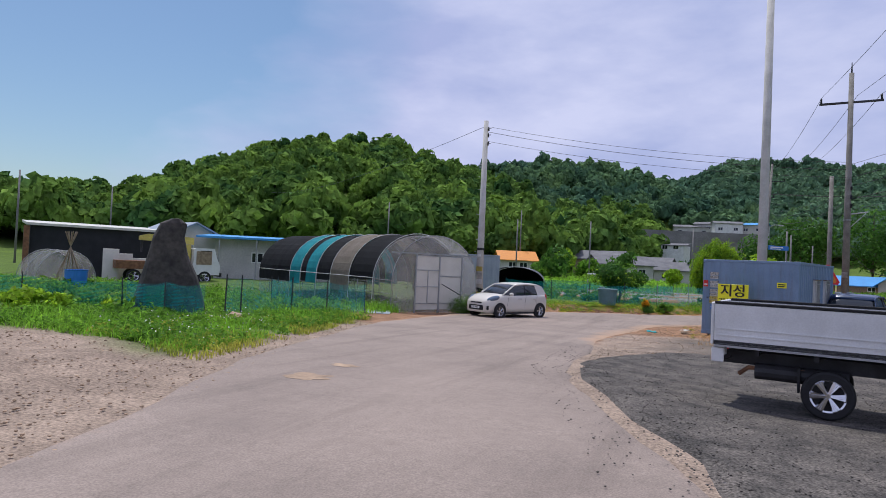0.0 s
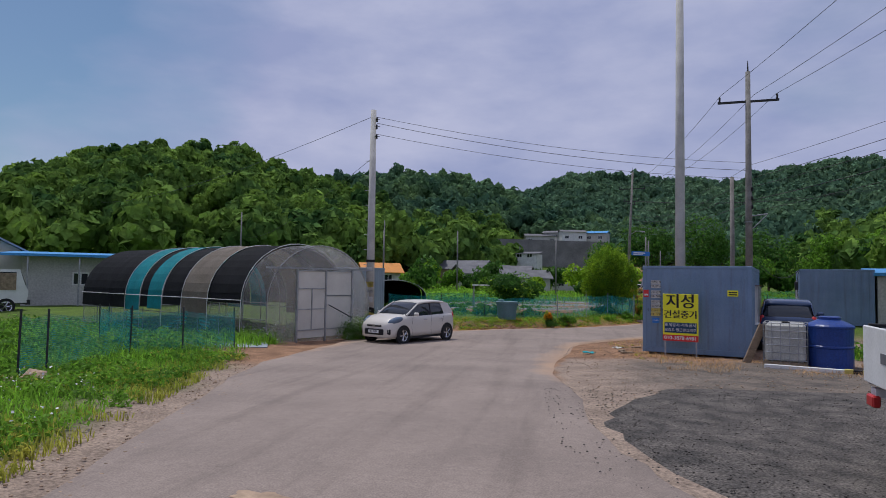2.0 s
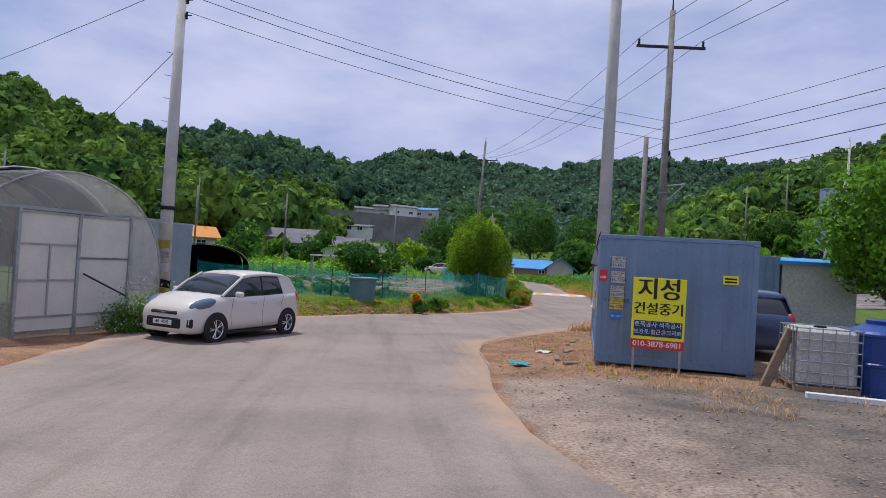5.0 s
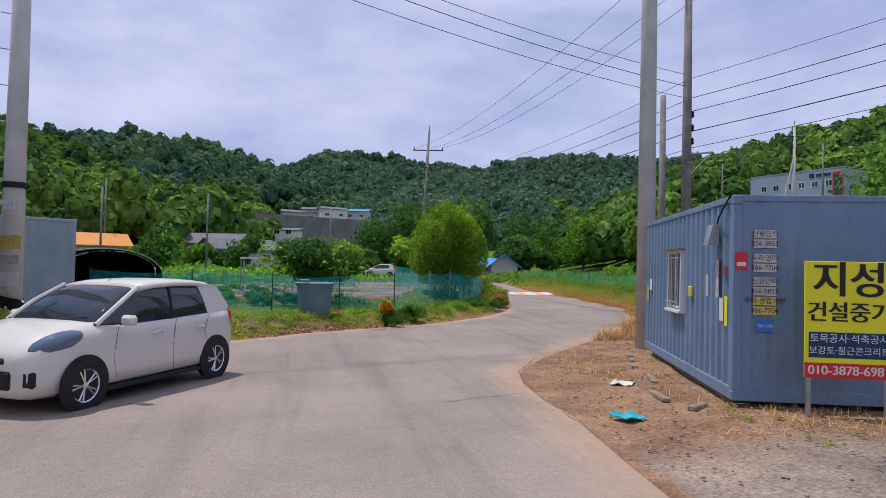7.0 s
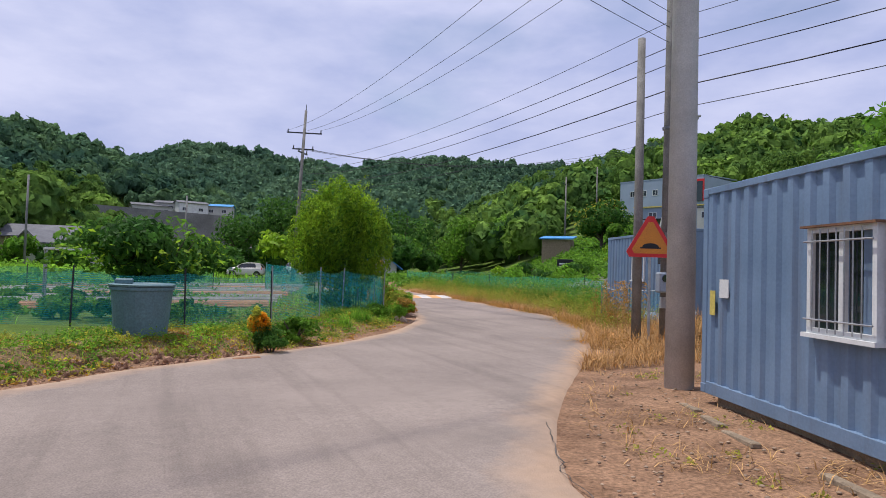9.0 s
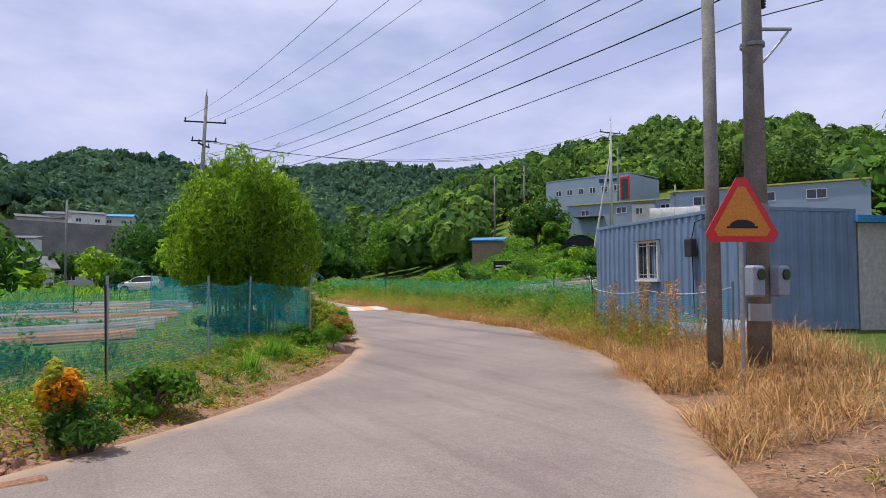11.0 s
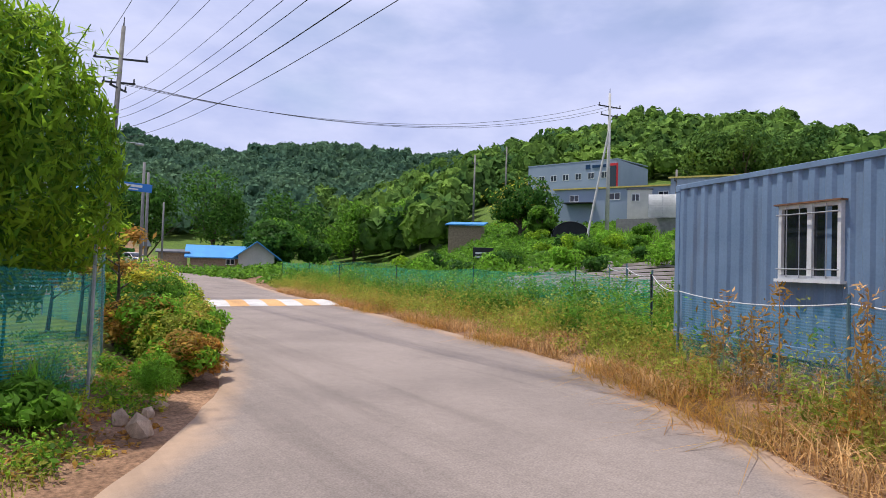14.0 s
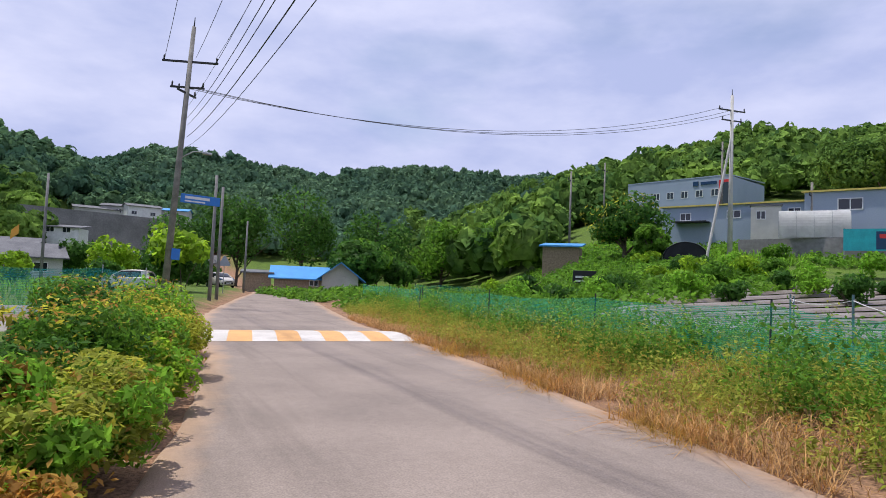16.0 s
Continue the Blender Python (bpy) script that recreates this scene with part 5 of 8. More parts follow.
def notices():
    """Stencilled and pasted notices on the container's end and side."""
    def note(x, z, w, h, mt, text="", size=0.08, ink=M_INK, label="pasted paper notice"):
        p = part("notice", boxes((x, -0.004, z, x + w, -0.001, z + h)), mt, kont, label)
        if text:
            writing(text, size, ink, pose(x + w / 2, -0.0045, z + h / 2, 90, 0, 0), p, depth=0.0008)
    for z, a in ((2.02, "신광인력"), (1.90, "356 0853"), (1.72, "우리인력"), (1.60, "366-7704"), (1.43, "신광인력"), (1.31, "356 0853"), (1.19, "우리 종합개발"), (1.07, "366-7704")):
        note(0.24, z, 0.27, 0.105, M_WALL if z > 1.25 else M_BAND, a, 0.085 if len(a) < 9 else 0.05)
    note(0.28, 0.86, 0.2, 0.15, M_SIGNBLUE, "356-0202", 0.05, M_WHITE, "blue sticker with white lettering")
    note(0.02, 1.62, 0.15, 0.22, M_REDSIGN, "", 0.05, M_WHITE, "red and white sticker")
    note(2.34, 1.70, 0.28, 0.17, M_YELLOW, "", 0.05)
    for dz in (0.03, 0.09):
        part("print_line", boxes((2.37, -0.006, 1.70 + dz, 2.59, -0.004, 1.735 + dz)), M_INK, kont)
    note(0.04, 1.67, 0.11, 0.05, M_WHITE)
    # long side: papers, intercom, lamp
    for y, z, w, h, mt in ((0.35, 0.95, 0.16, 0.3, M_WHITE), (0.2, 0.9, 0.1, 0.38, M_YELLOW), (0.55, 1.25, 0.12, 0.5, M_WALL), (1.0, 1.25, 0.1, 0.3, M_WALL), (0.25, 1.55, 0.12, 0.12, M_RED), (4.62, 1.2, 0.2, 0.22, M_WHITE), (4.92, 0.98, 0.12, 0.3, M_BAND)):
        p = part("notice", boxes((-0.006, y, z, -0.001, y + w, z + h)), mt, kont, "pasted paper notice")
    lamp = part("wall_lamp", prisms("y", ([(-0.16, 1.95), (-0.02, 1.95), (-0.02, 2.22), (-0.1, 2.22)], 0.5, 0.72)), M_STEEL, kont)
    part("cable", tubes(([(-0.02, 0.6, 2.2), (-0.06, 0.4, 2.3), (-0.03, 0.15, 2.5), (0.0, 0.05, 2.6)], 0.012), sides=5), M_BLACK, kont)
    part("yellow_tag", boxes((-0.03, 1.75, 1.2, 0.0, 1.95, 1.36), bevel=0.01), M_BAND, kont)
    part("timber_skid", boxes((0.1, 0.3, -0.13, 0.25, 5.0, 0.0), (2.7, 0.3, -0.13, 2.85, 5.0, 0.0)), M_WOOD, kont)


notices()


def ibc(m):
    t = thing("ibc_tank", m, "milky plastic liquid tank in a steel cage", "tank")
    part("bottle", boxes((0.04, 0.04, 0.16, 0.96, 1.0, 1.12), bevel=0.06), M_IBC, t)
    part("pallet", boxes((0, 0, 0, 1.0, 0.12, 0.12), (0, 0.45, 0, 1.0, 0.57, 0.12), (0, 0.92, 0, 1.0, 1.04, 0.12), (0, 0, 0.12, 1, 1.04, 0.15)), M_WOOD, t)
    for k in range(6):
        z = 0.2 + 0.185 * k
        part("cage_bar", tubes(([(0, 0, z), (1, 0, z), (1, 1.04, z), (0, 1.04, z), (0, 0, z)], 0.011), sides=5), M_STEEL, t)
    for k in range(6):
        for a in ((k / 5, 0, 0), (k / 5, 1.04, 0), (0, 1.04 * k / 5, 0), (1, 1.04 * k / 5, 0)):
            part("cage_bar", tubes(([(a[0], a[1], 0.14), (a[0], a[1], 1.14)], 0.011), sides=5), M_STEEL, t)
    bm = bmesh.new()
    lathe(bm, [(0.1, 1.11), (0.1, 1.15), (0.06, 1.16)], 14, (0.5, 0.5))
    part("lid", bm, M_BLACK, t)
    return t


ibc(pose(2.28, 21.55, zat(2.6, 22) - 0.02, 0, 0, -20))
tk = thing("water_tank", pose(3.86, 21.55, zat(3.9, 21.4)), "large blue round polyethylene water tank", "tank")
bm = bmesh.new()
lathe(bm, [(0.50, 0), (0.52, 0.03), (0.52, 0.5), (0.54, 0.52), (0.54, 0.56), (0.52, 0.58), (0.53, 1.0), (0.55, 1.02), (0.55, 1.06), (0.5, 1.1), (0.3, 1.2), (0.24, 1.22)], 32)
part("shell", bm, M_TANK, tk, smooth=False)
bm = bmesh.new()
lathe(bm, [(0.25, 1.21), (0.26, 1.28), (0.2, 1.3)], 20)
part("lid", bm, M_TANK, tk)
solid("plank", boxes((-0.9, -0.06, 0, 0.9, 0.06, 0.1), bevel=0.01), M_WHITE, pose(3.0, 20.75, zat(3, 20.75) - 0.02, 0, 0, -22), "pale weathered plank lying in dry grass", "plank")
solid("leaning_plank", boxes((-0.1, -0.03, 0, 0.1, 0.03, 1.15), bevel=0.01), M_WOOD, pose(1.95, 21.9, zat(1.9, 21.9) - 0.03, 8, 20, 10), "short weathered board leaning beside the tank", "plank")
kb = thing("hazard_kerb", pose(3.7, 20.35, zat(3.7, 20.35) - 0.03, 0, 0, -24), "low black and yellow striped kerb bar", "kerb")
for i in range(8):
    part("block", boxes((i * 0.18, 0, 0, i * 0.18 + 0.178, 0.12, 0.12), bevel=0.008), M_BLACK if i % 2 else M_BAND, kb)

# flyers, guard band and bands on the poles
def wrap(p, r, z0, z1, mt, a0=0, a1=360, name="flyer", label=""):
    bm = bmesh.new()
    n = max(3, int((a1 - a0) / 15))
    lo, hi = [], []
    for i in range(n + 1):
        a = radians(a0 + (a1 - a0) * i / n)
        lo.append(bm.verts.new((r * math.cos(a), r * math.sin(a), z0)))
        hi.append(bm.verts.new((r * math.cos(a), r * math.sin(a), z1)))
    for i in range(n):
        bm.faces.new((lo[i], lo[i + 1], hi[i + 1], hi[i]))
    bmesh.ops.solidify(bm, geom=bm.faces[:], thickness=-0.004)
    return part(name, bm, mt, p, label)


def stripes(p, r, z0, z1, n=4):
    for i in range(n):
        h = (z1 - z0) / n
        bm = bmesh.new()
        k = 20
        lo, hi = [], []
        for j in range(k + 1):
            a = math.tau * j / k
            sl = 0.30 * (j / k if j <= k / 2 else 1 - j / k)
            lo.append(bm.verts.new((r * math.cos(a), r * math.sin(a), z0 + h * i + sl)))
            hi.append(bm.verts.new((r * math.cos(a), r * math.sin(a), z0 + h * (i + 1) + sl)))
        for j in range(k):
            bm.faces.new((lo[j], lo[j + 1], hi[j + 1], hi[j]))
        bmesh.ops.solidify(bm, geom=bm.faces[:], thickness=-0.005)
        part("guard_stripe", bm, M_BLACK if i % 2 else M_BAND, p)


stripes(poleA, 0.193, 0.45, 1.25)
for z0, z1, a0, a1, mt in ((2.1, 2.32, 215, 330, M_BAND), (1.85, 2.0, 230, 320, M_WALL), (1.5, 1.72, 220, 330, M_WHITE), (2.75, 2.9, 240, 300, M_WHITE)):
    wrap(poleA, 0.186, z0, z1, mt, a0, a1, label="pasted flyer")
fly = wrap(poleA, 0.184, 3.1, 3.2, M_DARK, 0, 360, "steel_band")
for z in (7.9, 8.3, 8.6):
    insulator(poleA, 0.16, -0.05, z - zA - 0.35, 0.2, 0.045)
    part("insulator_pin", tubes(([(0, 0, z - zA - 0.25), (0.3, -0.1, z - zA - 0.25)], 0.015)), M_DARK, poleA)
for z in (3.0, 3.6, 4.2, 4.8, 5.4, 6.0, 6.6, 7.2):
    part("step_bolt", tubes(([(-0.12, 0, z), (-0.3, 0, z + 0.02)], 0.01), sides=5), M_STEEL, poleA)
wrap(pylon, 0.176, 1.05, 1.3, M_WHITE, 160, 300, label="white notice sheet with red print")
wrap(pylon, 0.172, 2.5, 2.75, M_WALL, 200, 290, label="grey printed notice")
wrap(pylon, 0.172, 5.1, 5.16, M_STEEL, 0, 360, "steel_band")
for i, (x, y) in enumerate(((-0.28, -0.12), (0.16, -0.22))):
    b = part("meter_box", boxes((x - 0.13, y - 0.1, 1.4, x + 0.13, y + 0.08, 1.85), bevel=0.03), M_CONT_LT, pylon)
    part("dial_cover", tubes(([(x, y - 0.1, 1.72), (x, y - 0.13, 1.72)], 0.08), sides=14), M_GLASS, b)

# triangular warning sign
ts = thing("warning_sign", pose(4.66, 33.6, zat(4.66, 33.6), 0, 0, -28), "red-edged orange triangular speed bump warning sign on a post", "traffic sign")
part("post", tubes(([(0, 0.03, -0.2), (0, 0.03, 2.75)], 0.03)), M_STEEL, ts)


def triangle(r, z, y0, y1, cut=0.12):
    pts = []
    for k in range(3):
        a = math.pi / 2 + k * math.tau / 3
        for da in (-cut, cut):
            pts.append((r * math.cos(a + da), z + r * math.sin(a + da)))
    return prisms("y", (pts, y0, y1))


part("border", triangle(0.56, 2.32, -0.02, 0.0), M_REDSIGN, ts, "red triangular border")
part("field", triangle(0.43, 2.32, -0.026, -0.02), M_ORANGE, ts, "orange field")
hump = [(-0.22, 2.17), (0.22, 2.17), (0.22, 2.2)] + [(0.18 * math.cos(a * math.pi / 8), 2.2 + 0.09 * math.sin(a * math.pi / 8)) for a in range(9)] + [(-0.22, 2.2)]
part("hump_symbol", prisms("y", (hump, -0.031, -0.026)), M_INK, ts)


# ---- foliage builders ----
def leaves(rng, centres, out, size, slim=0.45, droop=0.0, ragged=0.6):
    """Folded leaf blades at the given places, turned roughly outwards."""
    n = len(centres)
    nrm = out + rng.normal(0, ragged, (n, 3))
    nrm /= np.linalg.norm(nrm, axis=1)[:, None] + 1e-9
    u = np.cross(nrm, rng.normal(size=(n, 3)))
    u[:, 2] -= droop
    u /= np.linalg.norm(u, axis=1)[:, None] + 1e-9
    v = np.cross(nrm, u)
    s = (size * rng.uniform(0.6, 1.4, n))[:, None]
    q = np.stack([centres - u * s, centres - v * s * slim + nrm * s * 0.15, centres + u * s, centres + v * s * slim + nrm * s * 0.15], 1)
    return q.reshape(-1, 3)


def cloud(rng, n, r, lumps=9, fill=0.35):
    """Points in a lumpy ball with gaps, and their outward directions."""
    c = rng.normal(size=(lumps, 3))
    c /= np.linalg.norm(c, axis=1)[:, None]
    c *= rng.uniform(0.35, 0.72, (lumps, 1))
    k = rng.integers(0, lumps, n)
    d = rng.normal(size=(n, 3))
    d /= np.linalg.norm(d, axis=1)[:, None]
    p = c[k] + d * (rng.uniform(fill, 1, (n, 1)) ** 0.5) * rng.uniform(0.28, 0.48, (lumps, 1))[k]
    o = p / (np.linalg.norm(p, axis=1)[:, None] + 1e-9) * 0.6 + d * 0.4
    return p * r, o


def quads_of(v):
    return np.arange(len(v)).reshape(-1, 4)


def bush(name, x, y, r, n, size, material, label, z0=None, category="shrub", stems=5, slim=0.45, lumps=11, extra=(), base=0.0, group="", ragged=0.6):
    """A shrub: stems from one root and a crown of separate leaves."""
    z = zat(x, y) if z0 is None else z0
    b = thing(name, pose(x, y, z - 0.03), label, category, group)
    r = np.array(r, dtype=float)
    p, o = cloud(rng, n, r, lumps)
    p = p + [0, 0, r[2] + base]
    keep = p[:, 2] > 0.03
    p, o = p[keep], o[keep]
    me = big_mesh("foliage", leaves(rng, p, o, size, slim, ragged=ragged), np.arange(len(p) * 4).reshape(-1, 4), material)
    part("foliage", me, None, b)
    # extra colours go only on the outer, upper part of the crown
    for mt, cnt, sz in extra:
        p, o = cloud(rng, cnt, r * 1.03, lumps, 0.8)
        p = p + [0, 0, r[2] + base]
        p = p[p[:, 2] > r[2] * 0.5 + base]
        part("young_leaves", big_mesh("young_leaves", leaves(rng, p, np.tile([0, 0, 1.0], (len(p), 1)), sz, slim), np.arange(len(p) * 4).reshape(-1, 4), mt), None, b)
    for k in range(stems):
        a = rng.uniform(0, 6.28)
        e = Vector((math.cos(a) * r[0] * 0.5, math.sin(a) * r[1] * 0.5, base + r[2] * rng.uniform(0.9, 1.5)))
        part("stem", tubes(([(e.x * 0.1, e.y * 0.1, 0), (e.x * 0.35, e.y * 0.35, e.z * 0.45), tuple(e)], 0.02 + 0.012 * r[2], 0.008), sides=5), M_BARK, b)
    return b


def tree(x, y, height, crown, n, size, material, label, trunk=0.16, low=0.35, lumps=14, slim=0.5, extra=()):
    z = zat(x, y)
    t = thing("tree", pose(x, y, z - 0.1), label, "tree")
    ch = height * (1 - low) / 2
    p, o = cloud(rng, n, np.array([crown, crown, ch]), lumps)
    p = p + [0, 0, height - ch]
    part("crown", big_mesh("crown", leaves(rng, p, o, size, slim), quads_of(np.zeros((len(p) * 4, 1))), material), None, t)
    for mt, cnt, sz in extra:
        p, o = cloud(rng, cnt, np.array([crown, crown, ch]) * 1.03, lumps, 0.9)
        p = p + [0, 0, height - ch]
        part("blossom", big_mesh("blossom", leaves(rng, p, o, sz, 0.25), quads_of(np.zeros((len(p) * 4, 1))), mt), None, t)
    part("trunk", tubes(([(0, 0, 0), (0.08, 0.03, height * low * 0.7), (0.02, -0.04, height * 0.62), (0, 0, height * 0.85)], trunk, trunk * 0.25), sides=8), M_BARK, t)
    for k in range(6):
        a = k * 1.05 + rng.uniform(-0.3, 0.3)
        z1 = height * (low * 0.75 + 0.05 * k)
        part("limb", tubes(([(0.03, 0, z1), (math.cos(a) * crown * 0.35, math.sin(a) * crown * 0.35, z1 + ch * 0.5), (math.cos(a) * crown * 0.7, math.sin(a) * crown * 0.7, z1 + ch * 0.8)], trunk * 0.45, trunk * 0.1), sides=5), M_BARK, t)
    return t


def blades(name, pts, height, width, material, label, lean=0.5, per=1, category="grass", spread=0.0, curl=0.25):
    """Bent tapering blades rooted at pts (n x 3)."""
    pts = np.repeat(np.asarray(pts, dtype=float), per, axis=0)
    n = len(pts)
    if spread:
        pts = pts + np.concatenate([rng.normal(0, spread, (n, 2)), np.zeros((n, 1))], 1)
    a = rng.uniform(0, 6.283, n)
    d = np.stack([np.cos(a), np.sin(a), np.zeros(n)], 1)
    s = np.stack([-np.sin(a), np.cos(a), np.zeros(n)], 1)
    h = height * rng.uniform(0.45, 1.25, n)
    ln = lean * rng.uniform(0.1, 1.2, n)
    w = width * rng.uniform(0.6, 1.3, n)
    up = np.array([0, 0, 1.0])
    rows = []
    for f, ww in ((0, 1.0), (0.55, 0.8), (1.0, 0.12)):
        c = pts + up * (h * (f - curl * ln * f * f))[:, None] + d * (h * ln * f * f)[:, None]
        rows += [c - s * (w * ww * 0.5)[:, None], c + s * (w * ww * 0.5)[:, None]]
    v = np.stack(rows, 1).reshape(-1, 3)
    i = (np.arange(n) * 6)[:, None]
    q = np.concatenate([i + [0, 1, 3, 2], i + [2, 3, 5, 4]], 0)
    return tagged(new(name, big_mesh(name, v, q, material)), label, category, kind="stuff")


def verge(side, y0, y1, d0, d1, n, power=1.0):
    """Places beside the road, d metres out from its edge."""
    y = rng.uniform(y0, y1, n)
    d = d0 + (d1 - d0) * rng.uniform(0, 1, n) ** power
    x = edge_x(ROAD_L, y) - d / 0.75 if side == "l" else edge_x(ROAD_R, y) + d / 0.75
    return np.stack([x, y, lie(x, y) - 0.01], 1)


def patch(x0, x1, y0, y1, n):
    x, y = rng.uniform(x0, x1, n), rng.uniform(y0, y1, n)
    return np.stack([x, y, lie(x, y) - 0.01], 1)


def clumpy(pts, scale=0.7, cut=0.0):
    k = np.array([noise.noise((p[0] * scale, p[1] * scale, 5.0)) for p in pts])
    return pts[k > cut]


def weeds(name, pts, per, r, h, size, material, label, slim=0.45, category="weeds"):
    """Low leafy weeds: tufts of small leaves round each root."""
    pts = np.asarray(pts, dtype=float)
    s = np.repeat(rng.uniform(0.5, 1.3, len(pts)), per)
    c = np.repeat(pts, per, axis=0)
    n = len(c)
    a, q = rng.uniform(0, 6.283, n), rng.uniform(0, 1, n) ** 0.6
    zz = rng.uniform(0.05, 1, n)
    c = c + np.stack([np.cos(a) * q * r * s, np.sin(a) * q * r * s, zz * h * s * (1.1 - 0.6 * q)], 1)
    v = leaves(rng, c, np.tile([0, 0, 1.0], (n, 1)), size, slim, 0.0, 0.7)
    return tagged(new(name, big_mesh(name, v, quads_of(v), material)), label, category, kind="stuff")


# ---- verges ----
weeds("leafy_weeds", clumpy(verge("l", 7.8, 19.0, 0.6, 5.5, 1500), 0.6, -0.2), 22, 0.2, 0.3, 0.045, M_LEAF, "leafy green weeds in the roadside grass")
weeds("leafy_weeds", clumpy(verge("l", 7.8, 19.0, 0.5, 2.5, 420), 0.6, 0.0), 22, 0.16, 0.22, 0.035, M_OLIVE, "yellowing leafy weeds in the roadside grass")
weeds("patch_leaves", clumpy(patch(-36, -12, 11, 28, 1100), 0.3, -0.2), 26, 0.35, 0.45, 0.09, M_LEAF, "leafy green vegetable patch", category="crops")
weeds("bank_weeds", clumpy(verge("l", 30.5, 46, 0.3, 2.6, 1000), 0.9, -0.12), 26, 0.16, 0.2, 0.03, M_LEAF, "low green weeds on the earth bank")
weeds("bank_weeds", clumpy(verge("l", 30.5, 44, 0.15, 1.9, 520), 0.9, 0.0), 26, 0.15, 0.14, 0.026, M_LEAF_YELLOW, "low yellowing weeds on the earth bank")
weeds("garden_leaves", clumpy(patch(-20, -2.5, 38, 60, 900), 0.4, -0.1), 22, 0.32, 0.34, 0.085, M_LEAF, "rows of leafy green crops", category="crops")
weeds("verge_leaves", clumpy(verge("r", 37, 72, 0.3, 3.4, 2500), 0.6, -0.25), 26, 0.2, 0.58, 0.04, M_OLIVE, "olive leafy weeds on the verge")
weeds("verge_leaves", clumpy(verge("r", 39, 72, 1.2, 5.5, 2300), 0.5, -0.15), 26, 0.25, 0.85, 0.05, M_LEAF, "green leafy weeds by the net fence")
weeds("verge_leaves", clumpy(verge("r", 33, 70, 0.5, 2.4, 1300), 0.7, 0.0), 24, 0.16, 0.5, 0.032, M_LEAF_RUST, "rusty seeding weeds on the verge", 0.25)
weeds("lot_leaves", clumpy(patch(5.5, 14, 19.5, 26, 420), 0.5, -0.2), 26, 0.28, 0.45, 0.08, M_LEAF, "green vegetable rows behind the tank", category="crops")
weeds("apron_leaves", clumpy(verge("l", 21.8, 29.5, 1.2, 2.6, 260), 0.8, -0.2), 26, 0.2, 0.55, 0.045, M_LEAF, "green flowering weeds by the greenhouse")
weeds("slope_leaves", clumpy(patch(14, 70, 62, 105, 4200), 0.1, -0.25), 14, 0.7, 0.8, 0.22, M_LEAF, "rough green growth on the slope")
blades("verge_grass", clumpy(verge("l", 7.7, 19.2, 0.7, 5.5, 22000), 0.8, -0.25), 0.17, 0.016, M_GRASS, "lush green roadside grass", 1.2)
blades("verge_weeds", clumpy(verge("l", 8.0, 18.5, 0.9, 6.5, 3500), 0.5, 0.05), 0.34, 0.02, M_GRASS, "tall green weeds on the verge", 0.8, category="weeds")
weeds("white_flowers", clumpy(verge("l", 22.5, 29.8, 1.3, 2.4, 130), 0.8, -0.2), 9, 0.22, 0.75, 0.022, M_WHITE, "small white flower heads on the weeds", 0.8, "flowers")
weeds("white_flowers", clumpy(verge("l", 8.2, 12.5, 0.8, 2.6, 60), 0.8, -0.2), 5, 0.2, 0.45, 0.02, M_WHITE, "small white flower heads on the verge", 0.8, "flowers")
blades("yellow_grass", clumpy(verge("l", 7.4, 18, 0.35, 1.3, 4500), 0.9, -0.1), 0.15, 0.016, M_OLIVE, "yellowing grass along the gravel edge", 0.8)
blades("patch_grass", clumpy(patch(-34, -11.5, 13, 27, 16000), 0.35, -0.2), 0.25, 0.03, M_GRASS, "overgrown green vegetable patch", 1.0)
blades("apron_weeds", clumpy(verge("l", 21.5, 29.5, 1.2, 2.8, 2600), 0.8, -0.1), 0.4, 0.025, M_GRASS, "green weeds by the greenhouse door", 0.5, category="weeds")
blades("island_grass", clumpy(verge("l", 29.5, 41, 0.25, 1.6, 11000), 1.0, -0.05), 0.09, 0.009, M_OLIVE, "yellow-green grass on the bank", 0.9)
blades("island_weeds", clumpy(verge("l", 31, 44, 0.75, 2.6, 6500), 0.9, 0.05), 0.15, 0.009, M_GRASS, "green weeds on the earth bank", 1.1, category="weeds")
weeds("bank_leaves", clumpy(verge("l", 31.5, 44, 0.3, 3.2, 1300), 1.7, 0.0), 34, 0.13, 0.15, 0.022, M_OLIVE, "low yellow-green weeds on the earth bank")
weeds("bank_leaves", clumpy(verge("l", 31.5, 44, 0.35, 3.0, 900), 1.5, 0.12), 34, 0.13, 0.22, 0.022, M_GRASS, "low green weeds on the earth bank")
weeds("fallen_leaves", clumpy(verge("l", 31, 44, 0.2, 3.2, 1500), 0.8, -0.3), 9, 0.2, 0.03, 0.035, M_LEAF_RUST, "reddish brown leaf litter on the bank", category="leaf litter")
gpts = patch(-20, 1, 37.5, 66, 14000)
gpts = gpts[gpts[:, 0] < edge_x(ROAD_L, gpts[:, 1]) - 3.6]
blades("garden_grass", clumpy(gpts, 0.4, 0.0), 0.25, 0.03, M_GRASS, "green crops and weeds in the garden", 0.7)
tuft = np.array([(-0.3, 39.1), (0.0, 39.3), (0.95, 41.6), (1.05, 42.0), (-0.9, 38.0)])
tuft = np.column_stack([tuft, lie(tuft[:, 0], tuft[:, 1]) - 0.01])
blades("long_grass", tuft, 0.4, 0.012, M_GRASS, "fresh green tufts of long grass on the bank", 0.7, per=130, spread=0.07)
blades("straw_verge", clumpy(verge("r", 31.5, 66, 0.0, 2.0, 30000, 1.3), 0.55, -0.3), 0.34, 0.011, M_STRAW, "matted dry straw grass along the lane", 1.7)
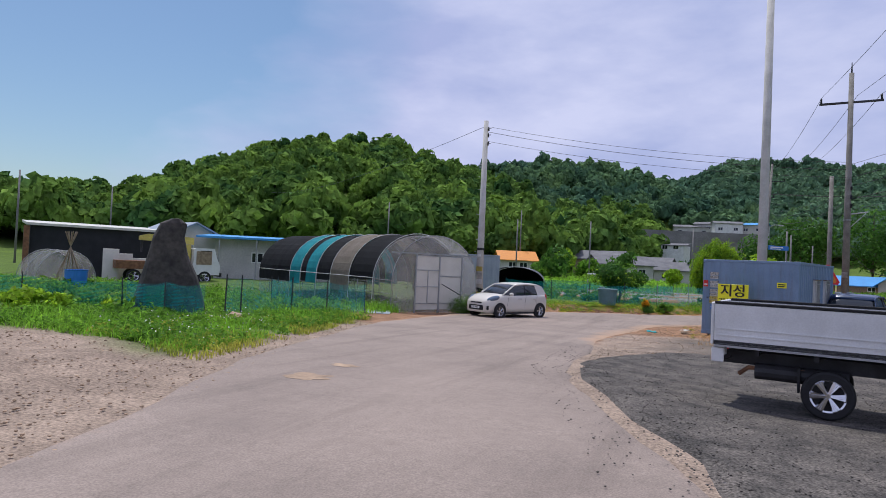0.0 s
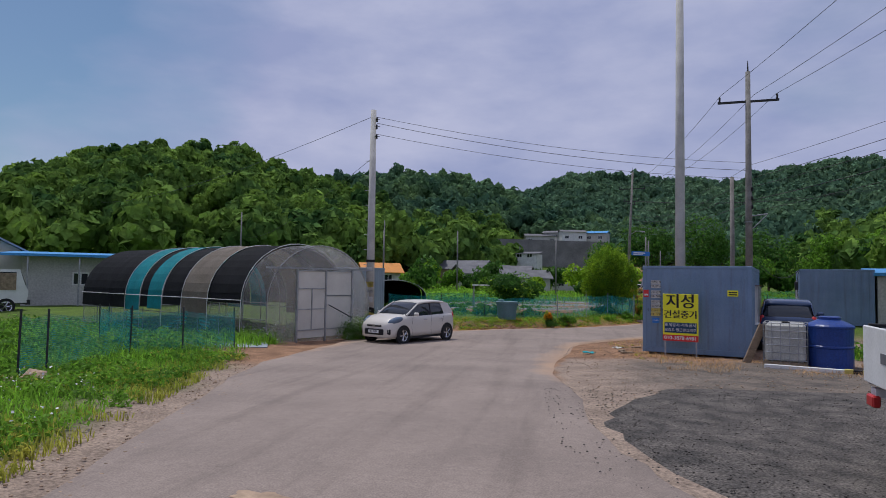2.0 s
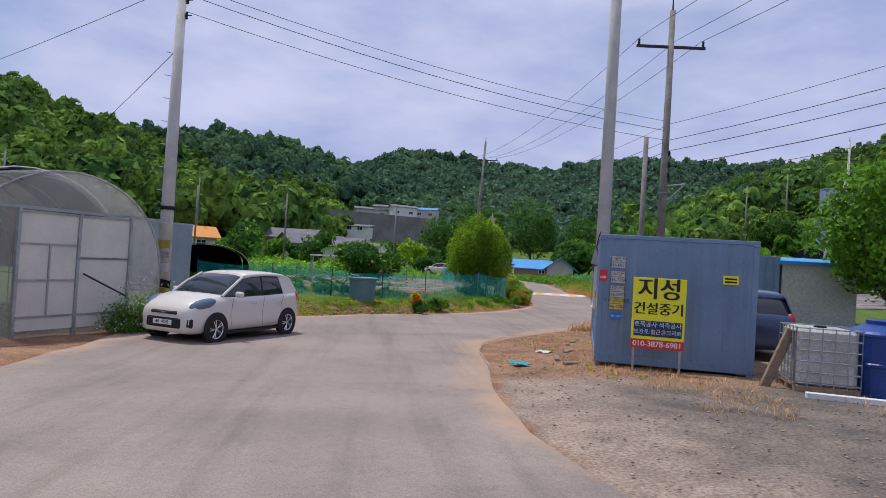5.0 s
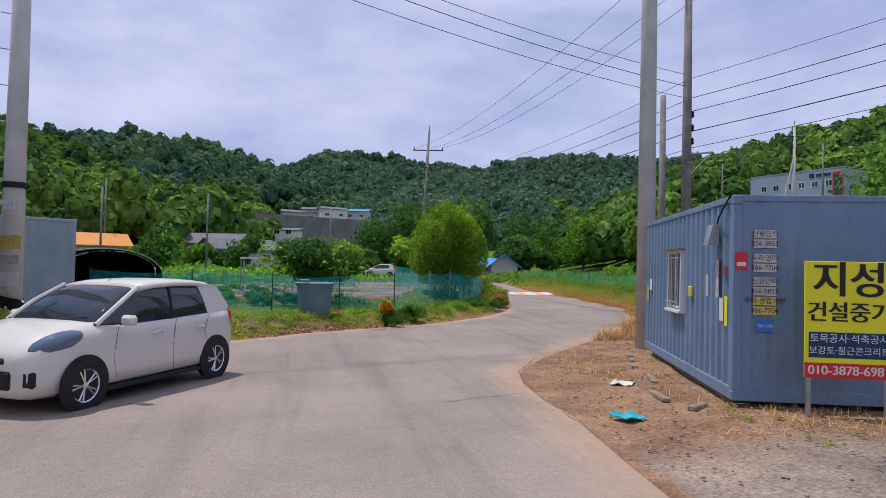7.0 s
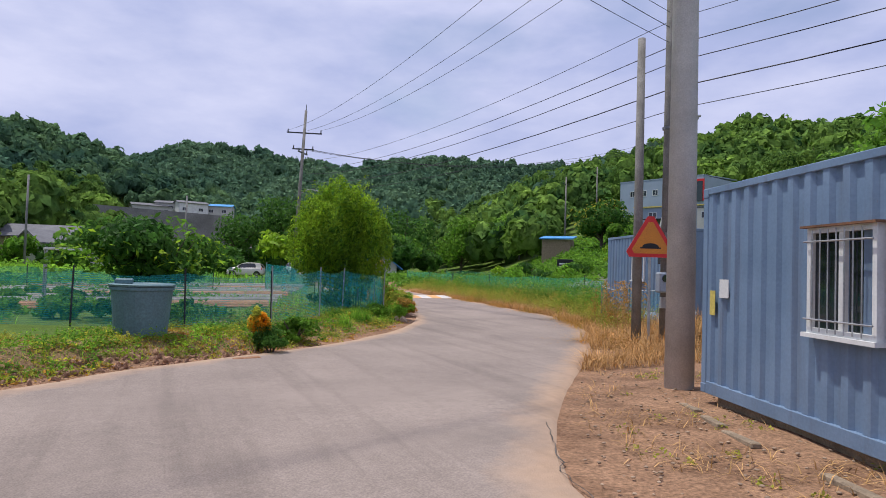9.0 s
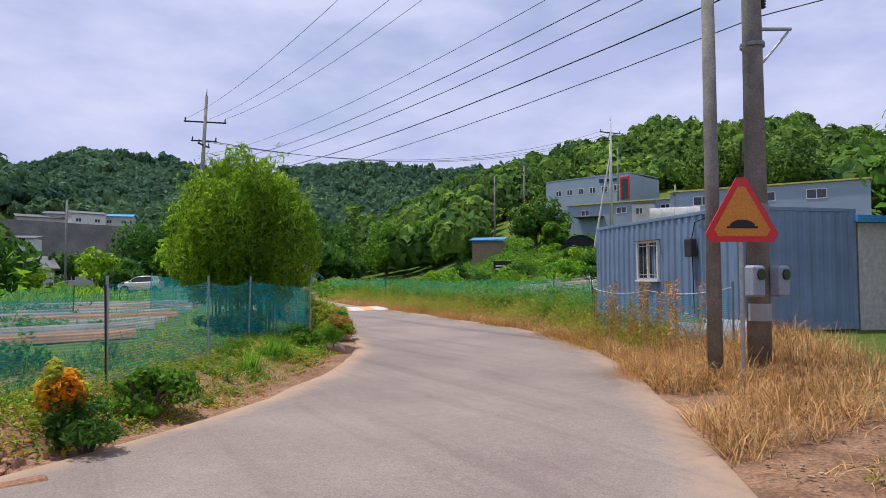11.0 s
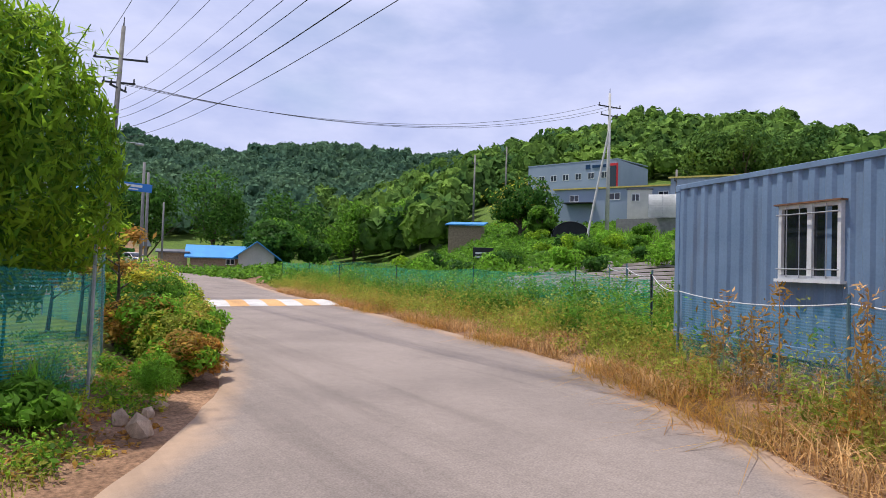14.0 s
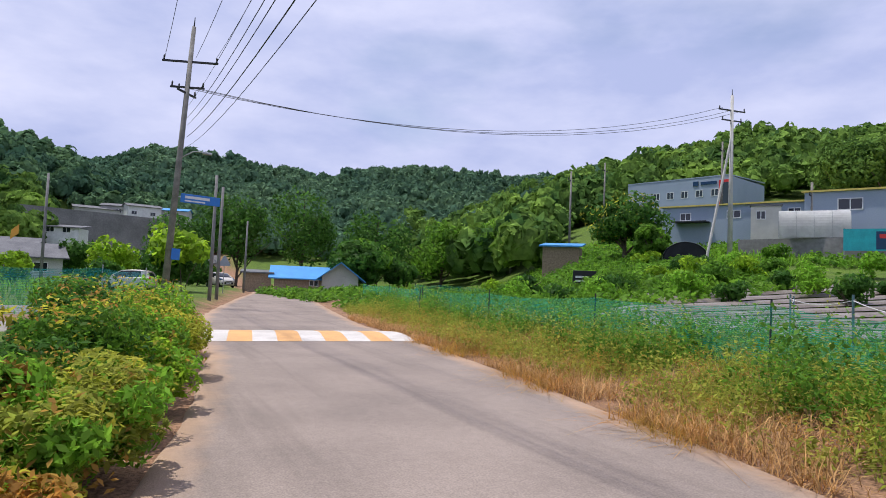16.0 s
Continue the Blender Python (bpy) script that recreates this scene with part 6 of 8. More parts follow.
blades("fresh_verge", clumpy(verge("r", 36, 70, 0.6, 3.2, 15000), 0.6, -0.1), 0.5, 0.011, M_OLIVE, "olive and green verge weeds", 1.0, category="weeds")
blades("green_verge", clumpy(verge("r", 40, 75, 1.4, 4.5, 12000), 0.5, -0.15), 0.4, 0.016, M_GRASS, "tall green weeds by the net fence", 0.9, category="weeds")
straw = np.concatenate([verge("r", 32.0, 38.5, 0.8, 3.4, 5200, 1.0), patch(4.3, 7.0, 33.2, 35.6, 1500)])
blades("straw_heap", straw, 0.55, 0.012, M_STRAW, "heaped dry straw round the pole", 1.7, category="straw", curl=0.42)
blades("dry_grass", clumpy(patch(-0.4, 7.5, 19.2, 23.6, 4200), 0.8, -0.05), 0.15, 0.009, M_STRAW, "dry grass tufts round the tanks", 1.8)
blades("dry_edge", verge("r", 15.5, 22.0, 5.6, 8.0, 2500), 0.4, 0.012, M_STRAW, "dry straw grass at the lot's edge", 0.9)
blades("lot_weeds", clumpy(patch(5.5, 14, 19.5, 26, 4200), 0.5, -0.1), 0.4, 0.03, M_GRASS, "green vegetable rows behind the tank", 0.6, category="weeds")
blades("slope_grass", clumpy(patch(24, 75, 70, 110, 22000), 0.12, -0.25), 0.6, 0.09, M_GRASS, "rough green grass on the slope", 0.6)
blades("far_field", patch(-60, 3, 66, 120, 9000), 0.5, 0.12, M_GRASS, "green crops in the far fields", 0.6, category="crops")

blades("loose_straw", np.concatenate([clumpy(verge("r", 22.5, 33, 0.2, 2.8, 2600), 0.9, 0.05), clumpy(verge("r", 34, 60, -0.15, 0.6, 2600), 0.8, 0.0)]), 0.16, 0.009, M_STRAW, "loose dry straw lying on the earth", 3.2, category="straw", curl=0.29)
weeds("village_green", clumpy(patch(-52, -6, 56, 104, 2600), 0.12, -0.1), 16, 0.8, 0.9, 0.2, M_GRASS, "bright green crops and hedges before the village", category="crops")
du, dv = rng.uniform(0.7, 3.6, 200), rng.uniform(0.12, 0.75, 200)
door_weeds = np.stack([-11.02 + 0.469 * du + 0.883 * dv, 25.03 + 0.883 * du - 0.469 * dv], 1)
door_weeds = np.column_stack([door_weeds, lie(door_weeds[:, 0], door_weeds[:, 1]) - 0.01])
weeds("door_weeds", door_weeds, 60, 0.24, 0.85, 0.034, M_LEAF, "leafy green weeds before the greenhouse")
weeds("white_flowers", door_weeds[:150], 14, 0.25, 1.05, 0.02, M_WHITE, "small white flower heads before the greenhouse", 0.8, "flowers")
weeds("earth_tufts", clumpy(verge("r", 21, 33, 0.5, 2.6, 160), 0.9, 0.1), 20, 0.1, 0.1, 0.02, M_OLIVE, "sparse weeds on the bare earth")
weeds("verge_clumps", clumpy(verge("r", 38, 70, 0.5, 2.8, 240), 0.5, 0.0), 150, 0.34, 1.0, 0.034, M_OLIVE, "tall olive clumps of leafy weeds on the verge", 0.35)
weeds("verge_clumps", clumpy(verge("r", 40, 72, 1.4, 3.8, 200), 0.5, -0.1), 150, 0.42, 1.15, 0.045, M_LEAF, "tall green weed clumps leaning on the net", 0.5)
weeds("verge_clumps", clumpy(verge("r", 34, 66, 0.3, 1.8, 170), 0.6, 0.05), 130, 0.26, 0.75, 0.028, M_LEAF_RUST, "rust-brown dried weed clumps by the lane", 0.25)
weeds("bank_cover", clumpy(verge("l", 31.5, 43, 0.5, 2.4, 420), 1.1, 0.1), 60, 0.28, 0.12, 0.024, M_LEAF_LIME, "bright yellow-green ground cover on the earth bank")
blades("straw_mat", clumpy(verge("r", 34, 64, -0.25, 0.55, 9000), 0.5, 0.1), 0.4, 0.010, M_LEAF_RUST, "brown straw matted over the asphalt's edge", 3.0, category="straw", curl=0.3)
# tall dry weeds before the storage container
for k in range(16):
    x, y = 5.6 + 0.19 * k + rng.uniform(-0.3, 0.3), 35.2 + 0.32 * k + rng.uniform(-0.25, 0.25)
    h = rng.uniform(0.8, 1.5)
    w = thing("dry_weed", pose(x, y, zat(x, y) - 0.02), "tall rusty dried weed stalk with seed heads", "weed", "dry weeds")
    part("stalk", tubes(([(0, 0, 0), (rng.uniform(-0.1, 0.1), rng.uniform(-0.1, 0.1), h)], 0.009, 0.004), sides=4), M_STRAW, w)
    c = np.stack([rng.normal(0, 0.06, 110), rng.normal(0, 0.06, 110), rng.uniform(h * 0.35, h * 1.05, 110)], 1)
    v = leaves(rng, c, rng.normal(size=(110, 3)), 0.045, 0.25)
    tagged(part("seed_head", big_mesh("seed_head", v, quads_of(v), M_LEAF_RUST if k % 3 else M_STRAW), None, w), kind="stuff")


# ---- nets and fences ----
def net_fence(name, line, height, material, label, post=M_STEEL, sagging=0.08, posts=True, step=2.0, lift=0.03, pr=0.018):
    """A net hung on posts along a line of (x, y) points."""
    f = thing(name, pose(0, 0, 0), label, "fence")
    pts = []
    for (xa, ya), (xb, yb) in zip(line, line[1:]):
        n = max(2, int(math.dist((xa, ya), (xb, yb)) / 0.35))
        pts += [(xa + (xb - xa) * i / n, ya + (yb - ya) * i / n, i / n) for i in range(n)]
    pts.append((*line[-1], 0.0))
    bm = bmesh.new()
    rows = []
    for i, (x, y, t) in enumerate(pts):
        z = zat(x, y)
        dip = sagging * 4 * t * (1 - t)
        col = []
        for j in range(6):
            v = j / 5
            w = 0.05 * noise.noise((x * 1.3, y * 1.3, v * 2.0)) * math.sin(math.pi * v)
            col.append(bm.verts.new((x + w, y - w, z + lift + (height - dip) * v)))
        rows.append(col)
    for a, b in zip(rows, rows[1:]):
        for j in range(5):
            bm.faces.new((a[j], b[j], b[j + 1], a[j + 1]))
    part("net", bm, material, f, smooth=True)
    if posts:
        for x, y in line:
            z = zat(x, y)
            part("post", tubes(([(x, y, z - 0.1), (x + rng.uniform(-0.04, 0.04), y, z + height + 0.12)], pr, pr), sides=6), post, f)
    return f


net_fence("net_fence", [(-11.55, 12.85), (-11.6, 13.5), (-13.0, 17.6), (-12.0, 18.2), (-11.75, 20.3)], 1.05, M_NET_TEAL, "sagging teal garden net on thin posts", M_DARK)
net_fence("net_fence", [(-13.0, 17.6), (-16.5, 21.0), (-18.5, 24.0)], 1.0, M_NET_TEAL, "sagging teal garden net on thin posts", M_DARK)
net_fence("net_fence", [(-20.5, 11.0), (-17.0, 11.2), (-14.2, 12.0), (-12.3, 11.6)], 0.8, M_NET, "low green net along the verge", M_DARK)
net_fence("net_fence", [(-12.5, 39.5), (-9.0, 37.6), (-6.6, 36.6), (-4.6, 36.2), (-2.9, 36.5)], 1.05, M_NET_TEAL, "teal net fence round the garden", M_DARK)
net_fence("net_fence", [(-2.9, 36.5), (-1.4, 38.6), (-0.1, 41.3), (1.42, 42.0)], 1.15, M_NET_TEAL, "teal net fence round the bamboo", M_STEEL)
net_fence("net_fence", [(1.42, 42.0), (1.7, 43.8), (1.92, 46.6)], 1.35, M_NET_TEAL, "bright teal net fence beside the shrubs", M_STEEL)
net_fence("net_fence", [(1.92, 46.6), (1.2, 49.5), (-0.5, 54.0), (2.4, 58.0), (3.4, 62.0)], 1.3, M_NET_TEAL, "bright teal net fence round the field", M_STEEL)
net_fence("net_fence", [(-20, 52), (-10, 53), (-3, 52)], 0.9, M_NET, "green net across the garden", M_DARK)
net_fence("net_fence", [(11.2, 43.2), (12.5, 46.6), (12.9, 51.5), (13.2, 57.0), (14.0, 64.0), (15.5, 72.0), (18.0, 84.0)], 1.05, M_NET, "long green net fence along the verge", M_DARK)
net_fence("net_fence", [(13.0, 62.0), (17.0, 72.0), (24.0, 84.0), (36.0, 92.0)], 1.1, M_NET, "green net fence across the slope", M_DARK)
net_fence("net_fence", [(5.6, 20.0), (8.5, 20.8), (13.0, 22.5)], 0.55, M_NET, "low green net by the vegetable rows", M_DARK)
wf = thing("wire_fence", pose(0, 0, 0), "thin posts with a slack white rope before the container", "fence")
WF = [(6.9, 35.3), (8.0, 38.2), (9.3, 41.2), (11.2, 43.2), (13.85, 46.1), (17.0, 49.5), (22.0, 53.0)]
for x, y in WF:
    part("post", tubes(([(x, y, zat(x, y) - 0.2), (x, y, zat(x, y) + 1.25)], 0.02), sides=6), M_BIN, wf)
for (xa, ya), (xb, yb) in zip(WF, WF[1:]):
    part("rope", tubes((sag((xa, ya, zat(xa, ya) + 1.15), (xb, yb, zat(xb, yb) + 1.15), 0.1, 8), 0.007), sides=5), M_WHITE, wf)


screen = net_fence("net_screen", [(6.95, 35.4), (8.0, 38.2), (9.25, 41.1)], 1.1, M_NET_BLUE, "thin blue-green net hung from the rope before the container", M_STEEL, posts=False)
for piece in list(screen.children):
    piece.parent = wf
bpy.data.objects.remove(screen)
tagged(wf, "thin posts with a slack white rope and blue-green net")


# ---- island between lane and garden ----
bn = thing("plastic_bin", pose(-5.35, 35.15, zat(-5.35, 35.15) - 0.02), "large teal-grey plastic tub with a lid", "bin")
bm = bmesh.new()
lathe(bm, [(0.41, 0), (0.43, 0.02), (0.5, 0.8), (0.53, 0.81), (0.53, 0.86), (0.5, 0.87)], 32)
part("tub", bm, M_BIN, bn)
bm = bmesh.new()
lathe(bm, [(0.54, 0.87), (0.55, 0.9), (0.5, 0.92), (0.48, 0.9)], 32)
part("lid", bm, M_BIN, bn)
part("lid_block", boxes((-0.44, -0.12, 0.9, -0.15, 0.12, 1.0), bevel=0.02), M_BIN, bn)

bush("flowering_plant", -3.35, 35.0, (0.24, 0.24, 0.36), 1100, 0.035, M_LEAF_YELLOW, "orange-yellow cone of a small flowering plant", base=0.2, category="plant", stems=2, extra=((M_FLOWER, 1500, 0.035),))
bush("small_shrub", -3.15, 34.85, (0.42, 0.4, 0.27), 1800, 0.035, M_LEAF_DARK, "low dark green shrub beside the kerb", slim=0.3)
bush("small_shrub", -2.5, 35.9, (0.5, 0.45, 0.33), 1700, 0.045, M_LEAF, "low green shrub on the bank", slim=0.4)
bush("fruit_bush", -5.3, 38.6, (1.95, 1.7, 0.98), 6500, 0.085, M_LEAF_DARK, "broad dark green fruit bush behind the net", base=0.55, category="bush", stems=9, extra=((M_LEAF, 1500, 0.085), (M_LEAF_LIME, 350, 0.08)))


def bamboo(x, y):
    z = zat(x, y)
    b = thing("bamboo", pose(x, y, z - 0.03), "dense lime-green bamboo clump clipped into a dome", "bamboo")
    for k in range(46):
        a, r = rng.uniform(0, 6.28), rng.uniform(0.05, 0.75)
        top = rng.uniform(2.6, 3.9)
        px, py = math.cos(a) * r, math.sin(a) * r * 0.8
        part("cane", tubes(([(px, py, 0), (px * 1.05, py * 1.05, 1.2), (px * 1.4, py * 1.4, top * 0.8), (px * 1.9, py * 1.9, top)], 0.016, 0.005), sides=5), M_LEAF if k % 3 else M_LEAF_DARK, b)
    def dome(n, shell, lobes):
        out, dirs = [], []
        for c, r, share in lobes:
            m = int(n * share)
            d = rng.normal(size=(m, 3))
            d /= np.linalg.norm(d, axis=1)[:, None]
            lump = np.array([1 + 0.3 * noise.noise((q[0] * 1.9 + c[0], q[1] * 1.9, q[2] * 1.9)) + 0.16 * noise.noise((q[0] * 5, q[1] * 5, q[2] * 5)) for q in d])
            out.append(d * (rng.uniform(shell, 1.0, m) ** 0.5 * lump)[:, None] * r + c)
            dirs.append(d)
        return np.vstack(out), np.vstack(dirs)
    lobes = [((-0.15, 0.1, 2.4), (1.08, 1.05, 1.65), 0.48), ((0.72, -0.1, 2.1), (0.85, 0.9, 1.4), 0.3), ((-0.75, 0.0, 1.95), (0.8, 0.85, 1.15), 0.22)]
    # darker leaves fill the dome: its inner shade is put into their colour
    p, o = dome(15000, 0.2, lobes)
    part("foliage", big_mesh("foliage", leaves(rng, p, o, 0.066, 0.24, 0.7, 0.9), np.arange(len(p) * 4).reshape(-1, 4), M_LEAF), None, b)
    # a paler lime shell stands for the lit outside of the clump
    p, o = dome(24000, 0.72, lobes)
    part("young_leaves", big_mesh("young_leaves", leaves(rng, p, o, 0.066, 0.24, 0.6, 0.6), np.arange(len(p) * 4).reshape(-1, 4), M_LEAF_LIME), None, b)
    for k in range(26):
        a = rng.uniform(0, 6.28)
        e = rng.uniform(0.2, 1.2)
        s = Vector((math.cos(a) * 1.1 * math.cos(e), math.sin(a) * 1.0 * math.cos(e), 2.4 + 1.4 * math.sin(e)))
        t = s + Vector((math.cos(a) * 0.5, math.sin(a) * 0.5, rng.uniform(0.05, 0.5)))
        mid = s.lerp(t, 0.5) + Vector((0, 0, 0.1))
        part("whip", tubes(([tuple(s), tuple(mid), tuple(t)], 0.005, 0.002), sides=4), M_LEAF, b)
        c = np.array([s.lerp(t, f) + Vector((0, 0, 0.08 * math.sin(3 * f))) for f in rng.uniform(0.1, 1.0, 14)])
        v = leaves(rng, c + rng.normal(0, 0.03, c.shape), rng.normal(size=c.shape), 0.06, 0.16)
        tagged(part("sprig", big_mesh("sprig", v, quads_of(v), M_LEAF_LIME), None, b), kind="stuff")
    return b


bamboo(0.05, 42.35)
bush("undergrowth", -0.2, 41.9, (0.9, 0.5, 0.35), 1500, 0.06, M_LEAF, "green undergrowth below the bamboo", category="undergrowth")
bush("undergrowth", 0.9, 40.9, (0.45, 0.4, 0.22), 1000, 0.05, M_LEAF, "green weeds on the bank", category="undergrowth")

# row of road-side shrubs
HEDGE = [(2.35, 43.3, 0.45, 0.4, "M_LEAF_RUST"), (2.5, 44.1, 0.5, 0.5, "M_OLIVE"), (2.1, 44.6, 0.55, 0.55, "M_LEAF_RUST"), (2.75, 45.0, 0.6, 0.55, "M_OLIVE"), (2.2, 46.0, 0.5, 0.5, "M_LEAF_DARK"), (2.75, 46.3, 0.62, 0.5, "M_LEAF_YELLOW"), (2.45, 47.6, 0.75, 0.72, "M_LEAF_DARK"), (3.15, 47.5, 0.55, 0.5, "M_LEAF_LIME"), (2.9, 48.9, 0.75, 0.78, "M_LEAF"), (3.35, 50.0, 0.65, 0.68, "M_LEAF_YELLOW"), (3.25, 51.6, 0.75, 0.82, "M_LEAF_LIME"), (2.4, 50.6, 0.8, 0.85, "M_LEAF_DARK"), (3.7, 53.2, 0.6, 0.55, "M_LEAF_RUST")]
MATS = {"M_LEAF_RUST": M_LEAF_RUST, "M_OLIVE": M_OLIVE, "M_LEAF_DARK": M_LEAF_DARK, "M_LEAF_YELLOW": M_LEAF_YELLOW, "M_LEAF_LIME": M_LEAF_LIME, "M_LEAF": M_LEAF}
WORDS = {"M_LEAF_RUST": "rusty orange-leaved", "M_OLIVE": "olive-green", "M_LEAF_DARK": "dark green", "M_LEAF_YELLOW": "yellow-tipped", "M_LEAF_LIME": "bright lime-green", "M_LEAF": "mid-green"}
for x, y, r, h, mk in HEDGE:
    x, r, h = x + 0.18, r * 1.12, h * 1.18
    under = M_LEAF if mk == "M_LEAF_DARK" else M_GRASS
    bush("shrub", x, y, (r, r, h * 0.72), 3400, 0.042, under, WORDS[mk] + " shrub crowding the lane's edge", slim=0.42, stems=4, lumps=13, group="roadside shrubs", extra=((MATS[mk], 3000, 0.042), (M_LEAF_YELLOW, 800, 0.036), (M_LEAF_RUST, 350, 0.036)))
for k in range(14):
    y = 42.2 + k * 0.75
    x = float(edge_x(ROAD_L, y)) - rng.uniform(0.25, 0.5)
    h = rng.uniform(0.3, 0.5)
    c = np.array([[x, y, zat(x, y) - 0.01]])
    h *= 1.15
    fp = thing("feathery_plant", pose(x, y, zat(x, y) - 0.02), "soft feathery green plant at the lane's edge", "plant", "feathery plants")
    p, o = cloud(rng, 1300, np.array([0.32, 0.32, h * 0.62]), 8)
    p = p + [0, 0, h * 0.62]
    p = p[p[:, 2] > 0]
    v = leaves(rng, p, np.tile([0, 0, 1.0], (len(p), 1)), 0.055, 0.07, 0.0, 1.0)
    part("fronds", big_mesh("fronds", v, quads_of(v), M_GRASS), None, fp)
for x, y, h in ((1.55, 45.6, 1.5), (1.95, 45.0, 1.65), (1.2, 46.4, 1.2)):
    sp = thing("sapling", pose(x, y, zat(x, y) - 0.05), "slim sapling with rust-orange leaf tufts", "tree", "saplings")
    part("trunk", tubes(([(0, 0, 0), (0.05, 0.02, h * 0.5), (0.02, 0, h)], 0.035, 0.012), sides=6), M_BARK, sp)
    for k in range(6):
        a = k * 1.1
        e = (math.cos(a) * 0.28, math.sin(a) * 0.28, h * (0.62 + 0.07 * k))
        part("branch", tubes(([(0.03, 0, e[2] - 0.2), e], 0.014, 0.006), sides=4), M_BARK, sp)
        c = np.array(e) + rng.normal(0, 0.085, (130, 3)) * [1, 1, 0.6]
        v = leaves(rng, c, np.tile([0, 0, 1.0], (130, 1)), 0.045, 0.4)
        tagged(part("leaf_tuft", big_mesh("leaf_tuft", v, quads_of(v), M_LEAF_RUST if k % 2 else M_LEAF_YELLOW), None, sp), kind="stuff")
stk = solid("wooden_stake", tubes(([(0, 0, 0), (0.05, 0, 1.75)], 0.035, 0.03), sides=8), M_CONC_DK, pose(1.72, 46.0, zat(1.7, 46) - 0.1), "weathered wooden stake standing among the shrubs", "stake")


# ---- stones, kerb pieces, litter ----
def stone_mesh(seed, material=M_STONE):
    r = np.random.default_rng(seed)
    bm = bmesh.new()
    bmesh.ops.create_icosphere(bm, subdivisions=1, radius=1)
    f = r.uniform(0.6, 1.0, 3)
    for v in bm.verts:
        v.co = Vector([v.co[i] * f[i] * (1 + 0.35 * (r.uniform() - 0.5)) for i in range(3)])
    return done(bm, "stone", material)


STONES = [stone_mesh(k) for k in range(6)]
SHARDS = [stone_mesh(k + 20, M_RUBBLE) for k in range(6)]
rubble = thing("rubble", pose(0, 0, 0), "spill of broken reddish stones on the grassy bank", "stones")
for k in range(280):
    t = rng.uniform(0, 1)
    y = 32.2 + 2.6 * t ** 0.8
    x = float(edge_x(ROAD_L, y)) - rng.uniform(0.15, 0.95)
    s = rng.uniform(0.02, 0.07)
    ob = part("stone", SHARDS[k % 6], None, rubble)
    ob.matrix_local = pose(x, y, zat(x, y) + s * 0.4, rng.uniform(0, 360), rng.uniform(0, 360), rng.uniform(0, 360)) @ Matrix.Diagonal((s * 1.4, s, s * 0.55, 1))
for x, y, s in ((1.75, 41.0, 0.2), (1.62, 41.3, 0.14), (2.05, 41.9, 0.13), (1.9, 41.6, 0.1), (2.75, 44.3, 0.1), (-11.0, 12.6, 0.28), (-10.7, 12.9, 0.18), (-11.3, 12.4, 0.2)):
    solid("boulder", STONES[int(s * 100) % 6], None, pose(x, y, zat(x, y) + s * 0.2, 20, 10, s * 900) @ Matrix.Scale(s * 0.8, 4), "rough tan boulder at the lane's edge", "stone", "boulders")
for x, y, a in ((-3.55, 34.05, 8), (-0.9, 37.35, 42), (0.05, 38.35, 48), (0.75, 39.3, 52)):
    solid("kerb_block", boxes((-0.24, -0.07, -0.1, 0.24, 0.07, 0.045), bevel=0.02), M_EARTH, pose(x - 0.12, y, zat(x, y) + 0.0, 3, -2, a), "broken kerb block sunk in the earth", "kerb", "kerb blocks")
for x, y, l, a in ((0.75, 28.5, 0.5, 66), (0.42, 27.85, 0.55, 62), (0.08, 27.2, 0.6, 68), (-0.35, 25.8, 0.8, 64), (-0.95, 24.6, 0.7, 75), (-0.85, 23.9, 0.5, 40)):
    solid("timber_offcut", boxes((-l / 2, -0.05, 0, l / 2, 0.05, 0.055), bevel=0.01), M_WOOD, pose(x, y, zat(x, y) - 0.005, 2, 3, a), "weathered timber offcut lying on the earth", "timber", "timber offcuts")
bm = bmesh.new()
bmesh.ops.create_grid(bm, x_segments=10, y_segments=8, size=0.15)
for v in bm.verts:
    v.co.z = 0.05 + 0.05 * noise.noise((v.co.x * 9, v.co.y * 9, 2))
bmesh.ops.solidify(bm, geom=bm.faces[:], thickness=0.01)
solid("crumpled_sheet", bm, M_CLOTH_TEAL, pose(-2.0, 23.5, zat(-2, 23.5) + 0.01, 0, 0, 20), "crumpled teal plastic sheet on the ground", "litter")
bm = bmesh.new()
bmesh.ops.create_grid(bm, x_segments=12, y_segments=8, size=0.16)
for v in bm.verts:
    v.co.z = 0.03 + 0.04 * noise.noise((v.co.x * 11, v.co.y * 11, 6))
bmesh.ops.solidify(bm, geom=bm.faces[:], thickness=0.006)
solid("litter_paper", bm, M_PANEL, pose(-0.95, 25.6, zat(-0.95, 25.6) + 0.01, 0, 0, 50), "pale torn sacking on the earth", "litter")
pebbles = [(x, y, zat(x, y) + 0.02 + s * 0.3, s, s * 0.7, r) for x, y, s, r in [(*p[:2], rng.uniform(0.008, 0.026), rng.uniform(0, 6)) for p in np.concatenate([verge("r", 12, 24, 0.1, 7, 1500), verge("l", -3, 18, -0.3, 0.9, 900), verge("l", 0, 8.5, 0.3, 9, 2600), verge("r", 22, 33, 0.1, 2.6, 900)])]]
pv = [pebble_template(k) for k in range(4)]
scatter("pebbles", pebbles, pv, M_STONE, "scattered pale gravel stones", "gravel")


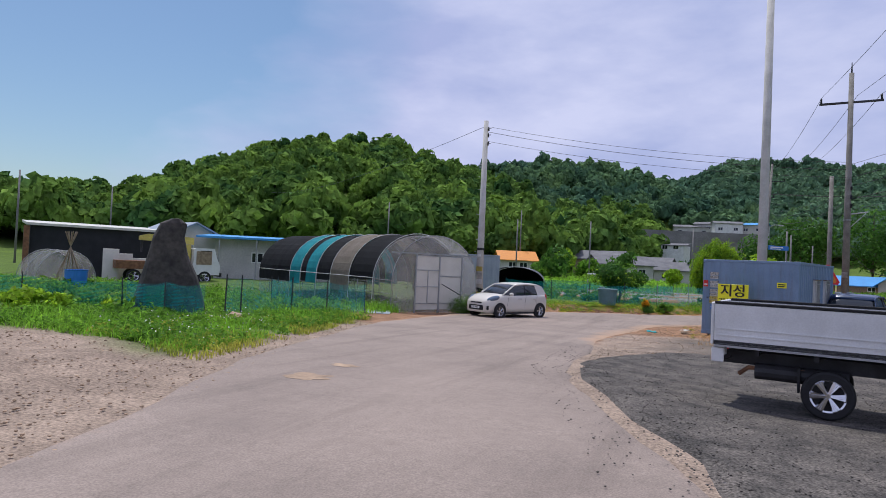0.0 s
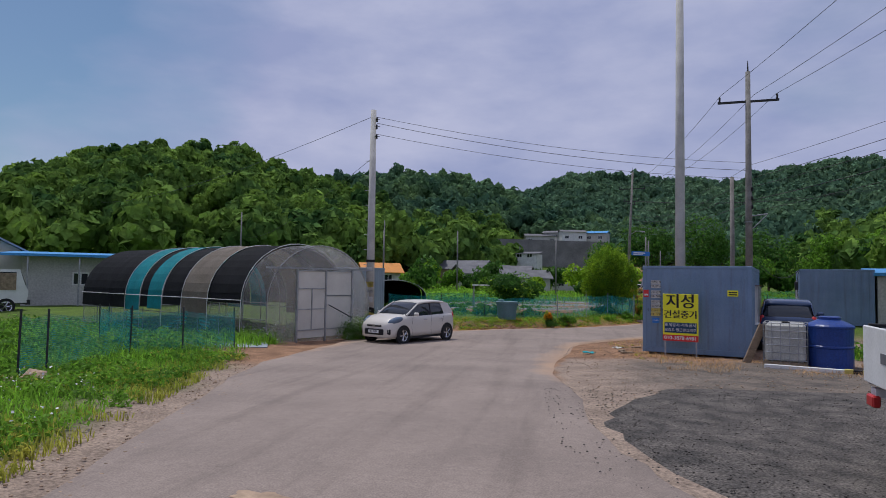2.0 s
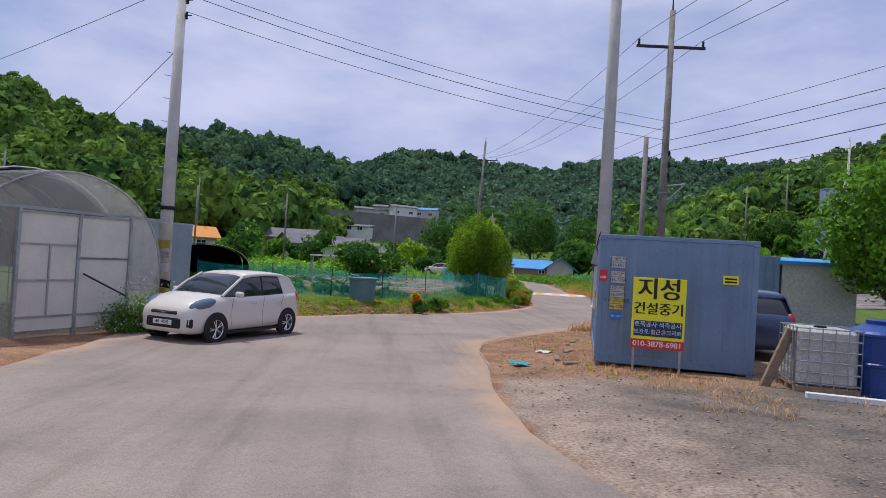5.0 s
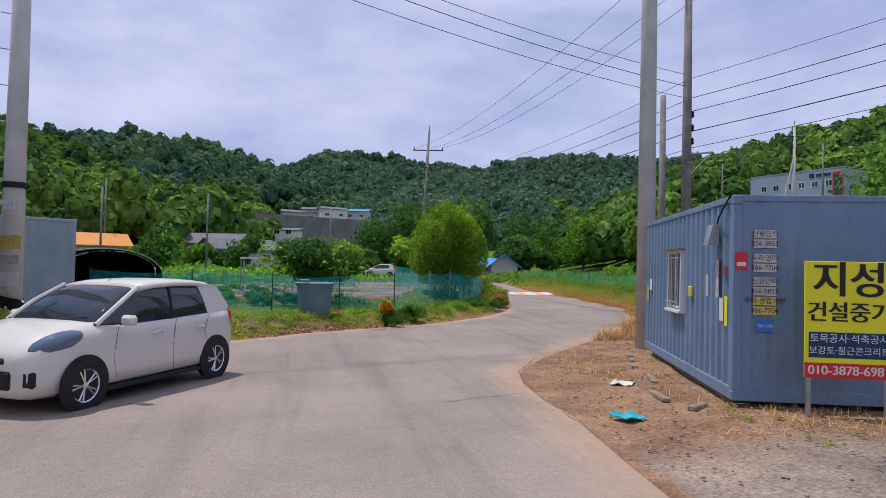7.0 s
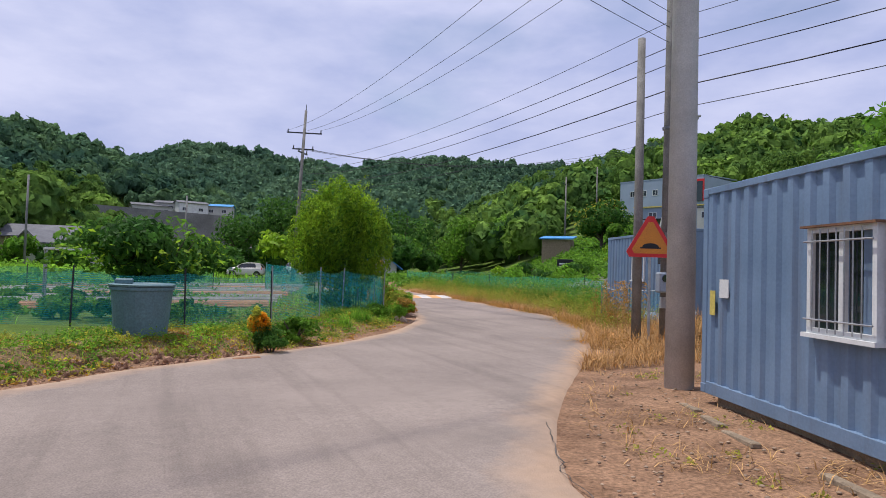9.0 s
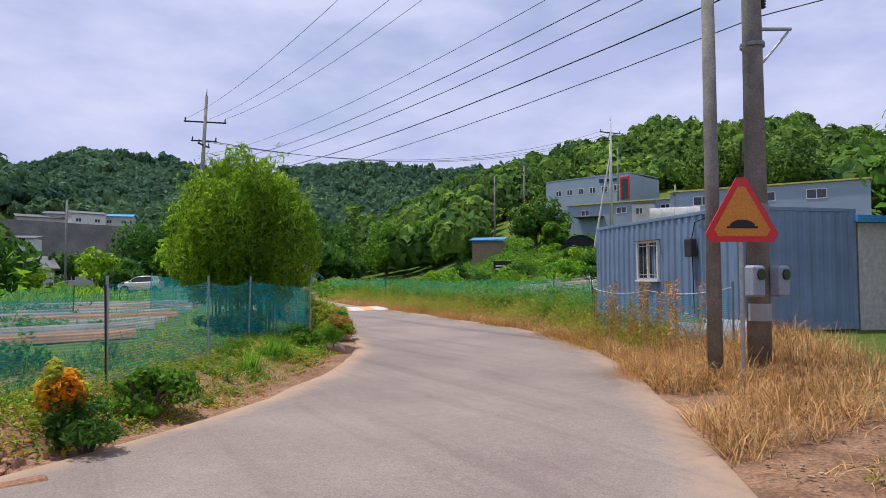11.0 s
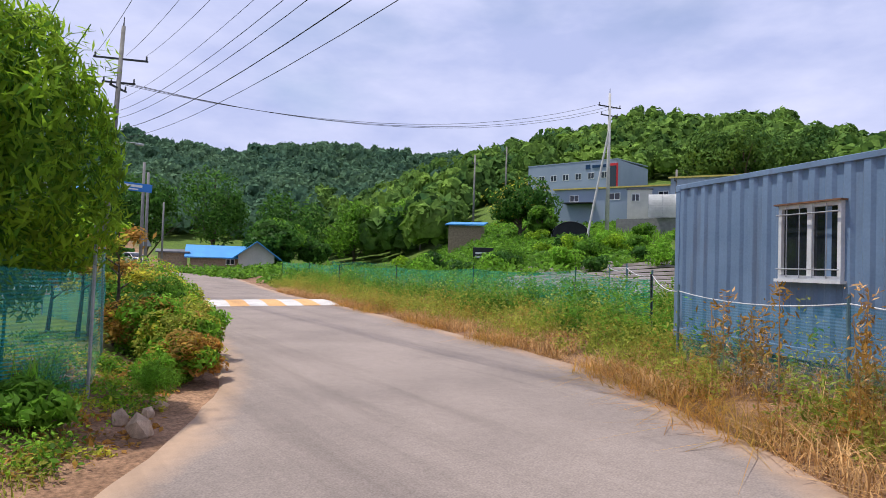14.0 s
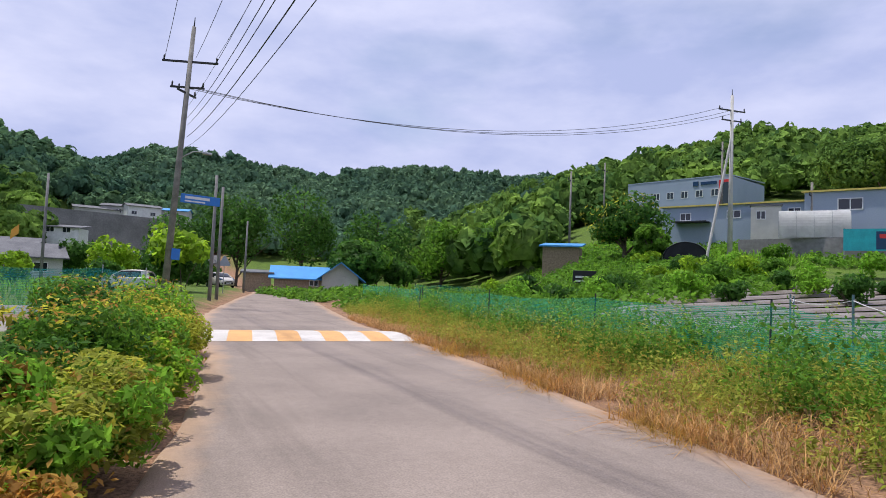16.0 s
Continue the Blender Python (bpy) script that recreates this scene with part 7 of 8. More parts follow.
def ribbon(line, w, dz, material, name, label, kind="structure"):
    bm = bmesh.new()
    a, b = [], []
    pts = []
    for (xa, ya), (xb, yb) in zip(line, line[1:]):
        n = max(2, int(math.dist((xa, ya), (xb, yb)) / 0.12))
        pts += [(xa + (xb - xa) * i / n, ya + (yb - ya) * i / n) for i in range(n)]
    for i, (x, y) in enumerate(pts):
        j = 0.05 * noise.noise((i * 0.6, x, y)) + 0.03 * noise.noise((i * 1.7, y, x))
        hw = w * (0.35 + 0.65 * abs(noise.noise((i * 0.37, 2, x))) * 1.6)
        x0, y0 = pts[max(i - 1, 0)]
        x1, y1 = pts[min(i + 1, len(pts) - 1)]
        d = Vector((x1 - x0, y1 - y0)).normalized()
        q = [(x - d.y * (j + s * hw), y + d.x * (j + s * hw)) for s in (-0.5, 0.5)]
        a.append(bm.verts.new((*q[0], zat(*q[0]) + dz)))
        b.append(bm.verts.new((*q[1], zat(*q[1]) + dz)))
    for i in range(len(pts) - 1):
        bm.faces.new((a[i], a[i + 1], b[i + 1], b[i]))
    return tagged(new(name, done(bm, name, material)), label, "road", kind=kind)


for line, w in (([(-2.75, 22.5), (-2.5, 25.2), (-2.1, 27.0), (-1.2, 28.6)], 0.016), ([(-3.9, 24.6), (-3.2, 24.9), (-2.6, 25.1)], 0.012)):
    ribbon(line, w, 0.035, M_GRAVEL, "road_crack", "thin dark crack in the asphalt")


def worn_patch(x, y, rx, ry, material, label):
    bm = bmesh.new()
    ring = []
    for k in range(26):
        a = k * math.tau / 26
        f = 0.75 + 0.5 * noise.noise((math.cos(a) * 1.6 + x, math.sin(a) * 1.6 + y, 1.0))
        px_, py_ = x + rx * f * math.cos(a), y + ry * f * math.sin(a)
        ring.append(bm.verts.new((px_, py_, zat(px_, py_) + 0.034)))
    c = bm.verts.new((x, y, zat(x, y) + 0.03))
    for k in range(26):
        bm.faces.new((c, ring[k], ring[(k + 1) % 26]))
    return tagged(new("worn_patch", done(bm, "worn_patch", material)), label, "road", kind="structure")


worn_patch(-5.05, 7.25, 0.45, 0.35, M_STONE, "worn hole with pale stones in the asphalt")
worn_patch(-5.25, 8.5, 0.3, 0.2, M_STONE, "worn hole with pale stones in the asphalt")
lotp = [(x, y, zat(x, y) + 0.045 + s * 0.25, s, s * 0.7, r) for x, y, s, r in [(*p[:2], rng.uniform(0.005, 0.016), rng.uniform(0, 6)) for p in np.concatenate([verge("r", 2.5, 16, 0.1, 5, 6500, 1.0), verge("r", 2.5, 16.5, -0.5, 0.4, 500)])] if y < 15.8]
scatter("lot_gravel", lotp, pv, M_GRAVEL, "dark broken gravel stones on the lot", "gravel")


# ---- buildings ----
def polar(az, dist, ox=3.2, oy=39.5):
    """A place at a bearing and distance from the end of the walk."""
    return ox + dist * math.sin(radians(az)), oy + dist * math.cos(radians(az))


def window_part(parent, m, w, h, frame_mat=M_WHITE):
    win = part("window", boxes((0, -0.04, 0, w, 0.02, 0.08), (0, -0.04, h - 0.08, w, 0.02, h), (0, -0.04, 0.08, 0.08, 0.02, h - 0.08), (w - 0.08, -0.04, 0.08, w, 0.02, h - 0.08), (w / 2 - 0.04, -0.03, 0.08, w / 2 + 0.04, 0.02, h - 0.08)), frame_mat, parent)
    win.matrix_local = m
    part("pane", boxes((0.08, -0.012, 0.08, w / 2 - 0.04, 0.0, h - 0.08)), M_GLASS, win)
    part("pane", boxes((w / 2 + 0.04, -0.012, 0.08, w - 0.08, 0.0, h - 0.08)), M_GLASS, win)
    return win


def shed(name, m, w, d, h, label, wall=M_WALL, roof=M_ROOFGREY, kind="gable", rise=1.0, windows=(), category="house", eave=0.3, door=None):
    """Front wall on y = 0, looking to -y."""
    b = thing(name, m, label, category)
    part("wall", boxes((0, 0, -2.5, w, d, h)), wall, b)
    if kind == "gable":
        s = eave
        part("gable", prisms("x", ([(0, h), (d, h), (d / 2, h + rise)], 0.0, w)), wall, b)
        for side in (0, 1):
            o = [(-s, h - s * rise / (d / 2)), (d / 2, h + rise), (d / 2, h + rise + 0.12), (-s, h - s * rise / (d / 2) + 0.12)]
            if side:
                o = [(d - y, z) for y, z in o]
            part("roof", prisms("x", (o, -s, w + s)), roof, b)
    elif kind == "side_gable":
        s = eave
        part("gable", prisms("y", ([(0, h), (w, h), (w / 2, h + rise)], 0.0, d)), wall, b)
        for side in (0, 1):
            o = [(-s, h - s * rise / (w / 2)), (w / 2, h + rise), (w / 2, h + rise + 0.12), (-s, h - s * rise / (w / 2) + 0.12)]
            if side:
                o = [(w - y, z) for y, z in o]
            part("roof", prisms("y", (o, -s, d + s)), roof, b)
    else:
        part("roof", prisms("x", ([(-eave, h + rise * 0), (d + eave, h + rise), (d + eave, h + rise + 0.15), (-eave, h + 0.15)], -eave, w + eave)), roof, b)
    for x, z, ww, hh in windows:
        window_part(b, pose(x, 0, z), ww, hh)
    if door:
        x, ww, hh, mt = door
        part("door", boxes((x, -0.05, 0, x + ww, 0.0, hh)), mt, b)
    return b


def facing(x, y, z, toward=(3.2, 39.5), turn=0):
    """Origin at x, y with the front wall (-y) looking towards a place."""
    a = math.degrees(math.atan2(toward[1] - y, toward[0] - x)) + 90 + turn
    return pose(x, y, z, 0, 0, a)


# factory buildings up the slope
x0, y0 = polar(44.4, 69)
x1, y1 = polar(56.0, 65)
yaw = math.degrees(math.atan2(y1 - y0, x1 - x0))
wl = math.dist((x0, y0), (x1, y1))
ware = shed("warehouse", pose(x0, y0, 7.2, 0, 0, yaw), wl, 9, 2.9, "long low blue-grey clad warehouse", M_WALLBLUE, M_BAND, "mono", 0.5, [(1.8, 1.5, 1.1, 0.8), (6.3, 1.6, 1.3, 0.8), (9.0, 1.7, 1.1, 0.7), (11.6, 1.7, 1.1, 0.7)], "warehouse", 0.2)
part("canopy", boxes((1.4, -1.4, 1.25, 4.8, 0, 1.35)), M_DARK, ware)
x2, y2 = polar(55.0, 62)
x3, y3 = polar(72.0, 62)
ware2 = shed("warehouse", pose(x2, y2, 7.4, 0, 0, math.degrees(math.atan2(y3 - y2, x3 - x2))), math.dist((x2, y2), (x3, y3)), 9, 3.0, "long low blue-grey clad warehouse", M_WALLBLUE, M_BAND, "mono", 0.5, [(2.4, 1.4, 1.8, 1.0), (8.5, 1.4, 1.8, 1.0), (13.0, 1.4, 1.8, 1.0)], "warehouse", 0.2)
u0, v0 = polar(41.5, 108)
u1, v1 = polar(49.6, 100)
ul = math.dist((u0, v0), (u1, v1))
fac = shed("factory", pose(u0, v0, 14.0, 0, 0, math.degrees(math.atan2(v1 - v0, u1 - u0))), ul, 12, 4.9, "blue-grey clad factory with small square windows", M_WALLBLUE, M_WALLBLUE, "mono", 0.4, [(2.2 + 2.35 * k, 2.0, 1.15, 1.1) for k in range(6)], "factory", 0.05)
part("entrance", boxes((15.2, -0.15, 0.5, 16.9, 0.0, 4.3)), M_REDSIGN, fac, "dark red entrance surround")
part("entrance_glass", boxes((15.45, -0.2, 0.5, 16.65, -0.15, 3.9)), M_GLASS, fac)
part("sign_mark", boxes((11.2, -0.1, 3.7, 12.0, 0.0, 4.4)), M_NAVYSIGN, fac)
part("sign_bar", boxes((12.4, -0.1, 3.8, 14.8, 0.0, 4.25)), M_NAVYSIGN, fac)
# retaining wall below the warehouses
a0, b0 = polar(50.3, 60)
a1, b1 = polar(75.0, 56)
rw = solid("retaining_wall", boxes((0, 0, -4, math.dist((a0, b0), (a1, b1)), 0.5, 1.3)), M_RETAIN, pose(a0, b0, 4.9, 0, 0, math.degrees(math.atan2(b1 - b0, a1 - a0))), "grey concrete retaining wall on the slope", "wall", kind="structure")
px_, py_ = polar(53.2, 59)
film_tunnel("poly_tunnel", pose(px_, py_, 6.6, 0, 0, -143), 1.2, 1.9, 5, M_WHITE, "white rounded plastic tunnel above the wall")
px_, py_ = polar(46.3, 58)
film_tunnel("hoop_tunnel", facing(px_, py_, zat(px_, py_) - 0.4, turn=180), 1.7, 1.6, 4, M_CLOTH_BK, "dark hooped tunnel with a grey end", 0.3)
px_, py_ = polar(34.3, 70)
shed("timber_shed", facing(px_, py_, 4.0, turn=-10), 3.9, 3, 1.9, "small wooden shed with a blue tin roof", M_WOOD, M_ROOFBLUE, "mono", 0.5, (), "shed", 0.35)
px_, py_ = polar(37.0, 48)
bd = thing("notice_board", facing(px_, py_, zat(px_, py_), turn=12), "black notice board with white lettering marks", "sign")
part("panel", boxes((0, 0, 0.55, 1.75, 0.06, 1.6), bevel=0.02), M_INK, bd)
for k in range(2):
    part("text_bar", boxes((0.2, -0.006, 1.05 - 0.3 * k, 1.2 - 0.3 * k, 0.0, 1.2 - 0.3 * k)), M_WHITE, bd)
for x in (0.2, 1.5):
    part("leg", boxes((x, 0.02, -0.3, x + 0.08, 0.1, 0.55)), M_DARK, bd)
px_, py_ = polar(57.6, 55)
bn2 = thing("banner", facing(px_, py_, zat(px_, py_)), "teal banner with coloured print on posts", "banner")
part("cloth", boxes((0, 0, 1.0, 2.9, 0.02, 2.6)), M_CLOTH_TEAL, bn2)
part("print_panel", boxes((2.0, -0.006, 1.1, 2.8, 0.0, 2.4)), M_NAVYSIGN, bn2)
part("red_mark", boxes((2.2, -0.012, 1.9, 2.6, -0.006, 2.2)), M_REDSIGN, bn2)
for x in (0.05, 2.85):
    part("post", tubes(([(x, 0.04, -0.4), (x, 0.04, 2.7)], 0.04)), M_STEEL, bn2)
hx, hy = polar(51.2, 62.5)
shed("guard_hut", facing(hx, hy, 7.2), 2.4, 2.2, 2.2, "small white site hut above the slope", M_PANEL, M_ROOFGREY, "mono", 0.2, [(0.4, 1.0, 0.8, 0.8)], "hut", 0.1)
# leaning brace pole by the slope pylon
part("brace", tubes(([(-2.2, 0.3, 0.2), (-0.05, 0, 10.0)], 0.11, 0.09), sides=10), M_CONC, pylon3)

# chestnut and slope trees
cx_, cy_ = polar(41.3, 60)
tree(cx_, cy_, 6.2, 4.0, 5200, 0.22, M_LEAF_DARK, "round chestnut tree with cream blossom tufts", 0.3, 0.12, 18, extra=((M_LEAF_YELLOW, 420, 0.2),))
for az, d, h, c, mt in ((43.5, 55, 3.6, 1.6, M_LEAF), (57.5, 78, 11.0, 4.2, M_FOREST), (60.5, 76, 12.5, 4.5, M_FOREST), (64.0, 80, 12.0, 4.6, M_FOREST), (33.2, 52, 2.6, 1.6, M_LEAF_DARK)):
    tx, ty = polar(az, d)
    tree(tx, ty, h, c, 3200, 0.2 + 0.02 * c, mt, "leafy green tree on the grassy slope", 0.2, 0.15, 14)
# trees by the blue-roofed house and behind the lane
for x, y, h, c, mt, n in ((17.5, 148, 17, 7.5, M_LEAF_DARK, 3600), (28.5, 150, 18, 8, M_LEAF_DARK, 3600), (38, 138, 13, 7, M_LEAF_DARK, 3000), (26.5, 112, 6.5, 4.2, M_LEAF_DARK, 3600), (29.5, 118, 7, 4.0, M_LEAF, 2600), (33.5, 116, 4.5, 2.6, M_LEAF_DARK, 1800), (8.5, 152, 12, 6.5, M_LEAF_DARK, 3000), (45, 128, 11, 6, M_LEAF, 2600), (52, 122, 9, 5.5, M_LEAF, 2600)):
    tree(x, y, h, c, n, 0.36, mt, "large dense green tree beyond the lane", 0.3, 0.1, 20)
tree(13.6, 32.6, 7.4, 3.5, 11000, 0.12, M_LEAF, "leafy green tree beside the beige shed", 0.16, 0.1, 26)
# scrub on the slope
for k in range(46):
    az, d = rng.uniform(30, 72), rng.uniform(32, 58)
    if 33 < az < 40 and d > 40 or (48 < az < 52 and d > 50):
        continue
    sx, sy = polar(az, d)
    r = rng.uniform(0.7, 1.7)
    bush("scrub_bush", sx, sy, (r, r, r * 0.62), 800, 0.1 + 0.03 * r, (M_LEAF, M_LEAF_DARK, M_LEAF_LIME, M_GRASS)[k % 4], "wild green scrub on the slope", category="bush", stems=2, group="slope scrub")

# house with blue roof by the bend
shed("blue_roof_house", pose(16.6, 110.6, 0.0, 0, 0, -14), 6.6, 4.5, 1.5, "low brown-walled house with bright blue tin roof", M_WOOD, M_ROOFBLUE, "gable", 1.1, [(3.8, 0.5, 1.0, 0.7)], "house", 0.6)
h2 = shed("blue_roof_house", pose(21.4, 108.6, 0.0, 0, 0, -14), 4.0, 5, 1.7, "house wing with steep blue tin roof", M_WALL, M_ROOFBLUE, "side_gable", 1.5, (), "house", 0.8)
shed("lean_to", pose(13.4, 111.5, 0.0, 0, 0, -10), 3.0, 3, 1.7, "small brown wooden lean-to shed", M_WOOD, M_ROOFGREY, "mono", 0.3, (), "shed")
copy = copy_thing(car, pose(11.6, 116.0, zat(11.6, 116.0), 0, 0, -70) @ Matrix.Scale(1.15, 4))
tagged(copy, "white car parked by the bend", "car")
cv = copy_thing(car, pose(2.6, 88.0, zat(2.6, 88.0), 0, 0, 160))
tagged(cv, "white car parked beyond the garden", "car")

# beige shed behind the storage container
shed("beige_shed", pose(11.15, 35.25, 0.1, 0, 0, -17.5), 2.7, 4.5, 2.25, "plain beige panel shed with a blue roof edge", M_WALL, M_ROOFBLUE, "mono", 0.3, (), "shed", 0.15)
# odds and ends on the storage container
part("meter_box", boxes((-0.18, 1.25, 1.55, -0.02, 1.5, 1.95), bevel=0.02), M_DARK, kont2)
part("cable", tubes(([(-0.05, 1.4, 1.95), (-0.03, 1.3, 2.3), (0.0, 0.6, 2.45)], 0.012), sides=5), M_BLACK, kont2)
part("cable", tubes(([(-0.05, 1.38, 1.55), (-0.03, 1.38, 0.3)], 0.012), sides=5), M_BLACK, kont2)
wire((8.25, 36.2, 2.6), (5.6, 34.2, 3.3), 0.7, 0.014)
for k, (x, y, a, mt) in enumerate(((7.9, 37.6, 70, M_CONT_LT), (7.5, 36.5, 62, M_CONT_LT))):
    bm = corrugated(1.0, 0.55, 0.02, 0.09)
    solid("corrugated_sheet", bm, mt, pose(x, y, zat(x, y) + 0.05 + 0.03 * k, -48 + 12 * k, 0, a - 135), "old pale corrugated sheet leaning in the weeds", "sheet", "corrugated sheets")

# mulched rows of the field
fld = thing("mulched_field", pose(0, 0, 0), "rows of silver plastic mulch in the field", "field")
for k in range(11):
    xa, ya = 17.0 + 0.6 * k, 53.0 + 1.35 * k
    n = 22
    bm = bmesh.new()
    rows = []
    for i in range(n + 1):
        x, y = xa + 24 * i / n, ya - 6.5 * i / n
        z = zat(x, y)
        rows.append([bm.verts.new((x + 0.25 * u, y + 0.95 * u, z + h + 0.02 * noise.noise((x, y, u)))) for u, h in ((-0.5, 0.02), (-0.36, 0.13), (0, 0.17), (0.36, 0.13), (0.5, 0.02))])
    for a, b in zip(rows, rows[1:]):
        for j in range(4):
            bm.faces.new((a[j], b[j], b[j + 1], a[j + 1]))
    part("mulch_row", bm, M_MULCH, fld)
grd = thing("mulched_garden", pose(0, 0, 0), "mulched vegetable rows with grey plastic", "garden")
for k in range(9):
    xa, ya = -14.0 + 0.6 * k, 41.0 + 2.3 * k
    bm = bmesh.new()
    rows = []
    for i in range(15):
        x, y = xa + 12 * i / 14, ya + 2.2 * i / 14
        if x > float(edge_x(ROAD_L, y)) - 2.2:
            break
        z = zat(x, y)
        rows.append([bm.verts.new((x, y + u, z + h)) for u, h in ((-0.55, 0.02), (-0.4, 0.14), (0, 0.18), (0.4, 0.14), (0.55, 0.02))])
    for a, b in zip(rows, rows[1:]):
        for j in range(4):
            bm.faces.new((a[j], b[j], b[j + 1], a[j + 1]))
    if len(rows) > 2:
        part("mulch_row", bm, M_MULCH if k % 3 else M_EARTH, grd)
for k in range(26):
    x, y = rng.uniform(-15, -4), rng.uniform(37.6, 47)
    bush("vegetable_plant", x, y, (0.45, 0.45, 0.22), 420, 0.085, M_LEAF, "broad-leaved green vegetable plant in a row", category="plant", stems=1, group="vegetable plants")

# speed bump
def bump():
    b = thing("speed_bump", pose(0, 0, 0), "low speed bump with yellow and white stripes", "speed bump")
    ya, yb = 55.6, 59.0
    n = 9
    for k in range(n):
        rows = []
        bm = bmesh.new()
        for j in range(9):
            t = j / 8
            y = ya + (yb - ya) * t
            xl, xr = float(edge_x(ROAD_L, y)) + 0.05, float(edge_x(ROAD_R, y)) - 0.05
            row = []
            for i in range(3):
                x = xl + (xr - xl) * (k + i / 2 + (0.35 * (t - 0.5) if 0 < k + i / 2 < n else 0)) / n
                row.append(bm.verts.new((x, y, zat(x, y) + 0.036 + 0.085 * math.sin(math.pi * t) ** 1.3)))
            rows.append(row)
        for a, c in zip(rows, rows[1:]):
            for i in range(2):
                bm.faces.new((a[i], a[i + 1], c[i + 1], c[i]))
        part("stripe", bm, M_BUMPY if k % 2 else M_BUMPW, b)


bump()

# signs and lamp on the far crossarm pole
rs = part("street_sign", boxes((0.25, -0.03, 5.05, 2.1, 0.0, 5.5), bevel=0.02), M_SIGNBLUE, pylon2, "blue direction sign with white lettering marks")
part("text_bar", boxes((0.45, -0.036, 5.27, 1.6, -0.03, 5.4)), M_WHITE, rs)
part("text_bar", boxes((0.45, -0.036, 5.12, 1.4, -0.03, 5.19)), M_WHITE, rs)
part("sign_arm", tubes(([(0, 0, 5.3), (0.4, 0.03, 5.3)], 0.03)), M_STEEL, pylon2)
part("lamp_arm", tubes(([(0, 0, 7.2), (0.6, -0.2, 7.6), (1.1, -0.4, 7.6)], 0.03)), M_STEEL, pylon2)
part("lamp_head", boxes((1.0, -0.5, 7.5, 1.45, -0.3, 7.62), bevel=0.03), M_STEEL, pylon2)
part("small_sign", boxes((0.1, -0.2, 2.2, 0.5, -0.17, 2.75), bevel=0.01), M_SIGNBLUE, pylon2)
for x, y, h in ((6.9, 78, 7.2), (7.6, 81, 7.0), (-3, 92, 8), (-16, 88, 8.5), (-24, 80, 8), (12.5, 104, 7), (-42, 78, 10), (-30, 102, 10), (-74, 60, 10), (-62, 40, 9)):
    q, _ = pole("far_pole", x, y, zat(x, y) + h, 0.11, 0.08, M_RETAIN, "grey concrete pole in the village", 8)
for az, d, h in ((36.6, 78, 11), (39.5, 92, 11), (49.0, 84, 11), (31.5, 95, 9), (55.5, 62, 6)):
    x, y = polar(az, d)
    q, zz = pole("far_pole", x, y, zat(x, y) + h, 0.15, 0.1, M_CONC_DK, "grey concrete pole on the slope", 8)
    crossarm(q, h - 0.9, 0.7, 20, n=2)
sg = thing("triangular_sign", pose(9.2, 92.0, zat(9.2, 92)), "plain triangular road sign seen from behind on a post", "traffic sign")
part("post", tubes(([(0, 0, -0.1), (0, 0, 2.6)], 0.03)), M_STEEL, sg)
part("plate", triangle(0.5, 2.4, -0.03, -0.01), M_CONT_LT, sg)

# village beyond the garden
VIL = [(-7.5, 88, 9, 2.6, M_WALL, M_ROOFGREY), (-10.5, 96, 8, 2.6, M_WOOD, M_ROOFGREY), (-5.0, 112, 7, 2.8, M_WALL, M_ROOFGREY), (-2.5, 98, 6, 2.5, M_WALL, M_ROOFGREY), (-14.5, 105, 8, 2.6, M_WOOD, M_RUST), (-17.9, 84, 5.5, 2.3, M_WALL, M_ORANGE), (0.8, 128, 8, 3.2, M_WALL, M_ROOFGREY), (-22, 120, 7, 2.6, M_WOOD, M_ROOFGREY), (5.0, 140, 8, 3.4, M_WALL, M_ROOFGREY)]
for az, d, w, h, wm, rm in VIL:
    x, y = polar(az, d, -5.5, 16.3)
    shed("village_house", facing(x, y, zat(x, y), (-5.5, 16.3), rng.uniform(-25, 25)), w, 6, h, "low village house with " + {"grey_roof": "a grey roof", "rusty_steel": "a rusty roof", "orange_paint": "an orange roof"}[rm.name], wm, rm, "gable", 1.3, [(1.2, 0.9, 1.3, 1.0), (w - 2.6, 0.9, 1.3, 1.0)], "house", 0.5)
wx, wy = polar(-4.8, 190, -5.5, 16.3)
wx2, wy2 = polar(5.2, 205, -5.5, 16.3)
solid("terrace_wall", boxes((0, 0, -6, math.dist((wx, wy), (wx2, wy2)), 1.0, 4.6)), M_RETAIN, pose(wx, wy, 10.6, 0, 0, math.degrees(math.atan2(wy2 - wy, wx2 - wx))), "long grey terraced retaining wall above the village", "wall", kind="structure")
for az, d, w, h, zz, wm, rm in ((-3.2, 172, 7, 2.0, 7.6, M_WHITE, M_ROOFGREY), (1.2, 222, 9, 3.5, 16.5, M_WHITE, M_ROOFGREY), (-2.2, 225, 12, 3.2, 15.5, M_WALL, M_ROOFGREY), (3.2, 226, 8, 3.2, 16.5, M_WALL, M_ROOFBLUE), (-0.6, 228, 7, 3.0, 17, M_WALL, M_ROOFGREY)):
    x, y = polar(az, d, -5.5, 16.3)
    shed("hillside_house", facing(x, y, zz, (-5.5, 16.3), rng.uniform(-20, 20)), w, 6, h, "pale hillside house above the terrace wall", wm, rm, "mono" if az < -3 else "gable", 0.8, [(1.0, 1.0, 1.5, 1.1), (w - 3, 1.0, 1.5, 1.1)], "house", 0.4)
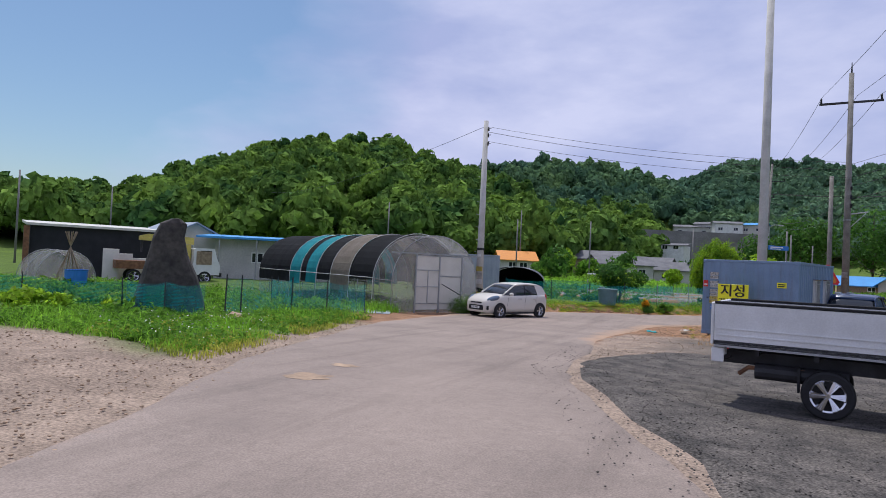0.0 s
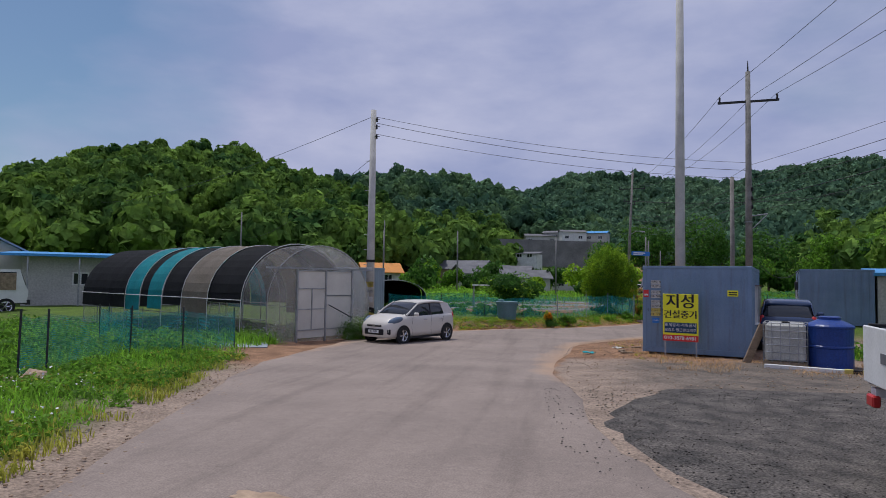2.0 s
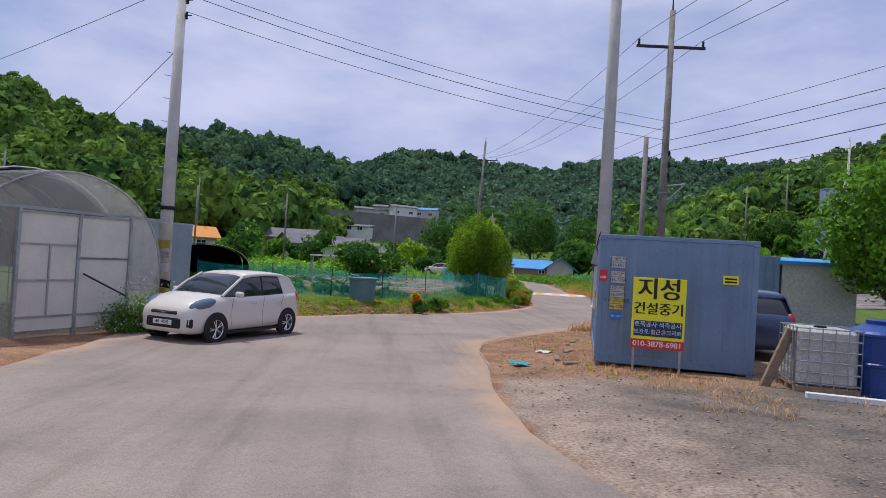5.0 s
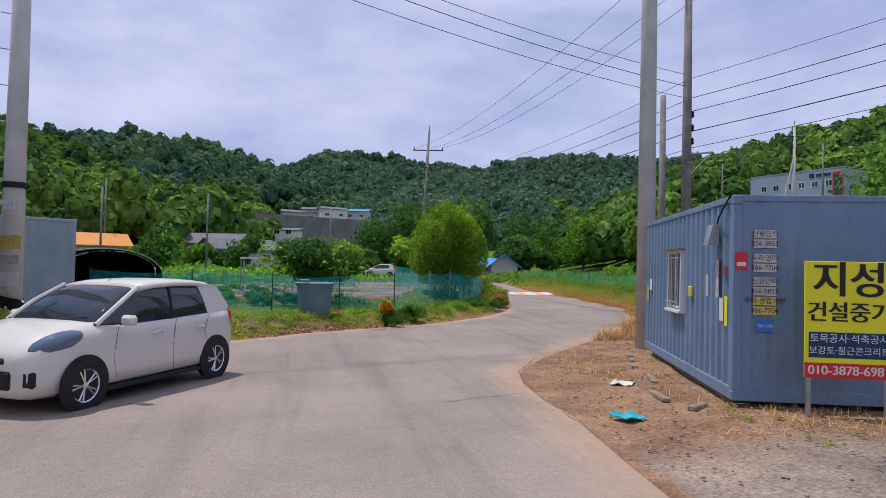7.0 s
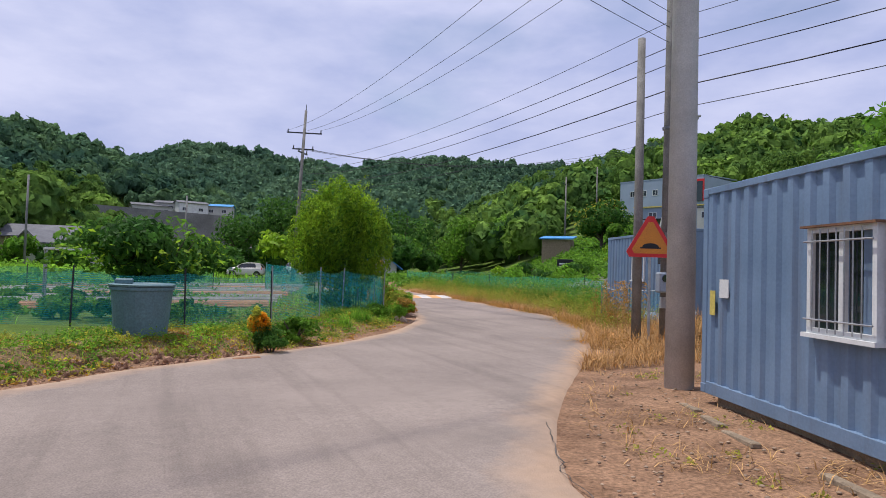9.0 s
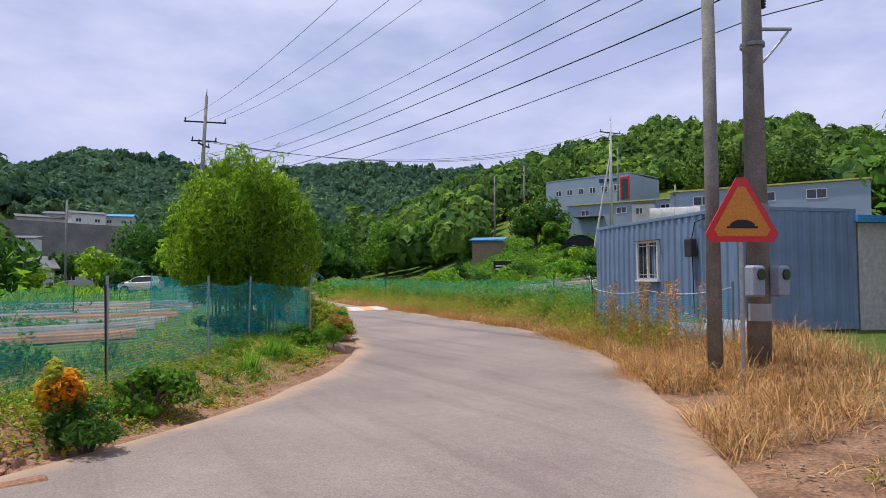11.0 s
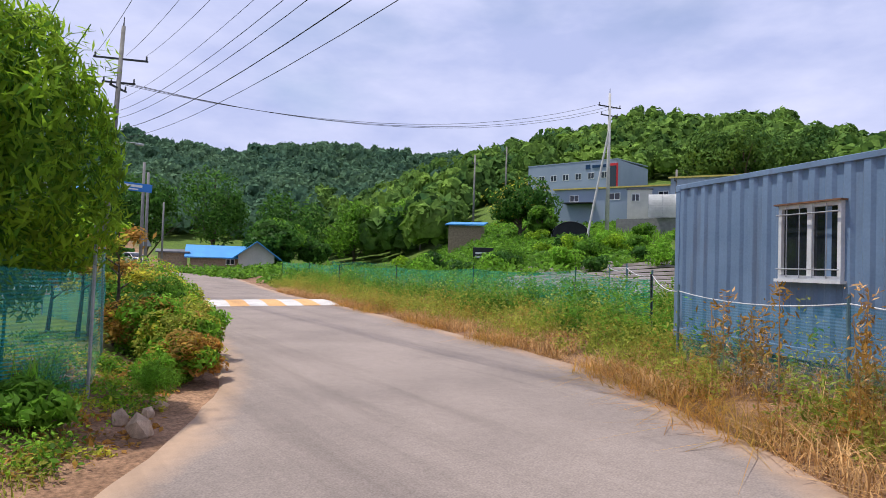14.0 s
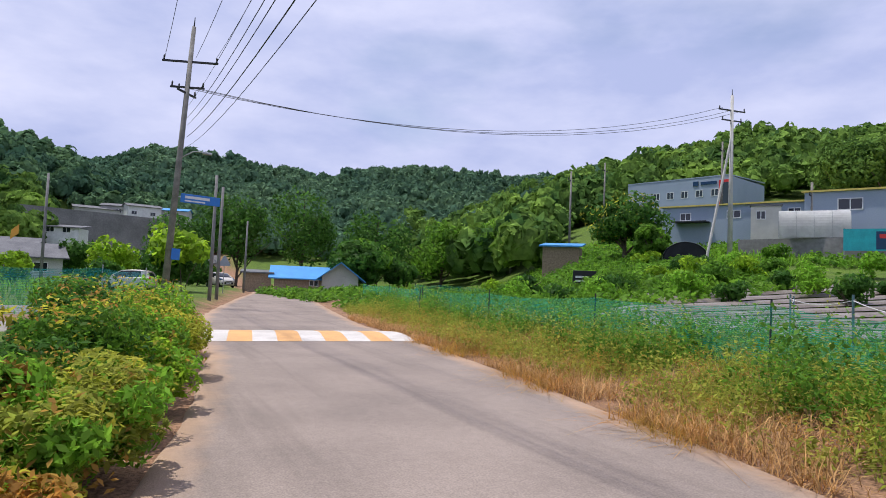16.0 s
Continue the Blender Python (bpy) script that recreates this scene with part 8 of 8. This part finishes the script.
for k in range(60):
    az, d = rng.uniform(-26, 10), rng.uniform(62, 175)
    x, y = polar(az, d, -5.5, 16.3)
    if hills(x, y) > 12 or edge_x(ROAD_L, y) - 3 < x < edge_x(ROAD_R, y) + 3:
        continue
    r = rng.uniform(1.2, 3.2)
    bush("village_tree", x, y, (r, r, r * 0.85), 620, 0.22 + 0.05 * r, (M_LEAF, M_LEAF_DARK, M_LEAF_DARK, M_LEAF_LIME)[k % 4], "bushy green tree among the village houses", category="tree", stems=2, group="village trees")

# greenhouse side: shelter, table
tb = thing("garden_shelter", pose(-8.2, 44.5, zat(-8.2, 44.5), 0, 0, 10), "open white-topped shelter frame in the garden", "shelter")
part("top", boxes((0, 0, 1.55, 2.4, 1.6, 1.62)), M_WHITE, tb)
for x in (0.05, 2.3):
    for y in (0.05, 1.5):
        part("leg", tubes(([(x, y, 0), (x, y, 1.55)], 0.03)), M_STEEL, tb)


# ---- yard across from the lot ----
def standing_stone(x, y):
    bm = bmesh.new()
    out = [(-0.98, 0.0, 0.34), (-0.9, 0.5, 0.33), (-0.72, 1.1, 0.3), (-0.6, 1.7, 0.27), (-0.5, 2.15, 0.24), (-0.34, 2.5, 0.2), (-0.1, 2.62, 0.16)]
    right = [(0.92, 0.0), (0.82, 0.5), (0.62, 1.1), (0.36, 1.7), (0.26, 2.15), (0.3, 2.45), (0.14, 2.6)]
    rings = []
    for (xl, z, t), (xr, _) in zip(out, right):
        ring = []
        for k in range(16):
            a = k * math.tau / 16
            cx, hw = (xl + xr) / 2, (xr - xl) / 2
            f = 1 + 0.07 * noise.noise((math.cos(a) * 2, math.sin(a) * 2, z * 2.3))
            ring.append((cx + hw * f * math.copysign(abs(math.cos(a)) ** 0.6, math.cos(a)), t * f * math.copysign(abs(math.sin(a)) ** 0.6, math.sin(a)), z + 0.05 * noise.noise((a, z, 3))))
        rings.append(ring)
    ring_loft(bm, rings)
    return solid("standing_stone", bm, M_ROCK, facing(x, y, zat(x, y) - 0.1, (0, 0)), "tall dark standing stone slab on the verge", "stone", smooth=False)


standing_stone(-13.0, 12.45)
net_fence("net_wrap", [(-13.6, 11.6), (-12.6, 11.95), (-11.9, 12.5)], 0.85, M_NET_TEAL, "teal net stretched before the standing stone", M_DARK, posts=False)


def at0(az, d):
    return d * math.sin(radians(az)), d * math.cos(radians(az))


sx, sy = at0(-56.3, 47)
ex, ey = at0(-47.5, 48)
ds = shed("netted_shed", pose(sx, sy, 0.0, 0, 0, math.degrees(math.atan2(ey - sy, ex - sx))), math.dist((sx, sy), (ex, ey)), 5, 3.05, "long shed draped in black net with a pale roof edge", M_CLOTH_BK, M_PANEL, "mono", 0.3, (), "shed", 0.2)
part("rust_post", boxes((-0.35, -0.3, 0, -0.05, 0.1, 3.0)), M_RUST, ds)
for k in range(3):
    x, y = at0(-50.8 + 1.0 * k, 44.5 + 0.5 * k)
    solid("metal_sheet", boxes((-0.45, -0.03, 0, 0.45, 0.03, 2.1 - 0.35 * k), bevel=0.01), M_PANEL, facing(x, y, zat(x, y), (0, 0)) @ pose(0, 0, 0, -8), "pale sheet panel leaning on the shed", "sheet", "sheets by the shed")
shx, shy = at0(-46.8, 56)
shed("prefab_house", facing(shx, shy, 0.1, (0, 0), 20), 4.6, 8, 3.0, "pale prefabricated hut with a blue-grey gable roof", M_PANEL, M_CONT_LT, "side_gable", 1.1, [(1.8, 1.6, 0.4, 0.9)], "house", 0.4)
ax, ay = at0(-43, 50)
bx, by = at0(-31.5, 50)
aw = shed("awning_building", pose(ax, ay, 0.0, 0, 0, math.degrees(math.atan2(by - ay, bx - ax))), math.dist((ax, ay), (bx, by)), 6, 2.9, "low workshop with a blue-edged awning", M_WALL, M_ROOFBLUE, "mono", 0.35, [(2.6, 1.2, 0.9, 0.8), (5.0, 0.9, 0.8, 1.2)], "workshop", 1.2)
for k in range(4):
    part("awning_post", tubes(([(0.4 + 2.6 * k, -1.1, 0), (0.4 + 2.6 * k, -1.1, 2.85)], 0.05)), M_STEEL, aw)


def crane_truck(m):
    t = thing("crane_truck", m, "old white truck with a yellow crane boom and rusty bed", "truck")
    cab = part("cab", prisms("y", ([(2.2, 0.6), (3.8, 0.6), (3.85, 1.2), (3.7, 1.5), (3.45, 2.3), (2.3, 2.3), (2.2, 2.2)], 0.0, 1.9)), M_WHITE, t)
    part("windscreen", prisms("y", ([(3.73, 1.5), (3.5, 2.2), (3.52, 2.2), (3.76, 1.5)], 0.12, 1.78)), M_GLASS, cab)
    part("side_window", boxes((2.6, -0.01, 1.45, 3.3, 0.0, 2.15)), M_GLASS, cab)
    part("cardboard", boxes((2.35, -0.03, 1.25, 3.3, -0.012, 2.1)), M_WOOD, cab)
    part("bumper", boxes((3.78, 0.0, 0.5, 3.95, 1.9, 0.75)), M_DARK, cab)
    part("bed", boxes((-2.2, 0.0, 0.85, 1.7, 1.9, 1.35)), M_RUST, t)
    part("crane_column", boxes((1.72, 0.7, 0.8, 2.15, 1.2, 2.5), bevel=0.04), M_BAND, t)
    part("boom", prisms("y", ([(2.3, 2.5), (2.3, 2.95), (-0.4, 3.05), (-0.9, 2.9), (-0.9, 2.65)], 0.72, 1.15)), M_BAND, t, "yellow crane boom")
    part("hook", tubes(([(-0.75, 0.9, 2.65), (-0.75, 0.9, 1.9)], 0.09, 0.05)), M_DARK, t)
    for x in (-1.2, 2.9):
        wheel(t, x, 0.1, 0.42, 0.24, -1)
        wheel(t, x, 1.8, 0.42, 0.24, 1)
    return t


tx_, ty_ = at0(-47.5, 43)
crane_truck(facing(tx_, ty_, zat(tx_, ty_), (0, 0), 8))
tp = thing("bean_poles", pose(-27.0, 19.9, zat(-27, 19.9)), "tripod of thin wooden bean poles", "poles")
for k in range(9):
    a = k * 0.7
    part("stick", tubes(([(math.cos(a) * 0.7, math.sin(a) * 0.7, 0), (-math.cos(a) * 0.25, -math.sin(a) * 0.25, 2.6)], 0.022), sides=5), M_WOOD, tp)
tbb = thing("blue_tub", pose(-25.6, 19.2, zat(-25.6, 19.2)), "bright blue plastic barrel in the weeds", "barrel")
bm = bmesh.new()
lathe(bm, [(0.38, 0), (0.42, 0.05), (0.45, 0.85), (0.47, 0.9), (0.42, 0.9), (0.4, 0.8)], 24)
part("shell", bm, M_SIGNBLUE, tbb)
for k in range(22):
    az, d = rng.uniform(-62, -47), rng.uniform(17, 34)
    x, y = at0(az, d)
    bush("vegetable_plant", x, y, (0.6, 0.6, 0.3), 420, 0.11, (M_LEAF, M_LEAF_LIME, M_LEAF)[k % 3], "broad-leaved green vegetable plant in the patch", category="plant", stems=1, group="patch plants")
for k in range(12):
    x, y = 6.2 + 0.5 * k, 22.4 + rng.uniform(-0.6, 0.6)
    st = solid("garden_stick", tubes(([(0, 0, 0), (rng.uniform(-0.5, 0.5), 0.2, 1.1)], 0.014), sides=5), M_PANEL, pose(x, y, zat(x, y) - 0.05), "thin pale garden stick leaning over the crops", "stick", "garden sticks")
solid("ground_sheet", boxes((-1.1, -0.6, 0, 1.1, 0.6, 0.025), bevel=0.01), M_CONT_LT, pose(-12.6, 21.6, zat(-12.6, 21.6) + 0.01, 2, 1, 25), "flat grey sheet lying by the greenhouse", "sheet")
